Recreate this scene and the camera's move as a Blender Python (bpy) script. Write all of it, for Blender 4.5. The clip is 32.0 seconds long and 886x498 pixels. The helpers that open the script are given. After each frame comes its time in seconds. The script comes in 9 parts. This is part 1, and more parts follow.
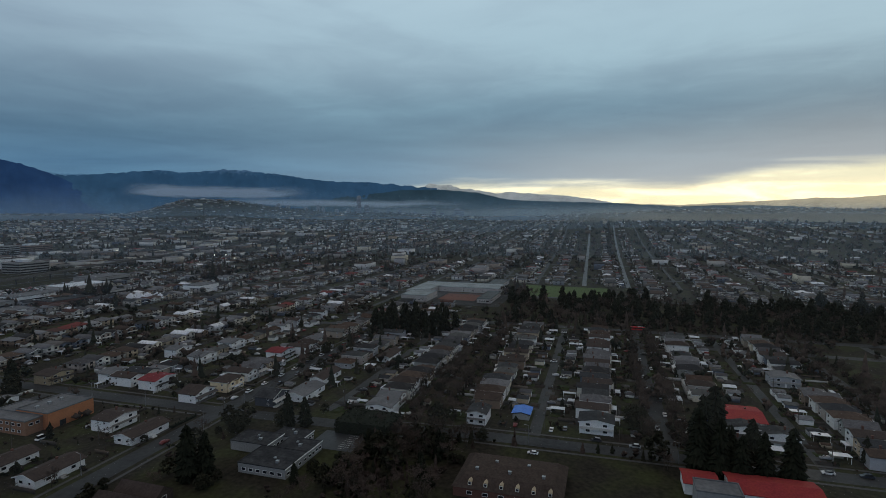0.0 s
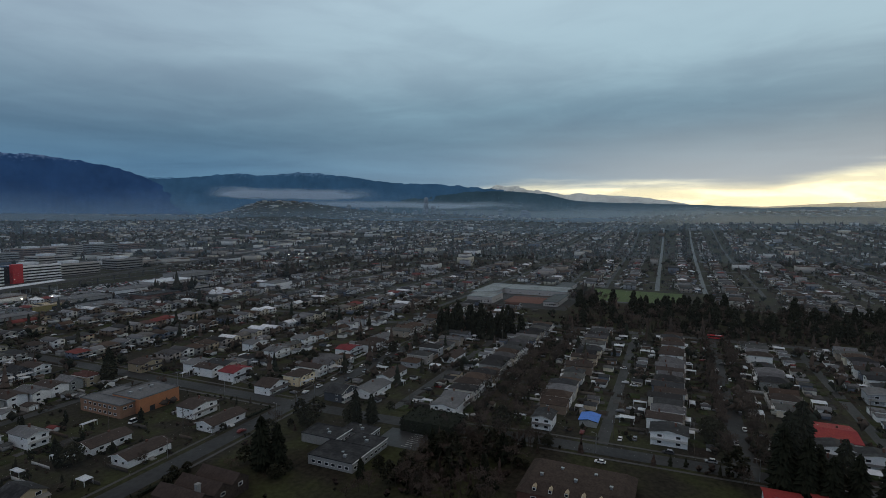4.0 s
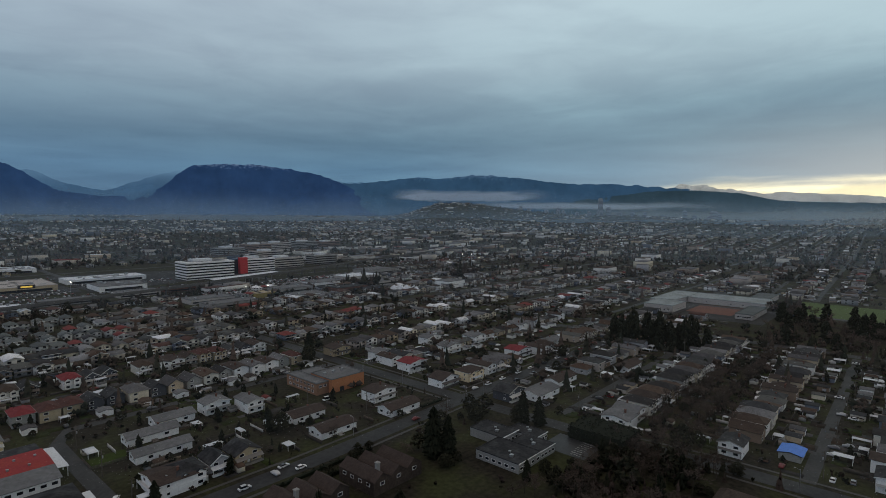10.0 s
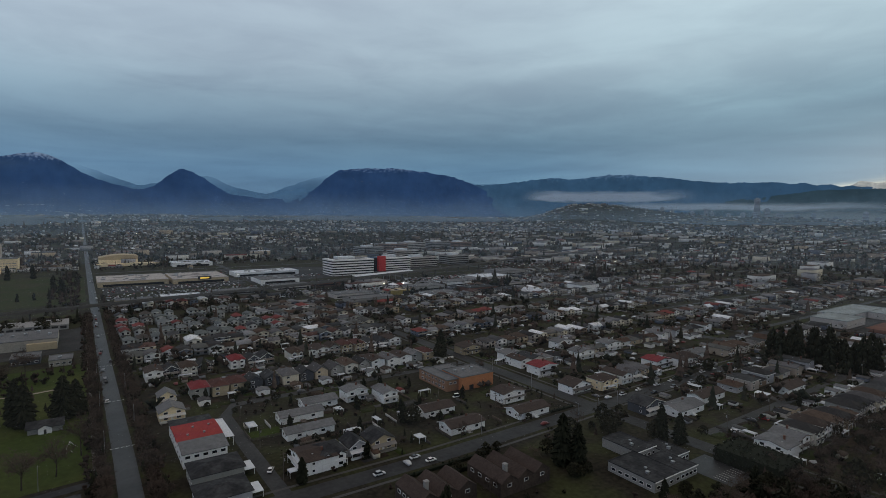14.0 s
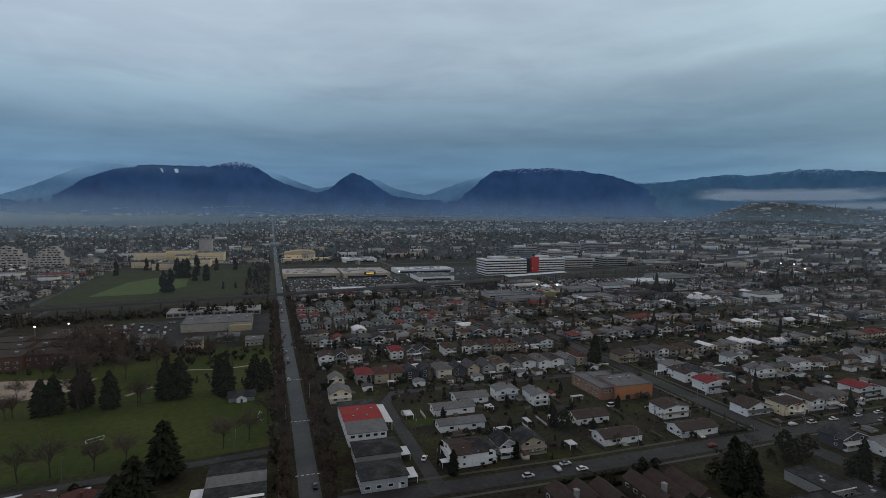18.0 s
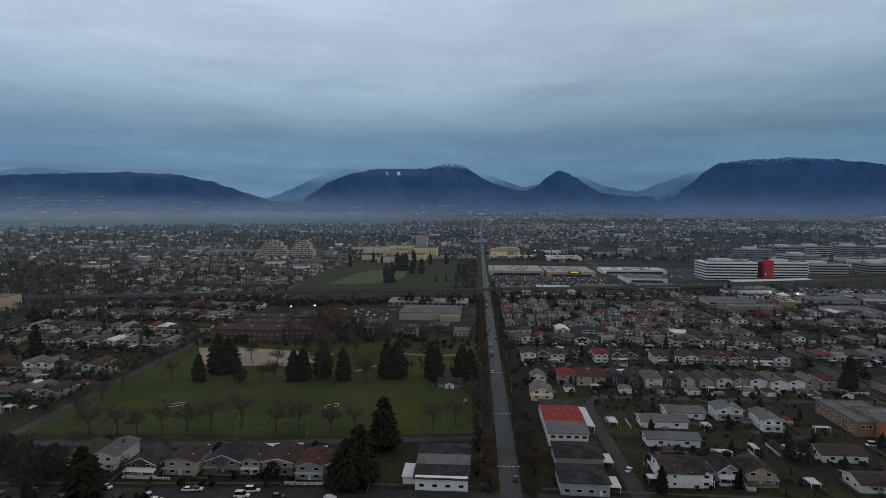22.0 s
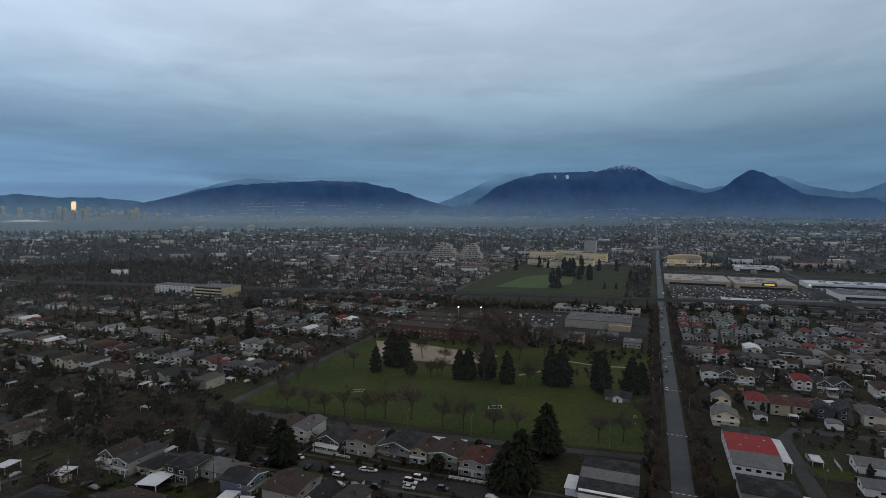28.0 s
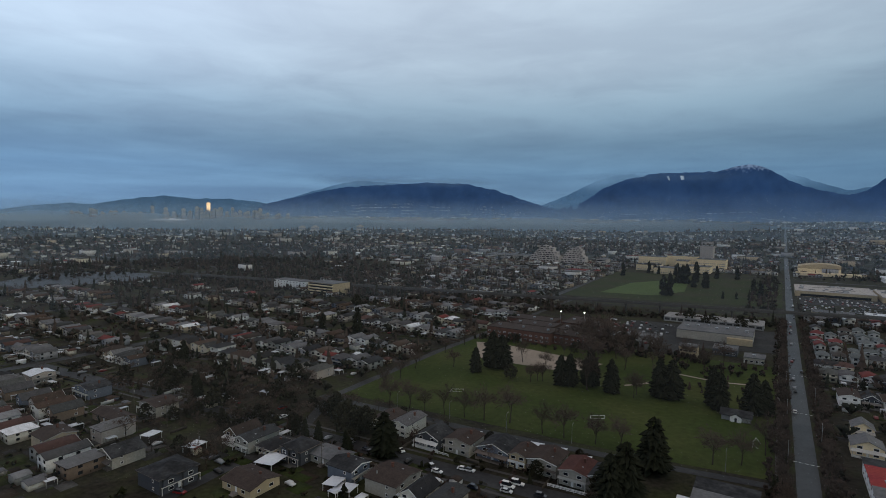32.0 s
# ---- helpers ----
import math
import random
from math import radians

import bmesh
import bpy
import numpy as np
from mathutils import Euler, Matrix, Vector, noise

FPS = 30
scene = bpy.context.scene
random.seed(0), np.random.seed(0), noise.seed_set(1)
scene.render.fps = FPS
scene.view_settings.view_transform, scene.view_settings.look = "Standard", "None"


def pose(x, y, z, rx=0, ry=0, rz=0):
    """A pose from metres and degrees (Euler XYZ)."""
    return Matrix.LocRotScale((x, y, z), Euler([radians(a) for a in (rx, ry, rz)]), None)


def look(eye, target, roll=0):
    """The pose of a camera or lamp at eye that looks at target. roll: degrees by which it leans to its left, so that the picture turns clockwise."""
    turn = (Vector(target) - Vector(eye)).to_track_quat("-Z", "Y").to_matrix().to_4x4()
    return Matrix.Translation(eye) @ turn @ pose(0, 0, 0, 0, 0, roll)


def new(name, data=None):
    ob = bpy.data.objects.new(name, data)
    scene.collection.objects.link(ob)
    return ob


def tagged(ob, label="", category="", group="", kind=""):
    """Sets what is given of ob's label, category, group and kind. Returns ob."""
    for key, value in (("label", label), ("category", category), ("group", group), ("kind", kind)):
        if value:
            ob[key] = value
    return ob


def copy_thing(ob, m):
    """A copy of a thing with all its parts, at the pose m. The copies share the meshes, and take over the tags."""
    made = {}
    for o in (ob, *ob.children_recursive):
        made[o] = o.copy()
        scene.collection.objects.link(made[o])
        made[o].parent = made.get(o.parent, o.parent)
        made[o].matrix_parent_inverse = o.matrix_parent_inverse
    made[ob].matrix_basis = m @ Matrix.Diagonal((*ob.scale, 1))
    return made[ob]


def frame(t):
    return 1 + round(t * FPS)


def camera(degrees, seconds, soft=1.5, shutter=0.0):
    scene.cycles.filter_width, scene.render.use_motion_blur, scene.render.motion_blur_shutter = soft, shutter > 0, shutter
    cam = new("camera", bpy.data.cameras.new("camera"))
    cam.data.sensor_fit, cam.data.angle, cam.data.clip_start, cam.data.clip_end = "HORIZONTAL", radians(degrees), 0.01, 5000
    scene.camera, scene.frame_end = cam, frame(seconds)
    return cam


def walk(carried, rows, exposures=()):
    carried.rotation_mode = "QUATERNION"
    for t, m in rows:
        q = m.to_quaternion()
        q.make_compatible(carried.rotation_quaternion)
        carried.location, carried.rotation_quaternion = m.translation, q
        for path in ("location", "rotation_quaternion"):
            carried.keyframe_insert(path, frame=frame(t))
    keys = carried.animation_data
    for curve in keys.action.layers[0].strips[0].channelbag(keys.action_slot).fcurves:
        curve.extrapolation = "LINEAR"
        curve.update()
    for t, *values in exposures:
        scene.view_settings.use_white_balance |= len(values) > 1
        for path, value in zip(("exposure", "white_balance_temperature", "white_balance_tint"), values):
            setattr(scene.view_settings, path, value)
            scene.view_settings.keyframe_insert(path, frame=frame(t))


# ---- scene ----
cam = camera(79, 32.0, soft=0.3)
PATH = [
    (0, 0, 0, 100, 86.18, -0.14, -73.16),
    (0.5, 0, 0, 100, 86.20, -0.15, -72.34),
    (1, 0, 0, 100, 86.22, -0.18, -71.61),
    (1.5, 0, 0, 100, 86.23, -0.22, -70.88),
    (2, 0, 0, 100, 86.24, -0.23, -70.15),
    (2.5, 0, 0, 100, 86.25, -0.24, -69.39),
    (3, 0, 0, 100, 86.27, -0.25, -68.36),
    (3.5, 0, 0, 100, 86.30, -0.26, -67.24),
    (5.5, 0, 0, 100, 86.32, -0.31, -62.89),
    (6, 0, 0, 100, 86.32, -0.30, -61.86),
    (6.5, 0, 0, 100, 86.32, -0.32, -60.61),
    (7, 0, 0, 100, 86.34, -0.33, -59.27),
    (7.5, 0, 0, 100, 86.35, -0.31, -57.77),
    (8, 0, 0, 100, 86.35, -0.30, -56.05),
    (8.5, 0, 0, 100, 86.35, -0.32, -54.07),
    (9, 0, 0, 100, 86.36, -0.32, -51.98),
    (9.5, 0, 0, 100, 86.37, -0.30, -49.96),
    (10, 0, 0, 100, 86.38, -0.29, -48.02),
    (10.5, 0, 0, 100, 86.39, -0.30, -45.95),
    (11, 0, 0, 100, 86.39, -0.33, -44.02),
    (11.5, 0, 0, 100, 86.39, -0.35, -42.27),
    (12, 0, 0, 100, 86.40, -0.36, -40.49),
    (12.5, 0, 0, 100, 86.40, -0.38, -38.88),
    (13, 0, 0, 100, 86.40, -0.39, -37.38),
    (13.5, 0, 0, 100, 86.41, -0.39, -35.83),
    (14, 0, 0, 100, 86.43, -0.40, -34.07),
    (14.5, 0, 0, 100, 86.44, -0.39, -32.34),
    (16.5, 0, 0, 100, 86.42, -0.44, -24.64),
    (17, 0, 0, 100, 86.40, -0.44, -22.41),
    (17.5, 0, 0, 100, 86.38, -0.44, -20.18),
    (18, 0, 0, 100, 86.35, -0.44, -17.81),
    (18.5, 0, 0, 100, 86.30, -0.44, -14.97),
    (19, 0, 0, 100, 86.26, -0.43, -11.48),
    (19.5, 0, 0, 100, 86.21, -0.39, -8.58),
    (20, 0, 0, 100, 86.16, -0.33, -5.61),
    (20.5, 0, 0, 100, 86.11, -0.26, -2.59),
    (21, 0, 0, 100, 86.07, -0.23, -0.08),
    (21.5, 0, 0, 100, 86.03, -0.23, 1.86),
    (22, 0, 0, 100, 86.02, -0.19, 3.75),
    (22.5, 0, 0, 100, 86.02, -0.15, 5.46),
    (23, 0, 0, 100, 86.05, -0.11, 6.93),
    (23.5, 0, 0, 100, 86.09, -0.09, 8.19),
    (24, 0, 0, 100, 86.14, -0.08, 9.44),
    (24.5, 0, 0, 100, 86.19, -0.06, 10.63),
    (25, 0, 0, 100, 86.23, -0.03, 11.92),
    (25.5, 0, 0, 100, 86.27, -0.02, 13.33),
    (27.5, 0, 0, 100, 86.39, -0.15, 19.60),
    (28, 0, 0, 100, 86.40, -0.21, 21.37),
    (28.5, 0, 0, 100, 86.43, -0.28, 23.28),
    (29, 0, 0, 100, 86.45, -0.33, 25.30),
    (29.5, 0, 0, 100, 86.47, -0.37, 27.00),
    (30, 0, 0, 100, 86.49, -0.41, 28.27),
    (30.5, 0, 0, 100, 86.50, -0.46, 29.29),
    (31, 0, 0, 100, 86.51, -0.51, 30.20),
    (31.5, 0, 0, 100, 86.51, -0.57, 31.13),
    (32, 0, 0, 100, 86.51, -0.66, 32.26),
]
walk(cam, [(r[0], pose(*r[1:])) for r in PATH], [(0, -0.04, 6250, 8), (5, 0.0, 6400, 9), (10, 0.14, 6750, 10), (16, 0.25, 6700, 11), (24, 0.26, 6580, 11), (32, 0.26, 6560, 11)])

# ---- world and light ----
def build_world():
    w = bpy.data.worlds.new("overcast_sky")
    scene.world = w
    w.use_nodes = True
    nt = w.node_tree
    nt.nodes.clear()
    N, L = nt.nodes, nt.links

    def node(kind, **kw):
        n = N.new(kind)
        for k, v in kw.items():
            n.inputs[k].default_value = v
        return n

    def math_(op, a, b=None, c=None):
        n = N.new("ShaderNodeMath")
        n.operation = op
        for i, v in enumerate((a, b, c)):
            if v is None:
                continue
            if isinstance(v, (int, float)):
                n.inputs[i].default_value = v
            else:
                L.new(v, n.inputs[i])
        return n.outputs[0]

    def rng(v, a, b, lo=0.0, hi=1.0, smooth=True):
        n = N.new("ShaderNodeMapRange")
        n.interpolation_type = "SMOOTHSTEP" if smooth else "LINEAR"
        L.new(v, n.inputs[0])
        for i, q in enumerate((a, b, lo, hi)):
            n.inputs[1 + i].default_value = q
        return n.outputs[0]

    def mix(f, a, b, kind="MIX"):
        n = N.new("ShaderNodeMix")
        n.data_type, n.blend_type = "RGBA", kind
        if isinstance(f, (int, float)):
            n.inputs[0].default_value = f
        else:
            L.new(f, n.inputs[0])
        for i, v in ((6, a), (7, b)):
            if isinstance(v, tuple):
                n.inputs[i].default_value = (*v, 1)
            else:
                L.new(v, n.inputs[i])
        return n.outputs[2]

    tc = N.new("ShaderNodeTexCoord")
    sep = N.new("ShaderNodeSeparateXYZ")
    L.new(tc.outputs["Generated"], sep.inputs[0])
    dx, dy, dz = sep.outputs
    el = math_("MULTIPLY", math_("ARCSINE", dz), 57.2958)
    az = math_("MULTIPLY", math_("ARCTAN2", dx, dy), 57.2958)
    # cloud banks: flattened toward the horizon
    comb = N.new("ShaderNodeCombineXYZ")
    L.new(math_("MULTIPLY", az, 0.05), comb.inputs[0])
    L.new(math_("MULTIPLY", math_("POWER", math_("MAXIMUM", math_("ADD", el, 4.0), 0.0), 0.72), 0.62), comb.inputs[1])

    def cloud(sx, sy, shift, detail, dist, rough=0.55):
        m = N.new("ShaderNodeMapping")
        m.inputs["Scale"].default_value = (sx, sy, 1)
        m.inputs["Location"].default_value = (shift, shift * 0.7, 0)
        m.inputs["Rotation"].default_value = (0, 0, radians(-4))
        L.new(comb.outputs[0], m.inputs[0])
        n = node("ShaderNodeTexNoise", Scale=1.0, Detail=detail, Roughness=rough, Distortion=dist)
        L.new(m.outputs[0], n.inputs["Vector"])
        return n.outputs[0]

    big = cloud(0.35, 0.6, 3.1, 3, 0.3)
    mid = cloud(0.9, 1.0, 7.3, 5, 0.6, 0.55)
    fine = cloud(2.4, 2.3, 1.7, 7, 0.7, 0.58)
    comb2 = N.new("ShaderNodeCombineXYZ")
    L.new(math_("MULTIPLY", az, 0.05), comb2.inputs[0])
    L.new(math_("MULTIPLY", el, 0.5), comb2.inputs[1])
    streak = node("ShaderNodeTexNoise", Scale=1.0, Detail=6, Roughness=0.58, Distortion=0.4)
    L.new(comb2.outputs[0], streak.inputs["Vector"])
    streak = streak.outputs[0]

    ramp = N.new("ShaderNodeValToRGB")
    L.new(math_("DIVIDE", math_("MAXIMUM", el, 0.0), 90.0), ramp.inputs[0])
    stops = SKY_STOPS
    els = ramp.color_ramp.elements
    while len(els) < len(stops):
        els.new(0.5)
    for e, (p, c) in zip(els, stops):
        e.position, e.color = p / 90, (*c, 1)
    base = ramp.outputs[0]
    # a little true sky through the thin cloud
    sky = N.new("ShaderNodeTexSky")
    sky.sky_type, sky.sun_disc, sky.sun_elevation, sky.sun_rotation = "NISHITA", False, radians(3), radians(112)
    skyc = mix(1.0, sky.outputs[0], (0.06, 0.06, 0.06), "MULTIPLY")
    base = mix(0.08, base, skyc)
    # bluer in the west, greener grey in the east; a darker bank to the north-east
    base = mix(rng(az, -60, 90), mix(1.0, base, (1.03, 1.08, 1.15), "MULTIPLY"), mix(1.0, base, (1.0, 1.13, 1.13), "MULTIPLY"))
    base = mix(rng(az, -72, -32, 1.0, 0.0), base, mix(1.0, base, (1.22, 1.24, 1.28), "MULTIPLY"))
    dip = math_("SUBTRACT", 1.0, math_("MULTIPLY", math_("MULTIPLY", rng(az, -12, 15), rng(az, 32, 62, 1.0, 0.0)), 0.17))
    # the sky behind, away from the dawn, is duller
    dip = math_("MULTIPLY", dip, rng(math_("MINIMUM", math_("MULTIPLY", rng(az, -130, -85), rng(az, 140, 180, 1.0, 0.0)), 1.0), 0.0, 1.0, 0.62, 1.0))
    # cloud light and dark
    v = math_("ADD", math_("MULTIPLY", big, 0.43), math_("ADD", math_("MULTIPLY", mid, 0.37), math_("MULTIPLY", fine, 0.20)))
    low = rng(el, 2.0, 11.0, 1.0, 0.0)
    v = math_("ADD", math_("MULTIPLY", v, math_("SUBTRACT", 1.0, math_("MULTIPLY", low, 0.6))), math_("MULTIPLY", streak, math_("MULTIPLY", low, 0.6)))
    k = rng(v, 0.37, 0.63, 0.86, 1.14)
    calm = rng(el, 9.0, 20.0, 1.15, 0.62)
    k = math_("MULTIPLY", math_("ADD", 1.0, math_("MULTIPLY", math_("SUBTRACT", k, 1.0), calm)), dip)
    grey = N.new("ShaderNodeCombineColor")
    L.new(k, grey.inputs[0]); L.new(k, grey.inputs[1]); L.new(math_("ADD", math_("MULTIPLY", k, 0.85), 0.15), grey.inputs[2])
    col = mix(1.0, base, grey.outputs[0], "MULTIPLY")
    # warm grey under the cloud edge, and the clear gap where the sun is about to rise
    warm = math_("MULTIPLY", rng(el, 2.5, 11.0, 1.0, 0.0), rng(az, 62, 94))
    cool = math_("MULTIPLY", rng(el, 3.0, 12.0, 1.0, 0.0), rng(az, 40, 66))
    col = mix(math_("MULTIPLY", cool, 0.22), col, (0.40, 0.475, 0.52))
    col = mix(math_("MULTIPLY", warm, 0.62), col, (0.55, 0.545, 0.52))
    edge = math_("ADD", math_("MULTIPLY", math_("SUBTRACT", streak, 0.5), 2.6), rng(az, 63, 76, 1.6, 2.85))
    edge = math_("ADD", edge, rng(az, 97, 106, 0.0, 1.25))
    gap = math_("MULTIPLY", rng(math_("SUBTRACT", edge, el), -0.9, 0.5), rng(az, 61, 79))
    gap = math_("MULTIPLY", gap, rng(az, 140, 175, 1.0, 0.0))
    gold = mix(rng(el, 0.6, 3.6), (1.42, 1.20, 0.72), (1.12, 1.02, 0.70))
    gold = mix(rng(az, 70, 94), (0.95, 0.89, 0.65), gold)
    gold = mix(math_("MULTIPLY", rng(az, 92, 104), rng(el, 1.2, 3.4, 1.0, 0.0)), gold, (1.55, 1.30, 0.80))
    veil = rng(fine, 0.40, 0.62, 0.86, 1.2)
    vg = N.new("ShaderNodeCombineColor")
    for i in range(3):
        L.new(veil, vg.inputs[i])
    gold = mix(1.0, gold, vg.outputs[0], "MULTIPLY")
    col = mix(gap, col, gold)
    # below the horizon: dull ground
    col = mix(rng(el, -1.0, 0.0), (0.04, 0.045, 0.05), col)
    bg = N.new("ShaderNodeBackground")
    L.new(col, bg.inputs[0])
    bg.inputs[1].default_value = 1.0
    out = N.new("ShaderNodeOutputWorld")
    L.new(bg.outputs[0], out.inputs[0])


SKY_STOPS = [(0.0, (0.105, 0.20, 0.31)), (4.5, (0.11, 0.21, 0.325)), (7.5, (0.12, 0.20, 0.285)), (11.0, (0.22, 0.305, 0.385)),
             (15.0, (0.365, 0.445, 0.52)), (21.0, (0.435, 0.505, 0.58)), (34.0, (0.40, 0.43, 0.44)), (55.0, (0.44, 0.362, 0.338)), (90.0, (0.43, 0.318, 0.288))]
build_world()
sun = new("sun", bpy.data.lights.new("sun", "SUN"))
sun.data.energy, sun.data.angle, sun.data.color = 0.35, radians(12), (1.0, 0.82, 0.6)
sun.matrix_world = look((0, 0, 0), (-math.sin(radians(112)), -math.cos(radians(112)), -math.tan(radians(5))))

# ---- materials ----
def mat(name, base, var=0.35, fine=3.0, coarse=0.15, rough=0.8, metal=0.0, bump=0.0, by=None, ramp=None, spec=0.4, second=None, glow=0.0):
    """by: 'object' or 'island' picks the colour from ramp by chance; second: a stain colour in large patches."""
    m = bpy.data.materials.new(name)
    m.use_nodes = True
    nt = m.node_tree
    N, L = nt.nodes, nt.links
    b = N["Principled BSDF"]
    b.inputs["Roughness"].default_value, b.inputs["Metallic"].default_value = rough, metal
    b.inputs["Specular IOR Level"].default_value = spec
    geo = N.new("ShaderNodeNewGeometry")

    def noise_(scale, detail):
        n = N.new("ShaderNodeTexNoise")
        n.inputs["Scale"].default_value, n.inputs["Detail"].default_value = scale, detail
        L.new(geo.outputs["Position"], n.inputs["Vector"])
        return n.outputs[0]

    def mix(f, a, c, kind="MIX"):
        n = N.new("ShaderNodeMix")
        n.data_type, n.blend_type = "RGBA", kind
        if isinstance(f, float):
            n.inputs[0].default_value = f
        else:
            L.new(f, n.inputs[0])
        for i, v in ((6, a), (7, c)):
            if isinstance(v, tuple):
                n.inputs[i].default_value = (*v, 1)
            else:
                L.new(v, n.inputs[i])
        return n.outputs[2]

    f1, f2 = noise_(fine, 4), noise_(coarse, 3)
    if ramp:
        r = N.new("ShaderNodeValToRGB")
        r.color_ramp.interpolation = "CONSTANT"
        els = r.color_ramp.elements
        while len(els) < len(ramp):
            els.new(0.5)
        for i, (e, c) in enumerate(zip(els, ramp)):
            e.position, e.color = i / len(ramp), (*c, 1)
        if by == "object":
            L.new(N.new("ShaderNodeObjectInfo").outputs["Random"], r.inputs[0])
        else:
            L.new(geo.outputs["Random Per Island"], r.inputs[0])
        col = r.outputs[0]
    else:
        col = tuple(base)
    if second:
        s = N.new("ShaderNodeMapRange")
        s.inputs[1].default_value, s.inputs[2].default_value = 0.42, 0.62
        L.new(f2, s.inputs[0])
        col = mix(s.outputs[0], col, tuple(second))
    lo, hi = 1 - var, 1 + var
    g = N.new("ShaderNodeMapRange")
    g.inputs[1].default_value, g.inputs[2].default_value, g.inputs[3].default_value, g.inputs[4].default_value = 0.3, 0.7, lo, hi
    a = N.new("ShaderNodeMath")
    a.operation = "MULTIPLY_ADD"
    L.new(f1, a.inputs[0])
    a.inputs[1].default_value = 0.6
    h = N.new("ShaderNodeMath")
    h.operation = "MULTIPLY"
    L.new(f2, h.inputs[0])
    h.inputs[1].default_value = 0.4
    L.new(h.outputs[0], a.inputs[2])
    L.new(a.outputs[0], g.inputs[0])
    cc = N.new("ShaderNodeCombineColor")
    for i in range(3):
        L.new(g.outputs[0], cc.inputs[i])
    col = mix(1.0, col, cc.outputs[0], "MULTIPLY")
    L.new(col, b.inputs["Base Color"])
    if bump:
        bp = N.new("ShaderNodeBump")
        bp.inputs["Strength"].default_value, bp.inputs["Distance"].default_value = bump, 0.1
        L.new(f1, bp.inputs["Height"])
        L.new(bp.outputs[0], b.inputs["Normal"])
    if glow:
        L.new(col, b.inputs["Emission Color"])
        b.inputs["Emission Strength"].default_value = glow
    return m


ROOFS = [(0.034, 0.033, 0.033), (0.062, 0.044, 0.034), (0.075, 0.073, 0.075), (0.042, 0.044, 0.047), (0.07, 0.046, 0.034), (0.115, 0.113, 0.115),
         (0.03, 0.03, 0.032), (0.085, 0.06, 0.046), (0.15, 0.15, 0.152), (0.055, 0.057, 0.057), (0.05, 0.038, 0.032), (0.09, 0.092, 0.086)]
WALLS = [(0.72, 0.70, 0.67), (0.52, 0.48, 0.42), (0.34, 0.28, 0.22), (0.78, 0.76, 0.72), (0.36, 0.36, 0.37), (0.50, 0.40, 0.28), (0.20, 0.14, 0.10),
         (0.62, 0.59, 0.52), (0.13, 0.15, 0.19), (0.40, 0.35, 0.31), (0.66, 0.59, 0.46), (0.28, 0.28, 0.26)]
FAR_ROOFS = ROOFS + [(0.15, 0.15, 0.155), (0.19, 0.19, 0.195), (0.75, 0.76, 0.77), (0.23, 0.23, 0.235), (0.16, 0.16, 0.165), (0.14, 0.13, 0.12), (0.09, 0.05, 0.042), (0.085, 0.055, 0.04), (0.04, 0.038, 0.04), (0.17, 0.045, 0.04), (0.05, 0.05, 0.05)]
M = {}
M["roof"] = mat("asphalt_shingle_roof", (0.08,) * 3, 0.45, 2.0, 0.4, 0.9, by="object", ramp=ROOFS, bump=0.3, spec=0.12)
M["wall"] = mat("painted_stucco", (0.5,) * 3, 0.14, 1.2, 0.2, 0.85, by="object", ramp=WALLS)
M["white"] = mat("white_paint", (0.78, 0.775, 0.76), 0.12, 2.0, 0.3, 0.6)
M["trim"] = mat("white_trim", (0.78, 0.77, 0.75), 0.1, 3.0, 0.4, 0.6)
M["glass"] = mat("window_glass", (0.014, 0.016, 0.02), 0.3, 1.0, 0.2, 0.15, spec=0.35)
M["red_roof"] = mat("red_metal_roof", (0.29, 0.042, 0.044), 0.3, 1.4, 0.15, 0.85, second=(0.27, 0.042, 0.036), spec=0.12)
M["red_roof2"] = mat("dull_red_tile_roof", (0.19, 0.036, 0.040), 0.35, 1.5, 0.3, 0.9, bump=0.3, spec=0.12)
M["brown_roof"] = mat("brown_shingle_roof", (0.058, 0.044, 0.038), 0.35, 1.5, 0.3, 0.9, bump=0.3, spec=0.12)
M["rust_roof"] = mat("rust_brown_roof", (0.085, 0.040, 0.034), 0.35, 1.5, 0.3, 0.9, bump=0.3, spec=0.12)
M["dark_roof"] = mat("black_felt_roof", (0.030, 0.031, 0.033), 0.4, 0.8, 0.2, 0.85, second=(0.045, 0.046, 0.048), spec=0.12)
M["grey_roof"] = mat("grey_membrane_roof", (0.16, 0.162, 0.165), 0.3, 0.7, 0.08, 0.85, second=(0.11, 0.112, 0.115), spec=0.15)
M["white_roof"] = mat("white_metal_roof", (0.68, 0.70, 0.72), 0.12, 0.9, 0.1, 0.45, second=(0.55, 0.57, 0.6))
M["blue_tarp"] = mat("blue_tarpaulin", (0.03, 0.16, 0.62), 0.2, 1.5, 0.3, 0.4)
M["orange_brick"] = mat("orange_brick", (0.42, 0.17, 0.075), 0.2, 3.0, 0.3, 0.9)
M["brown_brick"] = mat("brown_brick", (0.12, 0.055, 0.04), 0.25, 2.0, 0.2, 0.9)
M["cream"] = mat("cream_concrete", (0.74, 0.61, 0.40), 0.12, 0.6, 0.06, 0.85)
M["tan"] = mat("tan_render", (0.42, 0.34, 0.22), 0.12, 0.6, 0.06, 0.85)
M["concrete"] = mat("concrete", (0.26, 0.255, 0.245), 0.2, 1.2, 0.1, 0.85)
M["asphalt"] = mat("wet_asphalt", (0.030, 0.031, 0.032), 0.35, 0.5, 0.04, 0.5, second=(0.045, 0.046, 0.047), spec=0.25)
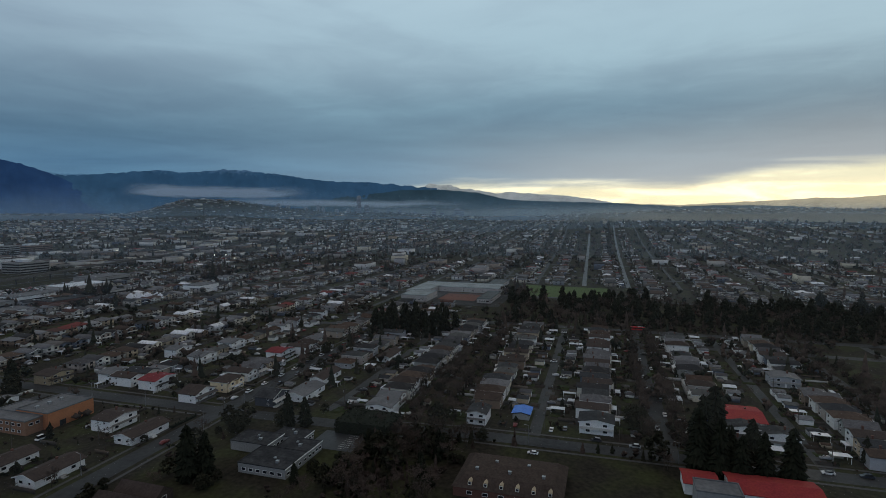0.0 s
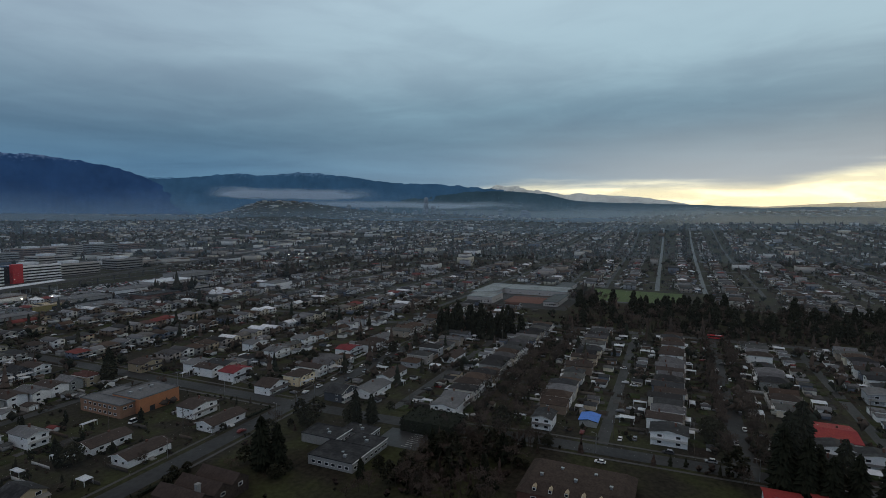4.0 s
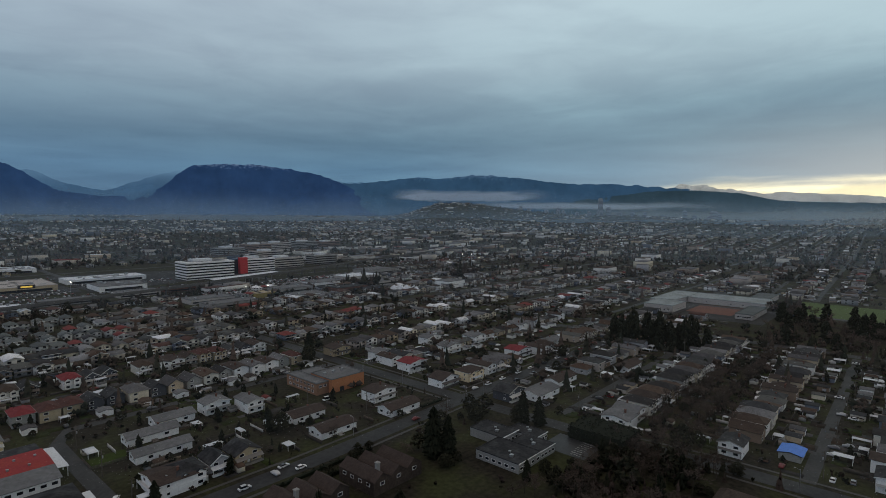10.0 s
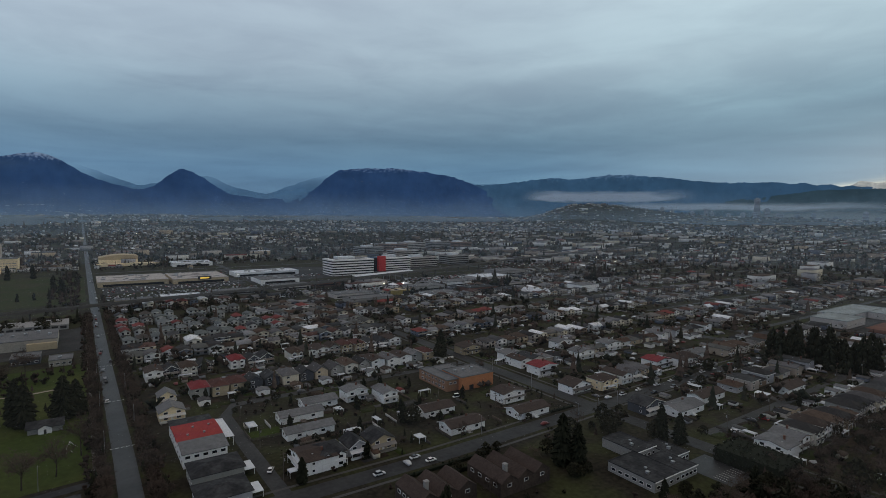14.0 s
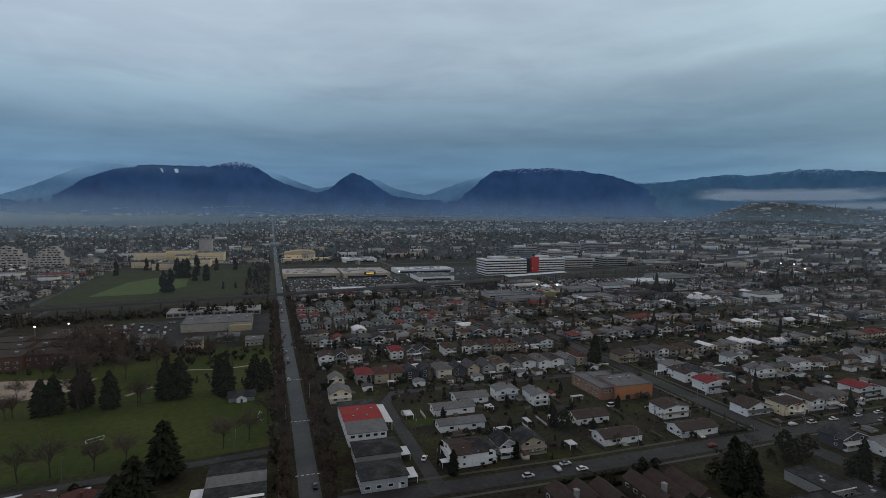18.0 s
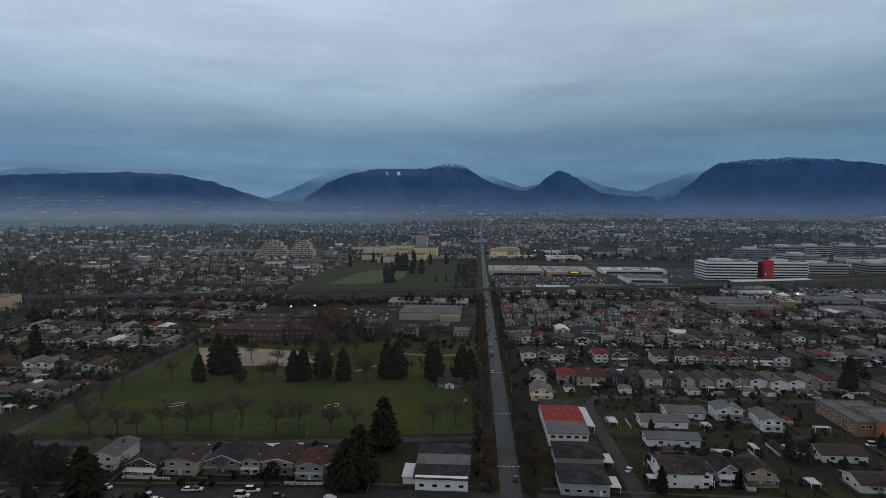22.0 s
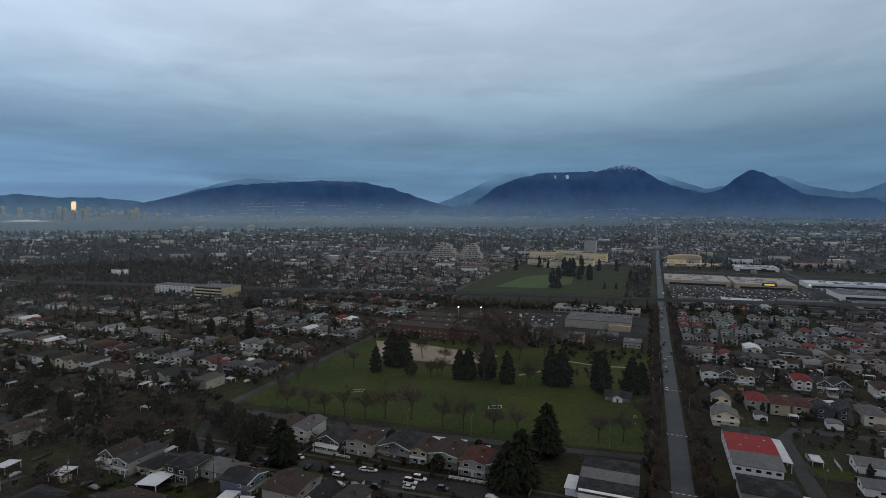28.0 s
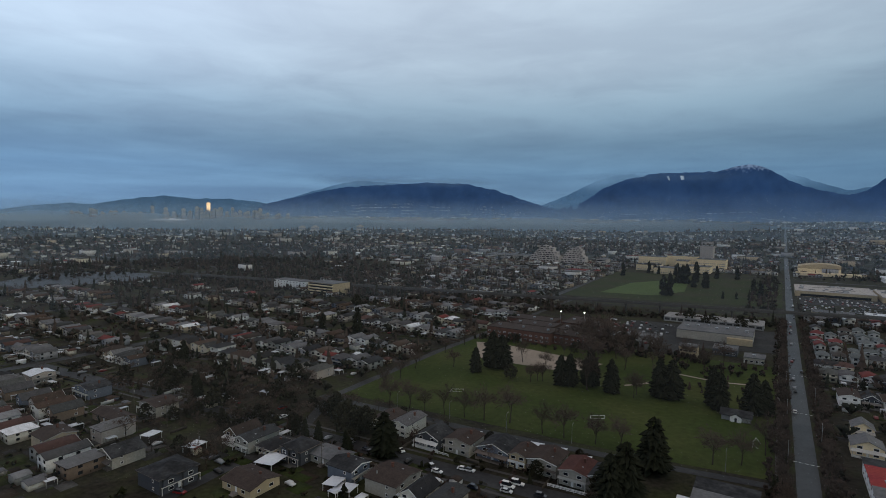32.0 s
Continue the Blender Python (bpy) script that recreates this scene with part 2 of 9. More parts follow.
M["lane_asphalt"] = mat("worn_lane_asphalt", (0.033, 0.033, 0.033), 0.4, 0.7, 0.07, 0.7, second=(0.044, 0.043, 0.042), spec=0.25)
M["pavement"] = mat("pavement_concrete", (0.055, 0.052, 0.048), 0.25, 1.4, 0.1, 0.75)
M["paint"] = mat("road_paint", (0.6, 0.6, 0.56), 0.2, 2.0, 0.3, 0.7)
M["yard"] = mat("winter_yards", (0.033, 0.029, 0.021), 0.6, 0.5, 0.05, 0.95, second=(0.034, 0.037, 0.016), spec=0.08)
M["grass"] = mat("wet_lawn", (0.041, 0.060, 0.012), 0.35, 0.35, 0.02, 0.95, second=(0.054, 0.064, 0.017), spec=0.08)
M["rough_lawn"] = mat("rough_winter_lawn", (0.034, 0.036, 0.014), 0.5, 0.4, 0.05, 0.95, second=(0.040, 0.030, 0.019), spec=0.08)
M["school_grass"] = mat("damp_school_lawn", (0.036, 0.048, 0.014), 0.4, 0.3, 0.02, 0.95, second=(0.040, 0.040, 0.018), spec=0.08)
M["sport_grass"] = mat("bright_sports_turf", (0.070, 0.105, 0.028), 0.2, 0.4, 0.02, 0.95, spec=0.15)
M["pale_path"] = mat("pale_path_concrete", (0.15, 0.14, 0.125), 0.3, 1.2, 0.1, 0.85)
M["gravel"] = mat("pale_gravel", (0.30, 0.245, 0.19), 0.2, 0.8, 0.05, 0.95)
M["soil"] = mat("bare_soil", (0.05, 0.036, 0.026), 0.4, 0.6, 0.05, 0.95)
M["needle"] = mat("conifer_needles", (0.018, 0.020, 0.012), 0.45, 1.5, 0.1, 0.9, spec=0.1)
M["leaf"] = mat("evergreen_leaves", (0.032, 0.031, 0.018), 0.45, 1.5, 0.1, 0.85, spec=0.15)
M["twig"] = mat("bare_twigs", (0.078, 0.058, 0.047), 0.35, 1.0, 0.1, 0.95, spec=0.1)
M["bark"] = mat("tree_bark", (0.05, 0.04, 0.032), 0.35, 3.0, 0.4, 0.95, spec=0.1)
M["hedge"] = mat("clipped_hedge", (0.014, 0.017, 0.010), 0.5, 1.5, 0.2, 0.9, spec=0.1)
M["pole"] = mat("weathered_wood_pole", (0.09, 0.075, 0.06), 0.3, 3.0, 0.5, 0.9)
M["steel"] = mat("galvanised_steel", (0.35, 0.36, 0.37), 0.2, 3.0, 0.5, 0.45, metal=0.7)
M["tyre"] = mat("tyre_rubber", (0.02, 0.02, 0.02), 0.2, 5.0, 1.0, 0.9)
M["car"] = mat("car_paint", (0.3,) * 3, 0.05, 1.0, 0.2, 0.25, by="object", spec=0.6,
               ramp=[(0.6, 0.6, 0.6), (0.04, 0.04, 0.045), (0.25, 0.26, 0.27), (0.02, 0.025, 0.04), (0.42, 0.43, 0.44), (0.03, 0.03, 0.03), (0.12, 0.12, 0.13), (0.7, 0.7, 0.7), (0.2, 0.02, 0.02)])
M["far_roof"] = mat("far_roofs", (0.08,) * 3, 0.25, 0.6, 0.05, 0.9, spec=0.12, by="island", ramp=FAR_ROOFS)
M["far_wall"] = mat("far_walls", (0.5,) * 3, 0.2, 0.5, 0.05, 0.85, by="island", ramp=[tuple(v * 0.85 for v in c) for c in WALLS] + [(0.7, 0.68, 0.65), (0.3, 0.28, 0.25)])
M["house_trim"] = mat("house_trim_paint", (0.5,) * 3, 0.12, 2.0, 0.3, 0.7, by="object", ramp=[(0.70, 0.69, 0.67), (0.16, 0.13, 0.11), (0.36, 0.34, 0.31), (0.08, 0.07, 0.065), (0.52, 0.50, 0.46), (0.22, 0.20, 0.18), (0.66, 0.66, 0.65)])
M["far_trim"] = mat("far_house_trim", (0.5,) * 3, 0.15, 1.0, 0.1, 0.8, by="island", ramp=[(0.74, 0.73, 0.70), (0.30, 0.28, 0.25), (0.16, 0.13, 0.11), (0.5, 0.48, 0.45), (0.09, 0.085, 0.085), (0.68, 0.68, 0.67), (0.22, 0.2, 0.18)])
M["far_tree"] = mat("far_trees", (0.03,) * 3, 0.4, 0.3, 0.03, 0.95, spec=0.1, by="island",
                    ramp=[(0.024, 0.027, 0.019), (0.068, 0.050, 0.040), (0.034, 0.034, 0.024), (0.078, 0.058, 0.047), (0.02, 0.024, 0.017), (0.058, 0.045, 0.037), (0.05, 0.038, 0.03)])
M["sign_glow"] = mat("lit_yellow_sign", (0.9, 0.6, 0.1), 0.05, 1.0, 0.2, 0.5, glow=0.45)
M["lamp"] = mat("lamp_glow", (1.0, 0.92, 0.75), 0.02, 1.0, 0.2, 0.5, glow=6.0)
M["red_panel"] = mat("red_cladding", (0.5, 0.02, 0.025), 0.1, 0.5, 0.1, 0.5)
M["yellow_wall"] = mat("yellow_paint", (0.26, 0.20, 0.06), 0.15, 0.6, 0.1, 0.8)
M["pale_concrete"] = mat("pale_render", (0.40, 0.37, 0.345), 0.15, 0.5, 0.05, 0.85)
M["red_clay"] = mat("red_clay_court", (0.14, 0.06, 0.04), 0.2, 0.5, 0.05, 0.95)
M["water"] = mat("still_water", (0.02, 0.023, 0.025), 0.2, 0.1, 0.01, 0.5, spec=0.12)
M["inlet_water"] = mat("inlet_water", (0.03, 0.035, 0.04), 0.2, 0.02, 0.002, 0.25, spec=0.5)
M["snow"] = mat("old_snow", (0.72, 0.84, 0.95), 0.35, 0.05, 0.01, 0.9)
# pale blue-grey of distance haze, put into the base colour
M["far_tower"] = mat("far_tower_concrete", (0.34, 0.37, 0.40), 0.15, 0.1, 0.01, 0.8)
M["city_tower"] = mat("city_tower_cladding", (0.27, 0.265, 0.26), 0.3, 0.05, 0.004, 0.5)
# the gold of the sunrise reflection is tinted into the mirror colour
M["sunrise_glass"] = mat("golden_mirror_glass", (0.50, 0.40, 0.28), 0.25, 0.05, 0.01, 0.3, metal=1.0)
# dark tone of the railway deck and piers
M["rail_concrete"] = mat("sooty_concrete", (0.075, 0.073, 0.07), 0.25, 0.5, 0.05, 0.85)
M["fence_wood"] = mat("yard_fence_wood", (0.1,) * 3, 0.3, 1.0, 0.2, 0.9, by="island", ramp=[(0.10, 0.075, 0.055), (0.5, 0.48, 0.45), (0.06, 0.048, 0.038), (0.16, 0.13, 0.10), (0.07, 0.06, 0.05)])
M["shrub"] = mat("yard_shrubs", (0.03,) * 3, 0.4, 1.0, 0.2, 0.95, by="island", spec=0.08, ramp=[(0.032, 0.031, 0.018), (0.075, 0.050, 0.037), (0.026, 0.028, 0.018), (0.058, 0.041, 0.029), (0.045, 0.043, 0.022), (0.085, 0.057, 0.041)])
M["patch"] = mat("yard_ground", (0.03,) * 3, 0.4, 0.8, 0.1, 0.95, by="island", spec=0.1, ramp=[(0.034, 0.046, 0.014), (0.05, 0.048, 0.045), (0.028, 0.021, 0.016), (0.040, 0.050, 0.018), (0.085, 0.082, 0.078), (0.030, 0.036, 0.013), (0.036, 0.034, 0.032), (0.045, 0.033, 0.024)])
M["bush"] = mat("garden_bush_leaves", (0.02,) * 3, 0.5, 1.2, 0.2, 0.95, by="island", spec=0.06, ramp=[(0.016, 0.019, 0.011), (0.055, 0.036, 0.027), (0.022, 0.024, 0.014), (0.038, 0.027, 0.02), (0.028, 0.032, 0.014), (0.014, 0.017, 0.012)])
# pale stucco, much darker than the white paint
M["dull_white"] = mat("weathered_pale_stucco", (0.33, 0.31, 0.27), 0.2, 1.2, 0.2, 0.85)
M["yard_asphalt"] = mat("old_yard_asphalt", (0.030, 0.030, 0.030), 0.4, 0.5, 0.05, 0.8, second=(0.042, 0.041, 0.040), spec=0.12)
M["tower_window"] = mat("far_tower_windows", (0.22, 0.24, 0.27), 0.2, 0.1, 0.01, 0.5, spec=0.3)
M["street_asphalt"] = mat("damp_street_asphalt", (0.030, 0.030, 0.031), 0.4, 0.5, 0.05, 0.65, second=(0.040, 0.040, 0.040), spec=0.16)
M["red_wing"] = mat("dusky_brick", (0.26, 0.14, 0.085), 0.2, 2.0, 0.3, 0.9)
M["slate_roof"] = mat("green_grey_roof", (0.105, 0.12, 0.12), 0.3, 0.7, 0.08, 0.85, second=(0.075, 0.085, 0.085), spec=0.15)
M["brown_band"] = mat("brown_office_cladding", (0.20, 0.13, 0.10), 0.15, 0.6, 0.06, 0.85)
M["port_red"] = mat("rusty_port_steel", (0.40, 0.10, 0.06), 0.2, 0.1, 0.02, 0.8)
M["mint_roof"] = mat("pale_mint_roof", (0.27, 0.31, 0.31), 0.3, 0.5, 0.05, 0.8, second=(0.17, 0.19, 0.19))
M["estate_roof"] = mat("estate_shingles", (0.1,) * 3, 0.35, 1.0, 0.1, 0.9, by="island", spec=0.12, ramp=[(0.125, 0.14, 0.14), (0.085, 0.095, 0.098), (0.15, 0.165, 0.165), (0.06, 0.062, 0.066), (0.11, 0.125, 0.122), (0.17, 0.05, 0.048), (0.13, 0.145, 0.14), (0.07, 0.062, 0.056)])
M["estate_wall"] = mat("estate_stucco", (0.40, 0.40, 0.38), 0.15, 1.0, 0.1, 0.85)
M["parapet"] = mat("stained_concrete", (0.085, 0.083, 0.08), 0.25, 0.6, 0.05, 0.85)
M["tree_mass"] = M["twig"]
M["dark_glass"] = mat("dark_office_glass", (0.014, 0.016, 0.018), 0.2, 0.5, 0.1, 0.4, spec=0.1)
M["dark_wall"] = mat("blue_black_siding", (0.055, 0.06, 0.072), 0.2, 1.5, 0.3, 0.8)
M["old_brown"] = mat("old_brown_shingles", (0.060, 0.046, 0.038), 0.35, 1.2, 0.3, 0.95, spec=0.1)

# ---- mesh tools ----
def part(name, bm, material, parent=None, label=""):
    """Links a bmesh, or a mesh made before, as one object under a thing or a part."""
    if isinstance(bm, bmesh.types.BMesh):
        me = bpy.data.meshes.new(name)
        bm.to_mesh(me)
        bm.free()
        for m in (material if isinstance(material, (list, tuple)) else [material]):
            me.materials.append(m)
    else:
        me = bm
    ob = new(name, me)
    if parent is not None:
        ob.parent = parent
    if label:
        ob["label"] = label
    return ob


def thing(name, label, category, group="", kind=""):
    return tagged(new(name), label, category, group, kind)


def box(bm, x0, y0, z0, x1, y1, z1, mi=0):
    v = [bm.verts.new(p) for p in ((x0, y0, z0), (x1, y0, z0), (x1, y1, z0), (x0, y1, z0), (x0, y0, z1), (x1, y0, z1), (x1, y1, z1), (x0, y1, z1))]
    for q in ((3, 2, 1, 0), (4, 5, 6, 7), (0, 1, 5, 4), (1, 2, 6, 5), (2, 3, 7, 6), (3, 0, 4, 7)):
        bm.faces.new([v[i] for i in q]).material_index = mi
    return bm


def prism(bm, outline, axis, a, b, mi=0):
    """An outline of (across, up) drawn out along 'x' or 'y', or of (x, y) drawn up along 'z'."""
    put = {"x": lambda u, w, s: (s, u, w), "y": lambda u, w, s: (u, s, w), "z": lambda u, w, s: (u, w, s)}[axis]
    lo = [bm.verts.new(put(u, w, a)) for u, w in outline]
    hi = [bm.verts.new(put(u, w, b)) for u, w in outline]
    n = len(outline)
    fs = [bm.faces.new(lo[::-1]), bm.faces.new(hi)]
    for i in range(n):
        fs.append(bm.faces.new([lo[i], lo[(i + 1) % n], hi[(i + 1) % n], hi[i]]))
    for f in fs:
        f.material_index = mi
    bmesh.ops.recalc_face_normals(bm, faces=fs)
    return bm


def gable_roof(bm, x0, y0, x1, y1, z, h, over=0.6, axis="y", th=0.22, mi=0):
    lo, hi, a, b = (x0, x1, y0, y1) if axis == "y" else (y0, y1, x0, x1)
    c, k = (lo + hi) / 2, h / ((hi - lo) / 2)
    d = over * k
    prism(bm, [(lo - over, z - d), (c, z + h), (hi + over, z - d), (hi + over, z - d + th), (c, z + h + th), (lo - over, z - d + th)], axis, a - over, b + over, mi)
    return bm


def gable_walls(bm, x0, y0, x1, y1, z, h, axis="y", mi=0):
    lo, hi, a, b = (x0, x1, y0, y1) if axis == "y" else (y0, y1, x0, x1)
    return prism(bm, [(lo, 0), (hi, 0), (hi, z), ((lo + hi) / 2, z + h), (lo, z)], axis, a, b, mi)


def hip_roof(bm, x0, y0, x1, y1, z, h, over=0.6, th=0.22, mi=0):
    x0, y0, x1, y1 = x0 - over, y0 - over, x1 + over, y1 + over
    w, d = x1 - x0, y1 - y0
    i = min(w, d) / 2 * 0.96
    box(bm, x0, y0, z - 0.1, x1, y1, z + th - 0.1, mi)
    e = [bm.verts.new(p) for p in ((x0, y0, z + th - 0.1), (x1, y0, z + th - 0.1), (x1, y1, z + th - 0.1), (x0, y1, z + th - 0.1))]
    if w >= d:
        r = [bm.verts.new((x0 + i, (y0 + y1) / 2, z + h)), bm.verts.new((x1 - i, (y0 + y1) / 2, z + h))]
        fs = [(e[0], e[1], r[1], r[0]), (e[2], e[3], r[0], r[1]), (e[1], e[2], r[1]), (e[3], e[0], r[0])]
    else:
        r = [bm.verts.new(((x0 + x1) / 2, y0 + i, z + h)), bm.verts.new(((x0 + x1) / 2, y1 - i, z + h))]
        fs = [(e[1], e[2], r[1], r[0]), (e[3], e[0], r[0], r[1]), (e[0], e[1], r[0]), (e[2], e[3], r[1])]
    for f in fs:
        bm.faces.new(f).material_index = mi
    return bm


def arrays(bm):
    """Corners, faces and slots of a bmesh as arrays, for joining many."""
    bmesh.ops.triangulate(bm, faces=bm.faces[:])
    bm.verts.index_update()
    v = np.array([p.co[:] for p in bm.verts])
    f = np.array([[p.index for p in q.verts] for q in bm.faces])
    s = np.array([q.material_index for q in bm.faces])
    bm.free()
    return v, f, s


def joined(name, lots, materials, label, category, parent=None):
    """One mesh from many copies. lots: (arrays, n x 7 places: x, y, z, turn, scale x, y, z)."""
    V, F, S, n = [], [], [], 0
    for (v, f, s), pl in lots:
        pl = np.asarray(pl, float)
        if not len(pl):
            continue
        c, q = np.cos(pl[:, 3]), np.sin(pl[:, 3])
        p = v[None] * pl[:, None, 4:7]
        X = p[..., 0] * c[:, None] - p[..., 1] * q[:, None] + pl[:, None, 0]
        Y = p[..., 0] * q[:, None] + p[..., 1] * c[:, None] + pl[:, None, 1]
        V.append(np.stack([X, Y, p[..., 2] + pl[:, None, 2]], -1).reshape(-1, 3))
        F.append((f[None] + (np.arange(len(pl)) * len(v))[:, None, None]).reshape(-1, 3) + n)
        S.append(np.tile(s, len(pl)))
        n += len(pl) * len(v)
    V, F, S = np.concatenate(V), np.concatenate(F), np.concatenate(S)
    me = bpy.data.meshes.new(name)
    me.vertices.add(len(V)); me.loops.add(len(F) * 3); me.polygons.add(len(F))
    me.vertices.foreach_set("co", V.astype(np.float32).ravel())
    me.loops.foreach_set("vertex_index", F.astype(np.int32).ravel())
    me.polygons.foreach_set("loop_start", (np.arange(len(F)) * 3).astype(np.int32))
    me.polygons.foreach_set("material_index", S.astype(np.int32))
    for m in materials:
        me.materials.append(m)
    me.update(calc_edges=True)
    ob = new(name, me)
    if parent is not None:
        ob.parent = parent
        ob["kind"] = "stuff"
        return ob
    return tagged(ob, label, category, kind="stuff")


def step(a, b, v):
    t = np.clip((np.asarray(v) - a) / (b - a), 0, 1)
    return t * t * (3 - 2 * t)


def height(x, y):
    """The lie of the land: flat near by, rising slowly with distance, low before the inlet, a long slope to the south-east, a hill to the north-east."""
    x, y = np.asarray(x, float), np.asarray(y, float)
    d, a = np.hypot(x, y), np.degrees(np.arctan2(x, y))
    z = (24 + 62 * step(-14, 6, a) - 24 * step(64, 80, a)) * step(1000, 4500, d)
    z = z + 55 * step(900, 3600, d) * step(76, 104, a)
    z = z + (7 * np.sin(x / 430 + 1.3) * np.sin(y / 520 + 0.7) + 5 * np.sin(x / 300 - y / 360)) * step(1000, 2000, d) * step(4400, 3900, d) * step(120, 700, np.abs(x - 12))
    # the north-eastern hill, and the far shore of the inlet
    z = z + np.interp(a, (42.5, 44.5, 46, 47.5, 49.5, 52.3, 55, 58, 63), (0, 30, 70, 100, 110, 102, 78, 52, 14)) * np.exp(-((d - 3850) / 480) ** 2)
    z = z + 60 * step(4370, 4640, d) * step(4, -12, a)
    return z


rng = np.random.default_rng(7)

# ---- ground, hills, water ----
def build_ground():
    n = 181
    g = np.linspace(-1, 1, n)
    g = np.sign(g) * np.abs(g) ** 1.5 * 4950
    X, Y = np.meshgrid(g, g)
    Zg = height(X, Y)
    V = np.stack([X, Y, Zg], -1).reshape(-1, 3)
    i = np.arange(n * n).reshape(n, n)
    F = np.stack([i[:-1, :-1], i[:-1, 1:], i[1:, 1:], i[1:, :-1]], -1).reshape(-1, 4)
    me = bpy.data.meshes.new("ground")
    me.from_pydata(V.tolist(), [], F.tolist())
    me.materials.append(M["yard"])
    tagged(new("ground", me), "dark winter yards, soil and lawn of a suburb", "ground", kind="structure")


build_ground()


def sheet(name, corners, z, material, label, category="ground", th=0.05):
    bm = bmesh.new()
    prism(bm, corners, "z", z - th, z)
    return tagged(part(name, bm, material), label, category, kind="structure")


def rect(x0, y0, x1, y1):
    return [(x0, y0), (x1, y0), (x1, y1), (x0, y1)]


def strip(bm, pts, w, z=0.06, mi=0):
    """A road along pts, laid on the land."""
    out = []
    for (x0, y0), (x1, y1) in zip(pts, pts[1:]):
        L = math.hypot(x1 - x0, y1 - y0)
        k = max(1, int(L / 60)) if max(math.hypot(x0, y0), math.hypot(x1, y1)) > 900 else 1
        for j in range(k):
            out.append((x0 + (x1 - x0) * j / k, y0 + (y1 - y0) * j / k))
    out.append(pts[-1])
    row = []
    for i, (x, y) in enumerate(out):
        a, b = out[max(0, i - 1)], out[min(len(out) - 1, i + 1)]
        d = Vector((b[0] - a[0], b[1] - a[1])).normalized()
        h = float(height(x, y)) + z + 0.4 * float(step(900, 1500, math.hypot(x, y)))
        row.append([bm.verts.new((x - d.y * w / 2, y + d.x * w / 2, h)), bm.verts.new((x + d.y * w / 2, y - d.x * w / 2, h))])
    for p, q in zip(row, row[1:]):
        bm.faces.new((p[0], p[1], q[1], q[0])).material_index = mi
    return bm


def road(name, pts, w, material, label, z=0.06):
    bm = bmesh.new()
    strip(bm, pts, w, z)
    bmesh.ops.recalc_face_normals(bm, faces=bm.faces[:])
    return tagged(part(name, bm, material), label, "road", kind="structure")


def ridge(name, r, crest, material, label, seed, rough=0.10, depth=260, rows=14):
    """A range of hills: its summits and saddles by bearing and height in degrees, roughened."""
    A, E = zip(*crest)
    az = np.arange(A[0], A[-1] + 0.01, 0.1)
    el = np.interp(az, A, E)
    ker = np.exp(-np.linspace(-2, 2, 13) ** 2)
    el = np.convolve(np.pad(el, 6, mode="edge"), ker / ker.sum(), "valid")
    el = el + rough * np.array([noise.fractal(Vector((a * 1.1, seed, 0)), 0.75, 2.1, 7) for a in az]) * np.clip(el, 0, 3) / 2
    V = []
    for j in range(rows):
        s = j / (rows - 1)
        rr = r - depth * (1 - s)
        for i, a in enumerate(az):
            top = 100 + math.tan(radians(el[i])) * r
            foot = 20.0
            u = s ** 0.9
            bul = noise.fractal(Vector((a * 0.55, s * 2.2, seed + 9)), 0.7, 2.0, 5) * 70 * s * (1 - s) * 2
            q = rr + bul
            V.append((math.sin(radians(a)) * q, math.cos(radians(a)) * q, foot + (top - foot) * u))
    n = len(az)
    F = [(j * n + i, j * n + i + 1, (j + 1) * n + i + 1, (j + 1) * n + i) for j in range(rows - 1) for i in range(n - 1)]
    me = bpy.data.meshes.new(name)
    me.from_pydata(V, [], F)
    me.materials.append(material)
    for p in me.polygons:
        p.use_smooth = True
    SLOPE[name] = (A[0], n, rows, V)
    return tagged(new(name, me), label, "mountain", kind="structure")


SLOPE = {}


def on_slope(name, a, s):
    """A spot on a mountain side: bearing, and the share of the way up."""
    a0, n, rows, V = SLOPE[name]
    return V[int(round(s * (rows - 1))) * n + min(n - 1, max(0, int(round((a - a0) / 0.1))))]


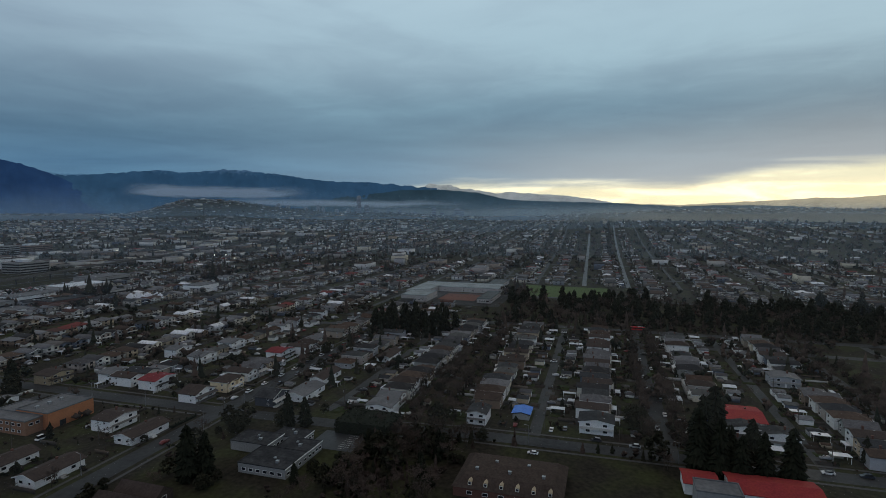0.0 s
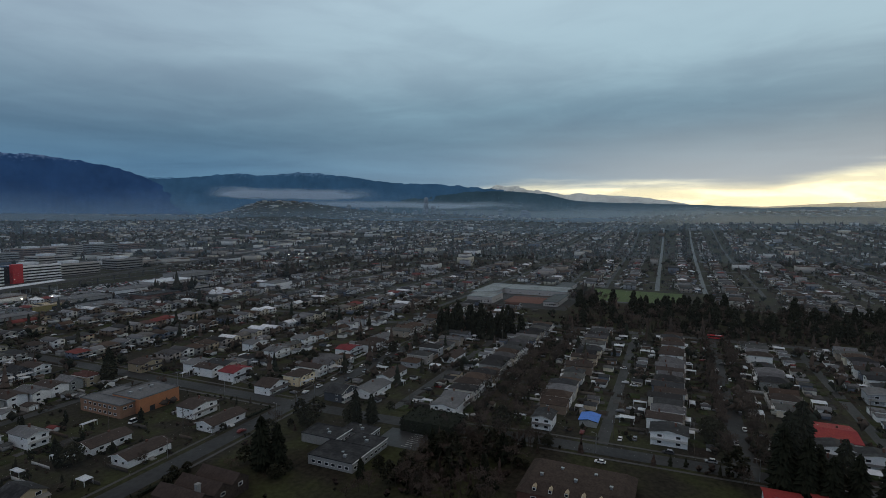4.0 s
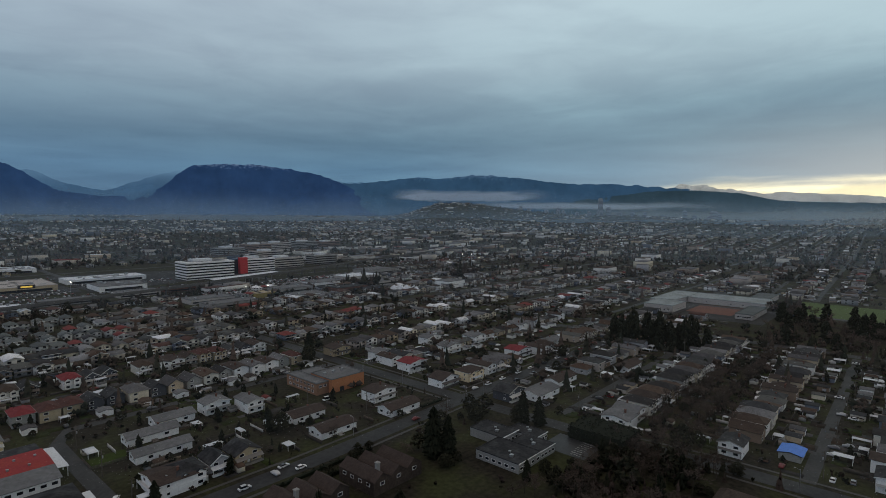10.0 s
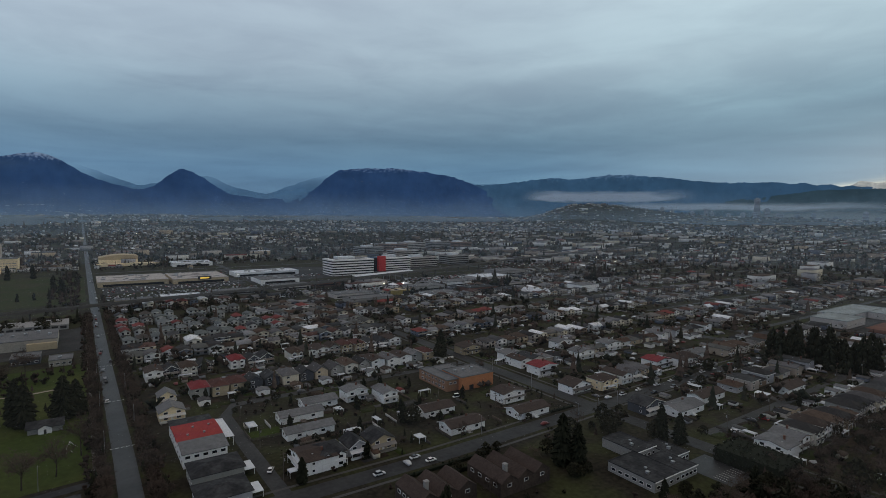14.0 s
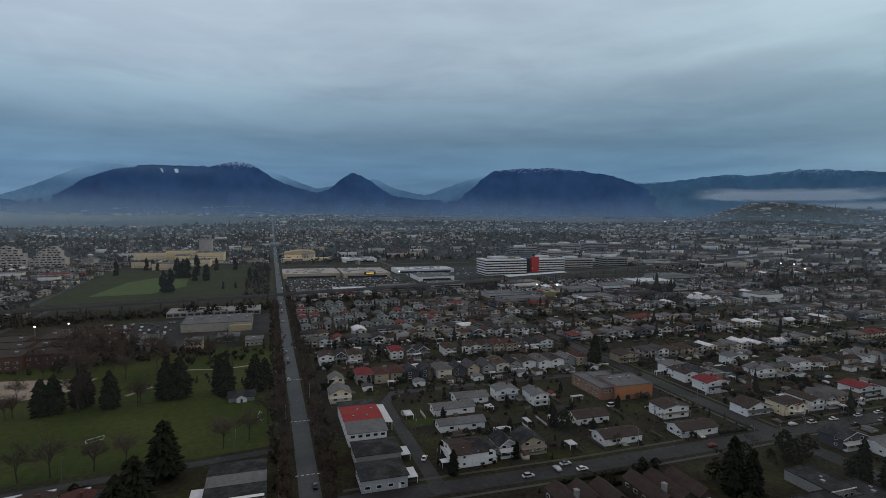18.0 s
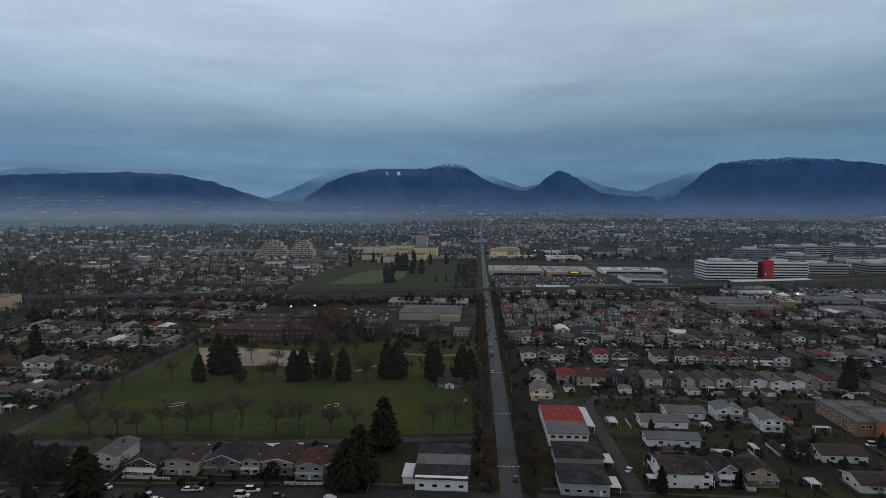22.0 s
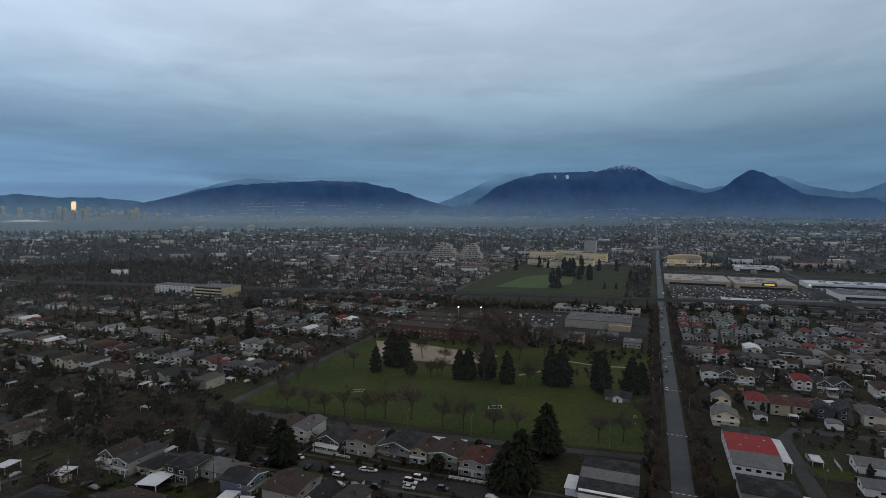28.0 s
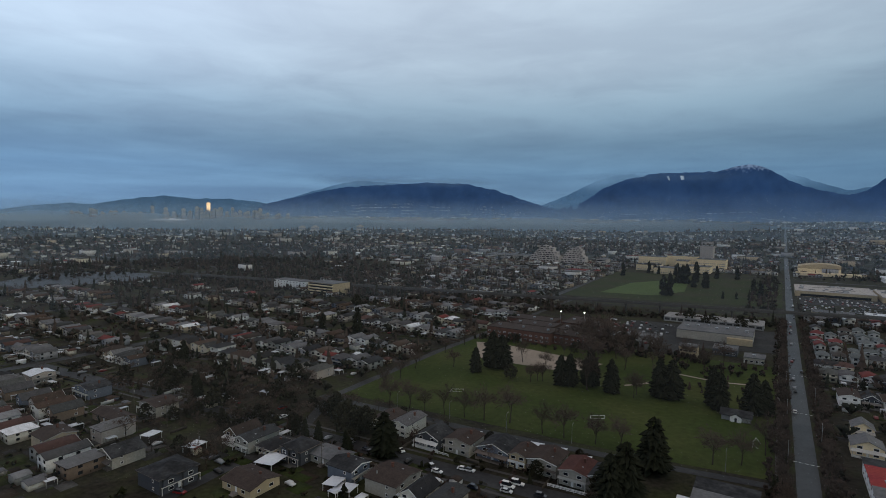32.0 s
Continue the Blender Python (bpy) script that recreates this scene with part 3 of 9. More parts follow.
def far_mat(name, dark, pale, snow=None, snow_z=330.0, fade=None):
    """Distant slopes: forest relief, air-light put in as emission, and snow on the tops."""
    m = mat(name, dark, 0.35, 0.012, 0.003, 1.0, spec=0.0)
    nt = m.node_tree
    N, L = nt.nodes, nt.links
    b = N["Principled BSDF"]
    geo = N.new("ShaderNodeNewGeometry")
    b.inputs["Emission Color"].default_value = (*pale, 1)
    # the haze is painted as emission, its strength varied by noise
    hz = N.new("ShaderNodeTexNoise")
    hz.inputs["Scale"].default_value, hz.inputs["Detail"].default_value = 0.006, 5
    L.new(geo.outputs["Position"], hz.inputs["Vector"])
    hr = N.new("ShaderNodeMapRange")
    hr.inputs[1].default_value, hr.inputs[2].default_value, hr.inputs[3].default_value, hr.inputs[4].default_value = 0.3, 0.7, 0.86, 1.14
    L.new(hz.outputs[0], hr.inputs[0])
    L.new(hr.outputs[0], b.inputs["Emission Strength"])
    if snow:
        sep = N.new("ShaderNodeSeparateXYZ")
        L.new(geo.outputs["Position"], sep.inputs[0])
        n = N.new("ShaderNodeTexNoise")
        n.inputs["Scale"].default_value, n.inputs["Detail"].default_value, n.inputs["Roughness"].default_value = 0.045, 9, 0.72
        L.new(geo.outputs["Position"], n.inputs["Vector"])
        a = N.new("ShaderNodeMath"); a.operation = "MULTIPLY_ADD"
        L.new(n.outputs[0], a.inputs[0]); a.inputs[1].default_value = 260.0
        L.new(sep.outputs[2], a.inputs[2])
        r = N.new("ShaderNodeMapRange")
        L.new(a.outputs[0], r.inputs[0])
        r.inputs[1].default_value, r.inputs[2].default_value = snow_z + 160, snow_z + 215
        mx = N.new("ShaderNodeMix"); mx.data_type = "RGBA"
        L.new(r.outputs[0], mx.inputs[0])
        old = b.inputs["Base Color"].links[0].from_socket
        L.new(old, mx.inputs[6]); mx.inputs[7].default_value = (*snow, 1)
        L.new(mx.outputs[2], b.inputs["Base Color"])
    if fade:                        # cloud and haze over the tops, put in as alpha falling with height
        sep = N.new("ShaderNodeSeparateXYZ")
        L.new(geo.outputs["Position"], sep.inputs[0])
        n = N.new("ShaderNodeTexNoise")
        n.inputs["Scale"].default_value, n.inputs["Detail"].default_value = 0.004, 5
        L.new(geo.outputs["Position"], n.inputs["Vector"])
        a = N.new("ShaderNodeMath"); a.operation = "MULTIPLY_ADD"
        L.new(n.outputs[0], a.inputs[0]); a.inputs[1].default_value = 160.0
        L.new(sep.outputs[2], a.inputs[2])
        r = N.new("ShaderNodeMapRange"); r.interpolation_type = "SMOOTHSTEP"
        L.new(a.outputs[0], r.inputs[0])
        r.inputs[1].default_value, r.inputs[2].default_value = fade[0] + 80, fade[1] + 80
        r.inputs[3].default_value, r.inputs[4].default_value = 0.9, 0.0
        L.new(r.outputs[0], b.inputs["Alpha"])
    return m


# the second colour of each is distance haze, given off as emission
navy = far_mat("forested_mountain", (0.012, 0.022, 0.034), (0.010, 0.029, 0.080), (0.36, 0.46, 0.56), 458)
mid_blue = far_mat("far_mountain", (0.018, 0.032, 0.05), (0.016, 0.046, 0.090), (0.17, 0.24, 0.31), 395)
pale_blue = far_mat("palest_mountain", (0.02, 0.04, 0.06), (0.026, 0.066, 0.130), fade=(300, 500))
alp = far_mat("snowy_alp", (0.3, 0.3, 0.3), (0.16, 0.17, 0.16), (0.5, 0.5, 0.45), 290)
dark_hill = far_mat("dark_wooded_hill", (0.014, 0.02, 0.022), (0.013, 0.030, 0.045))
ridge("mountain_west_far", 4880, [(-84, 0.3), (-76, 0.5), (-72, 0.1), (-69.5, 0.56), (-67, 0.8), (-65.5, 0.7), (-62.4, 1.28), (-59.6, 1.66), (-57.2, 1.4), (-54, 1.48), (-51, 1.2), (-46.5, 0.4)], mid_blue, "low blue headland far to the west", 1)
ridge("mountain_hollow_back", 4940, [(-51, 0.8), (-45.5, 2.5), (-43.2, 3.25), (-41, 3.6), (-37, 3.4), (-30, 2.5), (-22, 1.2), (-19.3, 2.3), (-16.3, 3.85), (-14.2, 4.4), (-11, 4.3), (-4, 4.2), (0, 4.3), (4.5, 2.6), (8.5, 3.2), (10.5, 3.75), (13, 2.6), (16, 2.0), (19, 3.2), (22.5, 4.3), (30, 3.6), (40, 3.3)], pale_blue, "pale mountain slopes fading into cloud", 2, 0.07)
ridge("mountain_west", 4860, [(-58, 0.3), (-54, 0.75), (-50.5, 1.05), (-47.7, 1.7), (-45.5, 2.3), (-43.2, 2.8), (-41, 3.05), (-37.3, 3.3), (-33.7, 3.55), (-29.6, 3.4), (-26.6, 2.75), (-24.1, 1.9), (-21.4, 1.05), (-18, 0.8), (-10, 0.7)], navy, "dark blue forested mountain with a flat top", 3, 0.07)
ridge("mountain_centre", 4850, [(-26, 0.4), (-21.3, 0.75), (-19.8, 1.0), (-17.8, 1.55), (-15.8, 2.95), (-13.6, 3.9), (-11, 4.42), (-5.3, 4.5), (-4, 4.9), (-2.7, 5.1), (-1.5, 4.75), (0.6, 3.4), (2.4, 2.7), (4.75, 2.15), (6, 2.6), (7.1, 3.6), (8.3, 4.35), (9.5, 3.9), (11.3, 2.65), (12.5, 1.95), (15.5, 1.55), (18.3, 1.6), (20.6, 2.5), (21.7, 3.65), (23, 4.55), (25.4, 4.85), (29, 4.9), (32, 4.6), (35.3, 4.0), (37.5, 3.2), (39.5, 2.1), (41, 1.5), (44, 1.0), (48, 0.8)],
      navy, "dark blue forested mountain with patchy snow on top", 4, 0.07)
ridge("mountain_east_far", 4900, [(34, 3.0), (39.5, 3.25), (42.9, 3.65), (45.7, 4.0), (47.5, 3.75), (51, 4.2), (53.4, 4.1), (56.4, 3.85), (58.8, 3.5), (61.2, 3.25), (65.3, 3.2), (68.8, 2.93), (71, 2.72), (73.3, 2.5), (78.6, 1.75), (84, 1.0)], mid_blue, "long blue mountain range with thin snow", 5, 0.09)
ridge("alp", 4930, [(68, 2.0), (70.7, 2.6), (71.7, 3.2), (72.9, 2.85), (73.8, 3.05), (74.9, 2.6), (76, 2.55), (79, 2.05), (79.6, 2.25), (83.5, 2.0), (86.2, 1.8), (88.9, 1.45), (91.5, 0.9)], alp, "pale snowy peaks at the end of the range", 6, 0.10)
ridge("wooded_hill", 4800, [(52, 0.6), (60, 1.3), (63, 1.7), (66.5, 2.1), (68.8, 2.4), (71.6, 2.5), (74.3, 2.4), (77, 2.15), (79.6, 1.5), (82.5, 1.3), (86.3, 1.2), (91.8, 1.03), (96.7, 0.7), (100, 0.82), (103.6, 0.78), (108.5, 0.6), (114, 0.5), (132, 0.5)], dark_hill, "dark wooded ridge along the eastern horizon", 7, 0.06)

# sunrise haze over these hills is put into their emission
hill_glow = far_mat("hazy_sunlit_hill", (0.10, 0.09, 0.07), (0.40, 0.34, 0.22))
ridge("mountain_sunrise", 4890, [(88, 0.5), (94, 0.95), (97, 0.85), (100.5, 1.05), (104, 1.2), (106, 1.3), (108, 1.42), (110, 1.4), (113, 1.6), (118, 1.6), (124, 1.9), (132, 1.6)], hill_glow, "pale hazy hills below the sunrise", 8, 0.08)

bm = bmesh.new()
for a0, a1, s0, s1 in ((-9.75, -9.5, 0.85, 0.93), (-8.55, -8.2, 0.86, 0.93)):
    q = [Vector(on_slope("mountain_centre", a, s)) for a, s in ((a0 + 0.1, s0), (a1, s0 + 0.02), (a1 - 0.1, s1), (a0, s1 - 0.02))]
    bm.faces.new([bm.verts.new(v + Vector((0, -14, 3))) for v in q])
tagged(part("snow_patch", bm, M["snow"]), "white ski runs near the mountain top", "snow", kind="structure")


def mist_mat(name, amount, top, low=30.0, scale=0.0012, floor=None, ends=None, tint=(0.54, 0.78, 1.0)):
    """Tinted sheet standing in for mist and haze: lets most light through, thins out upward."""
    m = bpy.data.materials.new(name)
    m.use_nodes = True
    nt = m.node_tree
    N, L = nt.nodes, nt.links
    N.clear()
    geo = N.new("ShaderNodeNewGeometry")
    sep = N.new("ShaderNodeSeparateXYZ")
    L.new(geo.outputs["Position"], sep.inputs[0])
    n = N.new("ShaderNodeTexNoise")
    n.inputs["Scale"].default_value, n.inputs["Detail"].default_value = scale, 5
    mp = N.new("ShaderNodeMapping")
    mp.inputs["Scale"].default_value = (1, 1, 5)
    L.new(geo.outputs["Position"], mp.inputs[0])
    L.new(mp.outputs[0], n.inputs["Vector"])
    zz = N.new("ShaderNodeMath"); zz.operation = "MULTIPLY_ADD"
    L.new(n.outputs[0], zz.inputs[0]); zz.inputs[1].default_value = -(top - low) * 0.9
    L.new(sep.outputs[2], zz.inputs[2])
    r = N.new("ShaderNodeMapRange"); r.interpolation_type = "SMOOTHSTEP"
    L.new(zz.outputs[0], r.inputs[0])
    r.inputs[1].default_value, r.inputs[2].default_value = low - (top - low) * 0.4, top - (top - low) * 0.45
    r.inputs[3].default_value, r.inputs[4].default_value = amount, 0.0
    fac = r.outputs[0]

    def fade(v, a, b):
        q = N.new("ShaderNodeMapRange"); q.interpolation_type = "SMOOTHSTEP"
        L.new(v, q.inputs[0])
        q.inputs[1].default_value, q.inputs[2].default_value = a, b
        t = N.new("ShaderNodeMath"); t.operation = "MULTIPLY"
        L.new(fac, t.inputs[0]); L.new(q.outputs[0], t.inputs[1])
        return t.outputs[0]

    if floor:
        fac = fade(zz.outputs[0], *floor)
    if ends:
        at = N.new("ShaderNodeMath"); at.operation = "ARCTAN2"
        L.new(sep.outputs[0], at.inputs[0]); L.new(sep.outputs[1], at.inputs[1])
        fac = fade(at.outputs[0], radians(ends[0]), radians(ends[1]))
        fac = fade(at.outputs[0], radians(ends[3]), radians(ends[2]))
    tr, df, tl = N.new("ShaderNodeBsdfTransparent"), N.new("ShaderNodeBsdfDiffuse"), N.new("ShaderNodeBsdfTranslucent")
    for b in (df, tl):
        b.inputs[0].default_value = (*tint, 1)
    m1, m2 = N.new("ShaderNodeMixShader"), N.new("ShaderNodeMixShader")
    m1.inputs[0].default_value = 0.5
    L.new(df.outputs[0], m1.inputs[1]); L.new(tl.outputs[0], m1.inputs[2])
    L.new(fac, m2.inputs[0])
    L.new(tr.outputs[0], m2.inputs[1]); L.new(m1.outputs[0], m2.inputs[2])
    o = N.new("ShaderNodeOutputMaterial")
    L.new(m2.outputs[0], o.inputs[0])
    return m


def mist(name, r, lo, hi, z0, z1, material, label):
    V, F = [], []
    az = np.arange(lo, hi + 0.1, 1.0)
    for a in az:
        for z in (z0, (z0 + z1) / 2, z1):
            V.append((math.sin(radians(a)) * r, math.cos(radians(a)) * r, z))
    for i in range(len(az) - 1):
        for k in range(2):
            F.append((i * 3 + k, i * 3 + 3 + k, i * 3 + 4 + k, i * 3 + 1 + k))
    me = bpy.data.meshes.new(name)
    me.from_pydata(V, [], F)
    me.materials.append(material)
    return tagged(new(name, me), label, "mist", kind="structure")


# added see-through shells stand in for haze; the nearest only lifts dark tones
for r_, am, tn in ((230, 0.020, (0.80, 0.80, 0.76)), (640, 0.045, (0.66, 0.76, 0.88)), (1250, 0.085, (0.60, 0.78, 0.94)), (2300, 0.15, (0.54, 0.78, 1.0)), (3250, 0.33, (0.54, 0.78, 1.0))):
    mist("mist", r_, -84, 124, -5, 175 if r_ < 3000 else 290, mist_mat("mist_%d" % r_, am, 150.0 if r_ < 3000 else 250.0, tint=tn), "tinted see-through shell standing in for haze over the suburbs")
# the sunrise's warm glow is put into the tint of this sheet
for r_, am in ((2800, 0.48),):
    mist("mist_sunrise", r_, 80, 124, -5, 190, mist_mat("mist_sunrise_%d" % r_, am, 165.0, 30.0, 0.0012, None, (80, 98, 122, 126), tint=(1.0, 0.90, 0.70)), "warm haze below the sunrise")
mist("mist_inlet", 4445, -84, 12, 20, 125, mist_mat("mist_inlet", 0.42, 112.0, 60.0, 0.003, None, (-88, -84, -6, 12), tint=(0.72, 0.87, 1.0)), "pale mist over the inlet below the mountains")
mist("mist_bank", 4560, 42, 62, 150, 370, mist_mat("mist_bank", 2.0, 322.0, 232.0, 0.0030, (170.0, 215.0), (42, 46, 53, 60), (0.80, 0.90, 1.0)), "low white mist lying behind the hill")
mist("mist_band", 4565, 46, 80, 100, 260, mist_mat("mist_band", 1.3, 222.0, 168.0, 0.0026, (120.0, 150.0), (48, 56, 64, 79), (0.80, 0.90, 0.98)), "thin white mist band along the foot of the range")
# blue distance haze, put in as a tinted sheet
mist("mist_foot", 4580, -84, 42, 40, 240, mist_mat("mist_foot", 0.26, 240.0, 60.0, 0.0012, None, (-88, -84, 34, 42)), "blue-tinted see-through sheet standing in for haze below the mountains")
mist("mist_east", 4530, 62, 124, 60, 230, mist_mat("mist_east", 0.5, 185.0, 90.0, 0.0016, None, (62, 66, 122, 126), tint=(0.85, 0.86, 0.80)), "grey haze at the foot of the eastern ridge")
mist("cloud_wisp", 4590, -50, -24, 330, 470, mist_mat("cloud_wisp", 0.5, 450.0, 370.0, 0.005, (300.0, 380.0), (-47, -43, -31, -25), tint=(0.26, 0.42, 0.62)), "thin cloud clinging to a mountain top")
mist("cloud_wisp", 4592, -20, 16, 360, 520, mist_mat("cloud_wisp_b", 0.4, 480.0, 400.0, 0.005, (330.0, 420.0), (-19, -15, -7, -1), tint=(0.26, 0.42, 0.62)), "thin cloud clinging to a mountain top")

# ---- roads ----
SL = 11.0
AVES = [184 + 109 * k for k in range(-4, 44)]
EAST = (-143, -88.5, -34, 20.5, 75, 129.5, 184, 280)


def east(x, y):
    """The eastern streets fan out a little: where a line of the even grid really runs."""
    x = np.asarray(x, float)
    turn = np.interp(y, EAST, (-0.012, -0.008, 0, 0.023, 0.04, 0.04, 0.02, 0)) * (np.minimum(x, 2400) - 850)
    return y + step(560, 800, x) * (np.interp(y, EAST, (-8, -9.5, 3, 8.5, 22, 20, 8, 0)) + turn)


def off_streets(x, y):
    """Clear of the open eastern streets."""
    ok = np.ones(len(x), bool)
    for c in EAST[1:5]:
        ok &= ~((x > 690) & (x < 2600) & (np.abs(y - east(x, c)) < 3.8))
    return ok


road("road_main", [(12.5, -150), (12.5, 250), (11.5, 400), (SL, 700), (SL, 1200), (15, 4700)], 7.8, M["asphalt"], "long straight wet asphalt road", 0.07)
road("road_crossing", [(222, 480), (222, 190), (224, 120), (231, 60), (236, -260)], 9.5, M["street_asphalt"], "wet asphalt side road", 0.066)
road("road_avenue", [(-420, 150), (-200, 170), (-60, 180), (20, 182), (120, 181), (222, 184), (480, 188), (900, 205)], 9.5, M["street_asphalt"], "wet asphalt avenue", 0.062)
for i, y in enumerate((82, -27, -136, -245)):
    road("road_east", [(232 if y != 82 else 425, y), (482, y + 4)], 9, M["street_asphalt"], "tree-lined asphalt avenue")
road("road_bus", [(480, 430), (480, 120), (478, -300)], 11, M["street_asphalt"], "asphalt road beside the wood", 0.058)
for y in (132, 29, -85, -190):
    road("lane", [(238, y), (472, y + 3)], 5.5, M["lane_asphalt"], "narrow back lane between garages")
road("lane_bend", [(58, 178), (57, 240), (57, 275), (64, 290), (214, 292)], 6, M["lane_asphalt"], "narrow back lane with a bend", 0.075)
road("road_park", [(-212, 212), (-120, 217), (-45, 226), (6, 233)], 5, M["street_asphalt"], "narrow road along the park", 0.055)
road("park_path", [(-76, 326), (-66, 338), (-60, 352), (-62, 372), (-30, 366), (-4, 372)], 2.2, M["gravel"], "pale winding park path", 0.1)
road("road_school", [(-243, 655), (-264, 1030), (-312, 1190), (-320, 1320)], 8, M["street_asphalt"], "asphalt road along the school lawn", 0.08)
road("footpath", [(2.4, 190), (2.4, 600)], 1.6, M["pale_path"], "pale footpath beside the park lawn", 0.11)
road("road_park_west", [(-178, 90), (-184, 170), (-206, 212), (-212, 330), (-214, 640)], 5.5, M["street_asphalt"], "asphalt road beside the park", 0.095)

# far streets, joined
bm = bmesh.new()
for k in range(-22, 24):
    x = SL + 211 * k
    if k == 0:
        continue
    a = 1300 if k == -1 else (700 if -2 < k < 2 else -400)
    strip(bm, [(x, y) for y in range(int(a), 4500, 150)], 9, 0.1)
for y in AVES:
    if y > 640:
        strip(bm, [(x, y) for x in range(20, 4400, 150)], 9, 0.14)
        strip(bm, [(x, y) for x in range(-4300, -270 if y < 1200 else 10, 150)], 9, 0.14)
    strip(bm, [(x, y) for x in range(-4300, -430, 150)], 9, 0.14)
    if y < -50 or y > 80:
        strip(bm, [(x, float(east(x, y))) for x in range(660 if y < 280 else 490, 4400, 150)], 9, 0.14)
    if y < -50 or y > 180:
        strip(bm, [(x, float(east(x, y - 54.5))) for x in range(760 if y < 280 else 500, 2600, 150)], 5.5, 0.12)
bmesh.ops.recalc_face_normals(bm, faces=bm.faces[:])
tagged(part("road_far", bm, M["street_asphalt"]), "grid of distant suburban streets", "road", kind="structure")
M["wet_street"] = mat("wet_shining_asphalt", (0.045, 0.045, 0.046), 0.4, 0.5, 0.03, 0.5, second=(0.065, 0.065, 0.064), spec=0.3)
for y in EAST[1:5]:
    road("road_far_east", [(x, float(east(x, y))) for x in range(760, 2500, 60)], 6.0 if y > -40 else 5.0, M["wet_street" if y in (20.5, -34) else "street_asphalt"], "straight wet street running east between houses", 0.35)

# ---- park ----
sheet("park_lawn", [(-210, 221), (-45, 232), (4, 238), (4, 425), (-60, 420), (-210, 420)], 0.05, M["grass"], "wet green park lawn", "lawn")
sheet("gravel_pitch", [(-178, 332), (-112, 334), (-100, 366), (-185, 380), (-203, 374)], 0.09, M["gravel"], "pale gravel sports pitch", "pitch")
sheet("school_lawn", [(-238, 668), (4, 722), (4, 1020), (-110, 1030), (-258, 1030)], 0.05, M["school_grass"], "green lawn before the school", "lawn")
sheet("sports_field", [(-205, 725), (-140, 735), (-110, 800), (-120, 905), (-160, 925), (-195, 860)], 0.09, M["sport_grass"], "bright green sports field", "field")
sheet("school_field_east", [(640, 0), (745, -5), (750, 108), (640, 95)], 0.06, M["sport_grass"], "bright green playing field", "field")
sheet("store_yard", [(22, 770), (200, 800), (190, 1010), (24, 1000)], 0.06, M["yard_asphalt"], "wet asphalt car park", "car park")
sheet("centre_yard", [(-140, 428), (-62, 428), (-58, 455), (2, 470), (2, 560), (-120, 545)], 0.07, M["yard_asphalt"], "wet asphalt car park of the community centre", "car park")
sheet("office_yard", [(205, 780), (640, 880), (640, 1080), (205, 1040)], 0.06, M["yard_asphalt"], "wet asphalt forecourts", "car park")
sheet("school_yard_east", [(560, 108), (640, 108), (650, 240), (560, 225)], 0.06, M["yard_asphalt"], "wet asphalt school yard", "yard")


# ---- houses ----
def window_mesh(w, h):
    bm = bmesh.new()
    a, b = w / 2 + 0.1, w / 2 - 0.02
    o = [bm.verts.new(p) for p in ((-a, 0.02, 0), (a, 0.02, 0), (a, 0.02, h), (-a, 0.02, h))]
    p = [bm.verts.new(p) for p in ((-a, -0.08, 0), (a, -0.08, 0), (a, -0.08, h), (-a, -0.08, h))]
    q = [bm.verts.new(p) for p in ((-b, -0.08, 0.12), (b, -0.08, 0.12), (b, -0.08, h - 0.12), (-b, -0.08, h - 0.12))]
    g = [bm.verts.new(p) for p in ((-b, -0.03, 0.12), (b, -0.03, 0.12), (b, -0.03, h - 0.12), (-b, -0.03, h - 0.12))]
    for i in range(4):
        k = (i + 1) % 4
        for u, v in ((o, p), (p, q), (q, g)):
            bm.faces.new((u[i], u[k], v[k], v[i]))
    bm.faces.new(g).material_index = 1
    bmesh.ops.recalc_face_normals(bm, faces=bm.faces[:])
    me = bpy.data.meshes.new("window")
    bm.to_mesh(me); bm.free()
    me.materials.append(M["trim"]); me.materials.append(M["glass"])
    return me


WIN = window_mesh(1.8, 1.3)
WIN_S = window_mesh(1.0, 1.1)


def put_window(parent, x, y, z, face, me=None):
    """face: degrees; 0 looks to -y."""
    w = part("window", me or WIN, None, parent)
    w.matrix_basis = pose(x, y, z, 0, 0, face)
    return w


def door_part(parent, x, y, z, face=0, material=None, w=1.0, h=2.05, label=""):
    bm = bmesh.new()
    box(bm, -w / 2, -0.06, 0, w / 2, 0.02, h)
    box(bm, -w / 2 + 0.12, -0.09, h * 0.55, w / 2 - 0.12, -0.06, h - 0.15)
    d = part("door", bm, material or M["trim"], parent, label)
    d.matrix_basis = pose(x, y, z, 0, 0, face)
    return d


def chimney_part(parent, x, y, z, h=1.6):
    bm = bmesh.new()
    box(bm, -0.4, -0.35, 0, 0.4, 0.35, h)
    box(bm, -0.5, -0.45, h, 0.5, 0.45, h + 0.15)
    c = part("chimney", bm, M["brown_brick"], parent, "brick chimney")
    c.matrix_basis = pose(x, y, z)


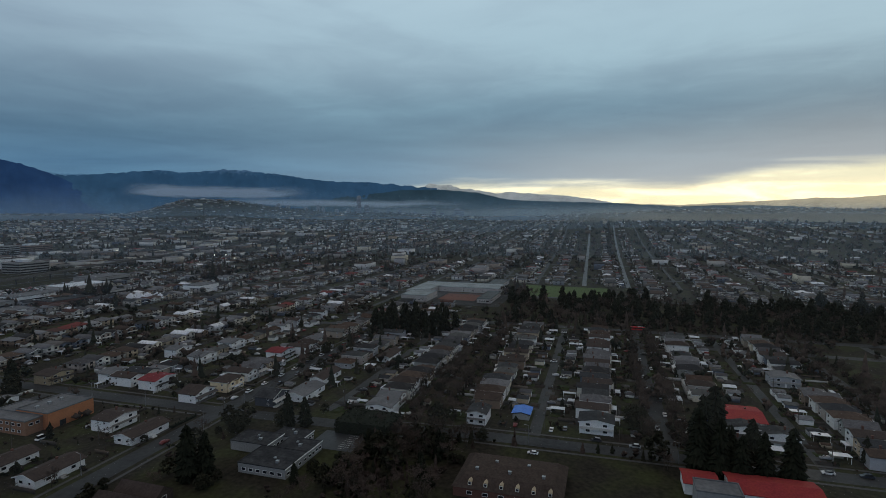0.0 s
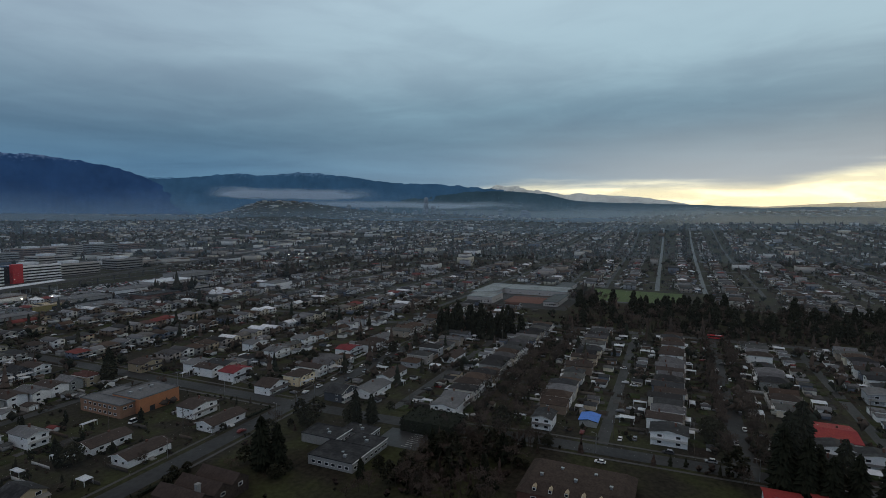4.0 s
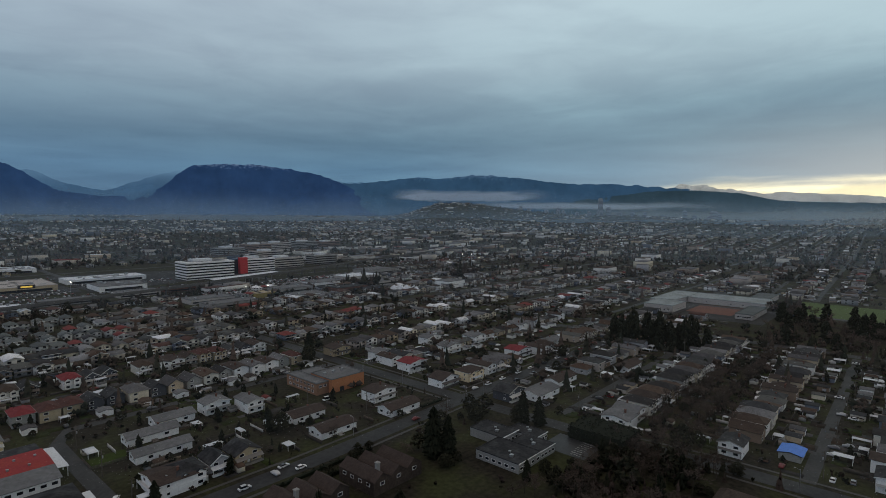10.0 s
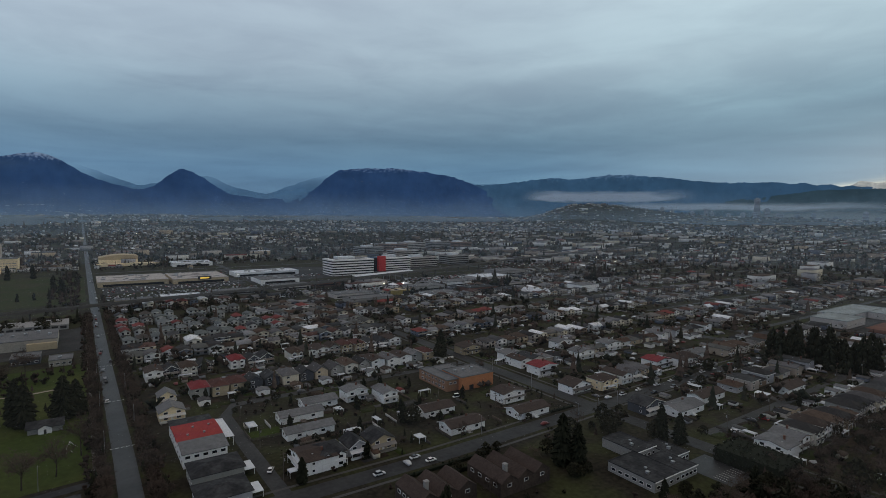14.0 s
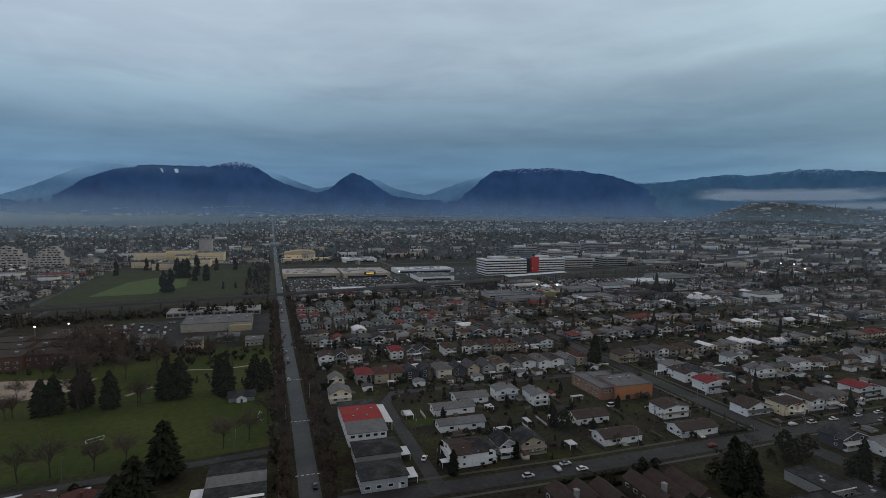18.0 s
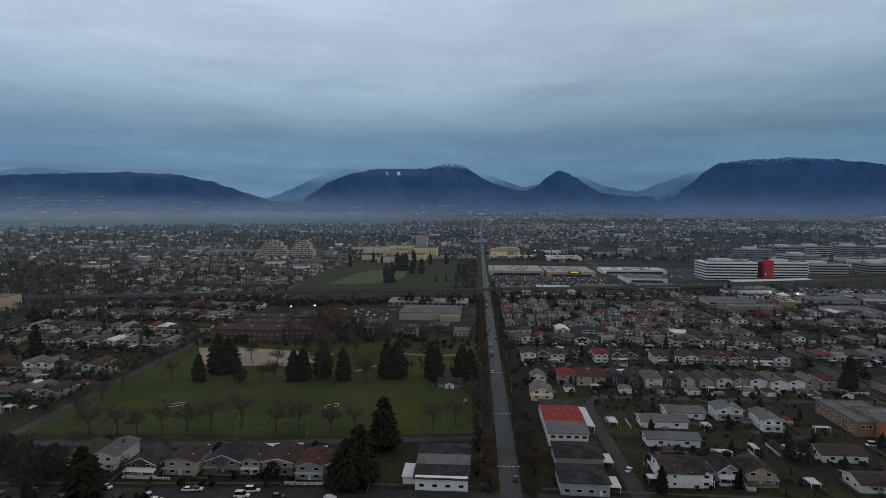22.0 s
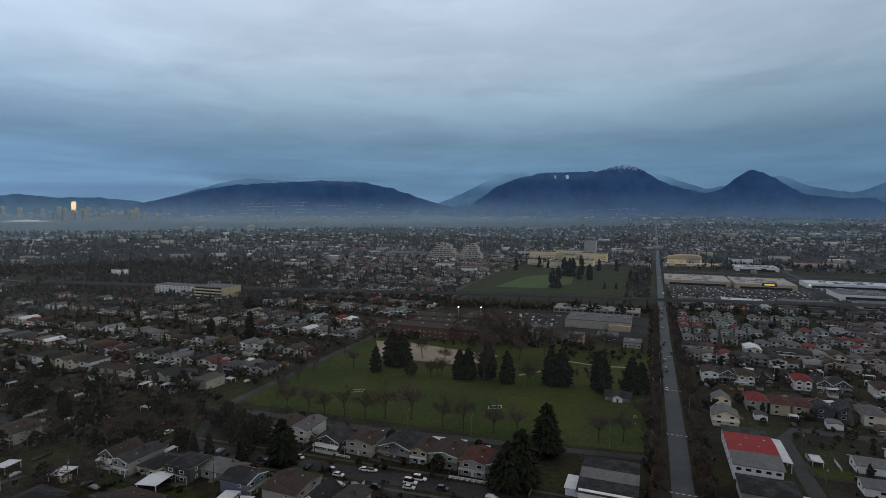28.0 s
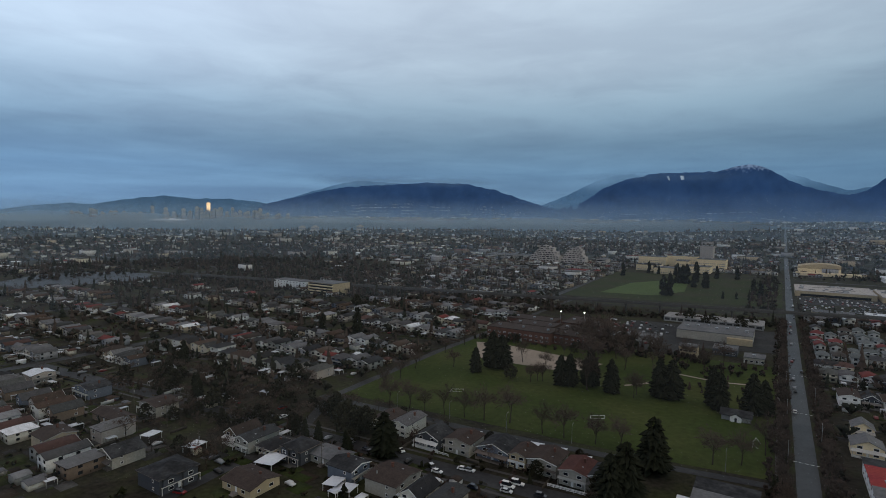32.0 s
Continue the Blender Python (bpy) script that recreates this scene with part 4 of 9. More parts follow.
def house(style, w, d, label, roof=None, wall=None, group="suburban houses"):
    """A house with its front to -y, its base at the origin."""
    e = thing("house", label, "house", group)
    roof, wall = roof or M["roof"], wall or M["wall"]
    W, R_, P = bmesh.new(), bmesh.new(), bmesh.new()
    x, y = w / 2, d / 2
    if style == "special":          # two storeys, low gable, balcony on the front
        z = 5.4
        gable_walls(W, -x, -y, x, y, z, 1.3)
        gable_roof(R_, -x, -y, x, y, z, 1.3, 0.6)
        box(P, -x, -y - 1.5, 2.7, x, -y, 2.85)
        box(P, -x, -y - 1.5, 2.85, x, -y - 1.42, 3.75)
        for q in (-x + 0.1, x - 0.25):
            box(P, q, -y - 1.45, 0, q + 0.15, -y - 1.3, 2.7)
        zs = (0.9, 3.7)
    elif style == "bungalow":       # one and a half storeys, hip roof
        z = 3.6
        box(W, -x, -y, 0, x, y, z)
        hip_roof(R_, -x, -y, x, y, z, 2.2, 0.6)
        box(P, -1.6, -y - 1.8, 0, 1.6, -y, 0.9)
        gable_roof(P, -1.6, -y - 1.8, 1.6, -y, 3.0, 0.8, 0.2)
        box(P, -1.5, -y - 1.7, 0.9, -1.3, -y - 1.5, 2.9)
        box(P, 1.3, -y - 1.7, 0.9, 1.5, -y - 1.5, 2.9)
        zs = (1.3,)
    elif style == "gabled":         # steep gable to the street and a porch
        z = 4.6
        gable_walls(W, -x, -y, x, y, z, 2.6)
        gable_roof(R_, -x, -y, x, y, z, 2.6, 0.5)
        box(P, -x, -y - 1.9, 0, x, -y, 0.6)
        prism(P, [(-y - 2.1, 2.6), (-y, 3.3), (-y, 3.45), (-y - 2.1, 2.75)], "x", -x - 0.2, x + 0.2)
        for q in (-x + 0.1, -0.1, x - 0.3):
            box(P, q, -y - 1.85, 0.6, q + 0.2, -y - 1.65, 2.62)
        zs = (0.95, 3.5)
    elif style == "new":            # two storeys, hip roof, front gable bays
        z = 5.6
        box(W, -x, -y, 0, x, y, z)
        hip_roof(R_, -x, -y, x, y, z, 2.3, 0.5)
        b = w * 0.22
        for s in (-1, 1):
            prism(W, [(s * w * 0.25 - b * 0.8, 0), (s * w * 0.25 + b * 0.8, 0), (s * w * 0.25 + b * 0.8, z - 0.4), (s * w * 0.25, z + 0.7), (s * w * 0.25 - b * 0.8, z - 0.4)], "y", -y - 1.1, -y + 0.01)
            gable_roof(R_, s * w * 0.25 - b * 0.8, -y - 1.1, s * w * 0.25 + b * 0.8, -y + 2.2, z - 0.4, 1.1, 0.3)
        box(P, -x, -y - 1.6, 2.75, x, -y - 1.11, 2.9)
        for q in (-x + 0.1, -0.1, x - 0.3):
            box(P, q, -y - 1.55, 0, q + 0.2, -y - 1.35, 2.75)
        zs = (0.9, 3.6)
    else:                           # long and low, gable across
        z = 3.4
        gable_walls(W, -x, -y, x, y, z, 1.5, "x")
        gable_roof(R_, -x, -y, x, y, z, 1.5, 0.7, "x")
        box(P, -1.2, -y - 1.4, 0, 1.2, -y, 0.8)
        box(P, -1.2, -y - 2.2, 0, 1.2, -y - 1.4, 0.4)
        zs = (1.2,)
    part("wall", W, wall, e)
    part("roof", R_, roof, e)
    part("porch", P, M["house_trim"], e, "painted porch")
    B = bmesh.new()
    if style in ("special", "gabled"):
        hh, ov = (1.3, 0.6) if style == "special" else (2.6, 0.5)
        for q in (-y - ov - 0.1,):
            k = hh / x * ov
            prism(B, [(-x - ov, z - k - 0.1), (0, z + hh - 0.1), (x + ov, z - k - 0.1), (x + ov, z - k + 0.26), (0, z + hh + 0.26), (-x - ov, z - k + 0.26)], "y", q, q + 0.1)
    elif style == "low":
        for q in (-x - 0.8,):
            k = 1.5 / y * 0.7
            prism(B, [(-y - 0.7, z - k - 0.1), (0, z + 1.4), (y + 0.7, z - k - 0.1), (y + 0.7, z - k + 0.26), (0, z + 1.76), (-y - 0.7, z - k + 0.26)], "x", q, q + 0.1)
    else:
        o = 0.62 if style == "bungalow" else 0.52
        ring = [[B.verts.new((sx * (x + o + t), sy * (y + o + t), zz)) for sx, sy in ((-1, -1), (1, -1), (1, 1), (-1, 1))] for t, zz in ((0, z - 0.2), (0.1, z - 0.2), (0.1, z + 0.1), (0, z + 0.1))]
        for k in range(4):
            u, v = ring[k], ring[(k + 1) % 4]
            for i in range(4):
                B.faces.new((u[i], u[(i + 1) % 4], v[(i + 1) % 4], v[i]))
        bmesh.ops.recalc_face_normals(B, faces=B.faces[:])
    part("fascia", B, M["house_trim"], e, "painted roof edge board")
    B = bmesh.new()
    top = {"special": z + 0.75, "gabled": z + 1.3, "low": z + 0.75, "bungalow": z + 0.9, "new": z + 1.0}[style]
    uu, vv = (0.45 * x, -0.3 * y) if style != "low" else (-0.4 * x, 0.45 * y)
    box(B, uu - 0.3, vv - 0.3, top - 0.8, uu + 0.3, vv + 0.3, top + 0.3)
    part("roof_vent", B, M["steel"], e, "small metal roof vent")
    off = 1.1 if style == "new" else 0.0
    for z in zs:
        for s in (-1, 1):
            put_window(e, s * w * 0.25, -y - off, z, 0)
        put_window(e, w * 0.2, y, z, 180)
        for s, f in ((-1, -90), (1, 90)):
            put_window(e, s * x, -d * 0.22, z, f, WIN_S)
            if len(zs) == 1:
                put_window(e, s * x, d * 0.2, z, f)
    door_part(e, 0, -y, 0.05 if style in ("special", "new") else 0.9 if style == "bungalow" else 0.65)
    if style in ("bungalow", "special", "low"):
        chimney_part(e, x * 0.35, y * 0.3, zs[-1] + 2.6)
    return e


def garage(w, d, label, roof=None, wall=None):
    e = thing("garage", label, "garage", "lane garages")
    W, R_ = bmesh.new(), bmesh.new()
    gable_walls(W, -w / 2, -d / 2, w / 2, d / 2, 2.5, 0.7)
    gable_roof(R_, -w / 2, -d / 2, w / 2, d / 2, 2.5, 0.7, 0.3)
    part("wall", W, wall or M["wall"], e)
    part("roof", R_, roof or M["roof"], e)
    bm = bmesh.new()
    for k in range(4):
        box(bm, -w * 0.36, -0.06, 0.05 + k * 0.53, w * 0.36, 0.02, 0.55 + k * 0.53)
    o = part("garage_door", bm, M["trim"], e)
    o.matrix_basis = pose(0, -d / 2, 0)
    return e


def carport(w, d, label, roof):
    e = thing("carport", label, "carport", "carports")
    bm = bmesh.new()
    prism(bm, [(-w / 2, 2.6), (w / 2, 2.9), (w / 2, 3.02), (-w / 2, 2.72)], "y", -d / 2, d / 2)
    part("roof", bm, roof, e)
    for sx in (-1, 1):
        for sy in (-1, 1):
            bm = bmesh.new()
            box(bm, sx * (w / 2 - 0.3) - 0.07, sy * (d / 2 - 0.3) - 0.07, 0, sx * (w / 2 - 0.3) + 0.07, sy * (d / 2 - 0.3) + 0.07, 2.62)
            part("post", bm, M["trim"], e)
    return e


PROTO = [
    house("special", 8.8, 16, "two-storey stucco house with a low gable roof and a front balcony"),
    house("bungalow", 9.5, 11.5, "small stucco bungalow with a hipped shingle roof"),
    house("gabled", 8.0, 13, "tall gabled wooden house with a front porch"),
    house("new", 9.2, 14, "two-storey house with a hipped roof and twin front gables"),
    house("low", 13, 9, "long low house with a shingled gable roof"),
    house("special", 9.2, 15, "white two-storey stucco house with a brown gable roof", M["brown_roof"], M["white"]),
    house("bungalow", 10, 12, "white bungalow with a hipped shingle roof", None, M["white"]),
    house("new", 8.6, 13, "two-storey tan house with a rust-brown hipped roof", M["rust_roof"], M["tan"]),
    house("gabled", 8.2, 12, "dark blue-grey wooden house with a steep black roof", M["dark_roof"], M["dark_wall"]),
]
RED_PROTO = [house("special", 9.0, 13, "white two-storey house with a red tiled roof", M["red_roof2"], M["white"]),
             house("new", 9.0, 13, "pale house with a red tiled hipped roof", M["red_roof2"], M["wall"])]
GARAGE = [garage(5.5, 6, "small garage with a gabled roof on the back lane"), garage(6.2, 6.2, "white garage on the back lane", M["grey_roof"], M["white"])]
CARPORT = [carport(4.6, 7, "carport with a white metal roof behind a house", M["white_roof"])]
COVER = carport(4.6, 7, "carport with a bright white flat roof on the lane", M["white_roof"])
PATIO = carport(7, 3.4, "white flat patio cover behind a house", M["white_roof"])
used = set()


YARDS = []


def place(proto, x, y, turn):
    if proto in PROTO or proto in RED_PROTO:
        YARDS.append((x, y))
    m = pose(x, y, float(height(x, y)), 0, 0, turn)
    if proto.name not in used:
        used.add(proto.name)
        proto.matrix_basis = m
        return proto
    return copy_thing(proto, m)


TAKEN = []


def free(x, y, r=6):
    return all(abs(x - a) > r + b or abs(y - c) > r + d for a, b, c, d in TAKEN)


def house_row(x0, x1, y, turn, lot=10.4, lane=0, mix_=(0, 1, 2, 3, 5, 6), red=0.0):
    """Houses along a street; lane: how far behind the houses the garages stand."""
    n = int(abs(x1 - x0) / lot)
    for i in range(n):
        x = x0 + (i + 0.5) * lot + rng.uniform(-0.4, 0.4)
        if not free(x, y) or rng.random() < 0.04:
            continue
        k = mix_[int(rng.integers(len(mix_)))]
        p = RED_PROTO[int(rng.integers(2))] if rng.random() < red else PROTO[k]
        place(p, x, y + rng.uniform(-1.2, 1.2), turn + rng.uniform(-1, 1))
        if lane and rng.random() < 0.62:
            s = -1 if turn == 0 else 1
            gy = y - s * lane
            q = CARPORT[0] if rng.random() < 0.18 else GARAGE[int(rng.random() < 0.3)]
            place(q, x + rng.uniform(-1.5, 1.5), gy, 180 if turn == 0 else 0)



def site(style, w, d, x, y, turn, label, roof, wall):
    """A house of its own shape at its own place."""
    e = house(style, w, d, label, M[roof], M[wall])
    e.matrix_basis = pose(x, y, float(height(x, y)), 0, 0, turn)
    a, b = (w, d) if turn % 180 == 0 else (d, w)
    TAKEN.append((x, a / 2, y, b / 2))
    YARDS.append((x, y))
    return e


site("gabled", 11.2, 11, 34.6, 288.9, 0, "cream gabled house with a grey shingle roof", "grey_roof", "cream")
site("gabled", 8.3, 9, 35.5, 313.1, 0, "cream gabled house beside the main road", "grey_roof", "cream")
site("low", 21.1, 9, 87.2, 253.7, 0, "long white bungalow with a grey shingle roof", "grey_roof", "white")
site("low", 22.0, 8, 84.2, 233.2, 0, "long white bungalow with a grey roof and white carport", "grey_roof", "white")
site("low", 17.8, 10, 101.3, 266.1, 0, "white bungalow with a grey low gable roof", "grey_roof", "white")
site("special", 12.1, 10, 121.5, 265.8, 0, "white two-storey house with a grey roof", "grey_roof", "white")
site("special", 8.4, 14, 135.0, 255.3, 0, "white two-storey house with dark roof panels", "grey_roof", "white")
site("new", 10.9, 12, 80.8, 201.8, 0, "white two-storey house with twin gables and a dark roof", "dark_roof", "white")
site("gabled", 8.0, 11, 93.2, 204.1, 0, "grey wooden house with a dark gabled roof", "dark_roof", "wall")
site("gabled", 11.1, 11, 104.3, 203.8, 0, "yellow wooden house with a black gabled roof", "dark_roof", "tan")
site("special", 15.0, 14, 75.2, 201.8, -90, "white house with a dark brown roof beside a conifer", "brown_roof", "white")
site("low", 18.0, 10, 147.1, 223.8, 0, "white bungalow with a brown gable roof", "brown_roof", "white")
site("low", 19.5, 10, 146.9, 200.0, 0, "white bungalow with a brown hipped roof on the corner", "brown_roof", "white")
site("special", 15.0, 11, 191.2, 218.7, 0, "white and mint two-storey house with a brown roof", "brown_roof", "white")
site("low", 20.3, 10, 186.2, 197.2, 0, "white house with a dark brown roof beside the road", "brown_roof", "white")
site("special", 15.0, 12, 243.5, 245.6, 0, "white two-storey house with a red roof and a balcony", "red_roof2", "white")
site("gabled", 15.0, 11, 233.6, 209.0, 0, "white house with a brown gabled roof", "brown_roof", "white")
site("new", 15.0, 11, 252.7, 205.0, 0, "cream house with a row of pointed front gables", "brown_roof", "cream")
site("special", 15.0, 12, 318.1, 214.0, 0, "white house with a rust-red roof and a stone fence", "red_roof2", "white")
site("low", 22.0, 11, 363.9, 215.4, 0, "pale house with a grey membrane roof", "grey_roof", "white")
site("gabled", 15.0, 11, 241.0, 167.2, 0, "dark house with white gable trim", "dark_roof", "dark_wall")
site("low", 22.0, 12, 255.2, 156.2, 0, "white house with a grey roof on the lane", "grey_roof", "white")
site("low", 22.0, 9, 284.4, 159.7, 0, "long white house with a rust-brown roof", "brown_roof", "white")
site("special", 13.1, 11, 243.1, 105.0, -90, "white two-storey house with a pale grey roof beside the lawn", "grey_roof", "white")
site("special", 10.4, 12, 256.3, 105.6, 0, "white house with a grey hipped roof at the end of", "grey_roof", "white")
site("low", 22.0, 9, 339.1, 141.2, 0, "white house with a rust-brown roof on the lane", "brown_roof", "white")
site("special", 15.0, 12, 233.1, 311.6, 0, "tan two-storey house with a brown roof", "brown_roof", "tan")
site("special", 15.0, 10, 302.2, 285.4, 0, "white two-storey house with a grey hipped roof", "grey_roof", "white")
site("special", 15.0, 11, 292.7, 256.9, 0, "white two-storey house with a slate roof", "grey_roof", "white")
site("special", 15.0, 12, 330.7, 263.3, 0, "white house with a dark roof and wide balcony", "grey_roof", "white")
site("special", 15.0, 11, 246.5, 279.2, 0, "grey-roofed house with a white front", "grey_roof", "white")
site("special", 9.0, 12, 248.6, 56.8, -90, "white two-storey house with a dark roof", "dark_roof", "white")
site("special", 15.0, 12, 253.3, 2.1, -90, "pale house with a blank white gable wall", "dark_roof", "white")
site("special", 15.0, 9, 259.6, -73.7, -90, "pale house with a dark flat roof behind the street", "dark_roof", "white")
site("special", 13.8, 9, 263.8, -60.9, -90, "grey two-storey house beside a tall conifer", "dark_roof", "white")
site("low", 18.7, 22, 285.7, -63.8, -90, "long white house with a bright red metal roof", "red_roof", "white")
site("special", 15.0, 12, 353.9, -101.3, -90, "brown house with a grey roof on the lane", "grey_roof", "wall")
site("gabled", 11.6, 12, -126.0, 194.4, 0, "dark wooden house with white gable trim", "dark_roof", "dark_wall")
site("special", 12.0, 13, -111.9, 196.8, 0, "cream house with a brown gable roof", "brown_roof", "dull_white")
site("gabled", 14.0, 13, -96.5, 199.4, 0, "dark house with a slate roof and white bay", "dark_roof", "wall")
site("special", 11.7, 14, -75.1, 199.6, 0, "white two-storey house with a brown roof and balcony", "brown_roof", "dull_white")
site("special", 10.4, 14, -62.0, 197.3, 0, "two-storey house with a dull red-brown roof and white balcony", "rust_roof", "dull_white")
site("special", 7.4, 12, -53.0, 197.4, 0, "two-storey house with a flat dark roof terrace", "dark_roof", "dull_white")
site("special", 7.0, 12, -85.3, 198.5, 0, "narrow two-storey house with a brown roof", "brown_roof", "tan")
site("low", 15.5, 10, -151.4, 157.0, 0, "white bungalow with a green-grey hipped roof", "grey_roof", "dull_white")
site("special", 10.3, 12, -136.6, 150.8, 90, "house with a dark slate roof on the lane", "dark_roof", "wall")
site("special", 15.0, 14, -117.2, 153.2, 90, "white two-storey house with a brown roof and balcony", "brown_roof", "dull_white")
site("new", 11.1, 11, -163.8, 152.2, 0, "blue-black house with white roof trim", "dark_roof", "dark_wall")
site("new", 15.0, 14, -189.6, 110.7, 90, "black-roofed house with bright white trim", "dark_roof", "dark_wall")
site("low", 15.6, 13, -161.3, 125.4, 0, "low house with a rust-brown flat roof", "brown_roof", "tan")
site("gabled", 12.3, 13, -222.7, 110.5, 0, "large grey-green gabled house with a fenced yard", "dark_roof", "dull_white")
site("special", 11.9, 13, -260.9, 102.2, 90, "dark brown two-storey house", "brown_roof", "wall")
site("special", 15.0, 12, -261.9, 148.9, 0, "white two-storey house with a rust-brown roof", "brown_roof", "dull_white")
site("special", 15.0, 12, -316.1, 143.3, 0, "dark flat-roofed house with roof lights", "dark_roof", "wall")
site("special", 11.9, 12, -367.1, 137.4, 90, "grey two-storey house with a white roof", "white_roof", "wall")
site("low", 22.0, 9, -268.1, 130.2, 0, "long low house with a brown roof", "brown_roof", "wall")

for x, y in ((-84.1, 208.5), (-73.7, 209.5), (-62.7, 207.5), (-97, 209), (-112, 206.5), (86.0, 326.5), (113.0, 326.0), (151.0, 325.5), (162.0, 326.5), (183.0, 326.0), (121.0, 354.5), (96.0, 355.0)):
    place(PATIO, x, y, 0).scale = (rng.uniform(0.7, 1.1), rng.uniform(0.8, 1.2), rng.uniform(1.2, 1.7))
for x, y, k in ((-168.4, 140.7, 1.5), (-134.9, 141.0, 1.0), (-127.5, 140.3, 0.9), (-206, 132, 1.1), (-232, 128, 1.0)):
    place(COVER, x, y, 10).scale = (k * 1.3, k, 1)

# ---- landmark buildings ----
def block(parent, name, x0, y0, z0, x1, y1, z1, material, label=""):
    return part(name, box(bmesh.new(), x0, y0, z0, x1, y1, z1), material, parent, label)


def flat_roof(parent, x0, y0, x1, y1, z, material, label="", lip=0.5):
    """A flat roof with a raised edge all round."""
    bm = bmesh.new()
    o = [(x0 - 0.2, y0 - 0.2), (x1 + 0.2, y0 - 0.2), (x1 + 0.2, y1 + 0.2), (x0 - 0.2, y1 + 0.2)]
    i = [(x0 + 0.2, y0 + 0.2), (x1 - 0.2, y0 + 0.2), (x1 - 0.2, y1 - 0.2), (x0 + 0.2, y1 - 0.2)]
    A = [bm.verts.new((*p, z)) for p in o]
    B = [bm.verts.new((*p, z + lip)) for p in o]
    C = [bm.verts.new((*p, z + lip)) for p in i]
    D = [bm.verts.new((*p, z + 0.1)) for p in i]
    for k in range(4):
        n = (k + 1) % 4
        for u, v in ((A, B), (B, C), (C, D)):
            bm.faces.new((u[k], u[n], v[n], v[k]))
    bm.faces.new(D)
    bm.faces.new(A[::-1])
    bmesh.ops.recalc_face_normals(bm, faces=bm.faces[:])
    return part("roof", bm, material, parent, label)


def windows_along(parent, x0, y0, x1, y1, z, n, face, me=None):
    for k in range(n):
        s = (k + 0.5) / n
        put_window(parent, x0 + (x1 - x0) * s, y0 + (y1 - y0) * s, z, face, me)


def roof_box(parent, x, y, z, w=1.6, d=1.2, h=1.0):
    bm = bmesh.new()
    box(bm, -w / 2, -d / 2, 0, w / 2, d / 2, h)
    box(bm, -w / 2 - 0.1, -d / 2 - 0.1, h, w / 2 + 0.1, d / 2 + 0.1, h + 0.12)
    o = part("roof_vent", bm, M["steel"], parent, "grey metal roof vent")
    o.matrix_basis = pose(x, y, z)


def taken(x0, y0, x1, y1):
    TAKEN.append(((x0 + x1) / 2, abs(x1 - x0) / 2, (y0 + y1) / 2, abs(y1 - y0) / 2))


# white block of flats with red, grey and dark roof parts
e = thing("apartment_house", "white apartment house with a bright red roof beside the main road", "building")
block(e, "wall", 31, 226, 0, 47.5, 266, 6.0, M["white"])
bm = bmesh.new()
prism(bm, [(225, 5.9), (236, 7.3), (236, 7.5), (225, 6.1)], "x", 30.4, 48.1)
part("front_roof", bm, M["grey_roof"], e, "grey sloping front roof")
bm = bmesh.new()
prism(bm, [(236.05, 7.0), (245, 7.4), (256, 7.0), (256, 7.25), (245, 7.65), (236.05, 7.25)], "x", 30.2, 48.2)
part("red_roof", bm, M["red_roof"], e, "bright red metal roof")
bm = bmesh.new()
prism(bm, [(256.05, 6.5), (267, 5.9), (267, 6.1), (256.05, 6.75)], "x", 30.4, 48)
part("rear_roof", bm, M["dark_roof"], e, "dark rear roof")
bm = bmesh.new()
prism(bm, [(48.3, 4.6), (53, 4.2), (53, 4.35), (48.3, 4.75)], "y", 238, 262)
part("side_canopy", bm, M["white_roof"], e, "white metal side canopy")
for k in range(4):
    block(e, "canopy_post", 52.6, 239 + k * 7, 0, 52.8, 239.2 + k * 7, 4.2, M["trim"])
for z in (0.9, 3.7):
    windows_along(e, 31, 226, 47.5, 226, z, 5, 0)
    windows_along(e, 31, 228, 31, 264, z, 7, -90)
door_part(e, 39, 226, 0.05)
for k in range(4):
    roof_box(e, 35 + 3.2 * k, 241 + (k % 2) * 8, 7.2, 0.7, 0.7, 0.8)
taken(28, 222, 54, 268)
# dark-roofed houses beside it
for (x0, y0, x1, y1, z, lab) in ((31, 205, 49, 219, 5.2, "wide house with a black felt roof and white rear decks"), (30, 186, 47, 200, 4.8, "low house with a black hipped roof near the corner")):
    e = thing("house", lab, "house", "suburban houses")
    block(e, "wall", x0, y0, 0, x1, y1, z, M["wall"])
    part("roof", hip_roof(bmesh.new(), x0, y0, x1, y1, z, 1.8, 0.6), M["dark_roof"], e)
    windows_along(e, x0, y0, x1, y0, 1.2, 4, 0)
    windows_along(e, x0, y0, x0, y1, 1.2, 3, -90)
    door_part(e, x1 - 3, y0, 0.1)
    block(e, "deck", x1 + 0.7, y0 + 2, 2.4, x1 + 4.5, y1 - 4, 2.6, M["white_roof"], "white roof deck")
    for q in (y0 + 2.2, y1 - 4.4):
        block(e, "post", x1 + 4.2, q, 0, x1 + 4.35, q + 0.15, 2.4, M["trim"])
    taken(x0, y0, x1 + 5, y1)
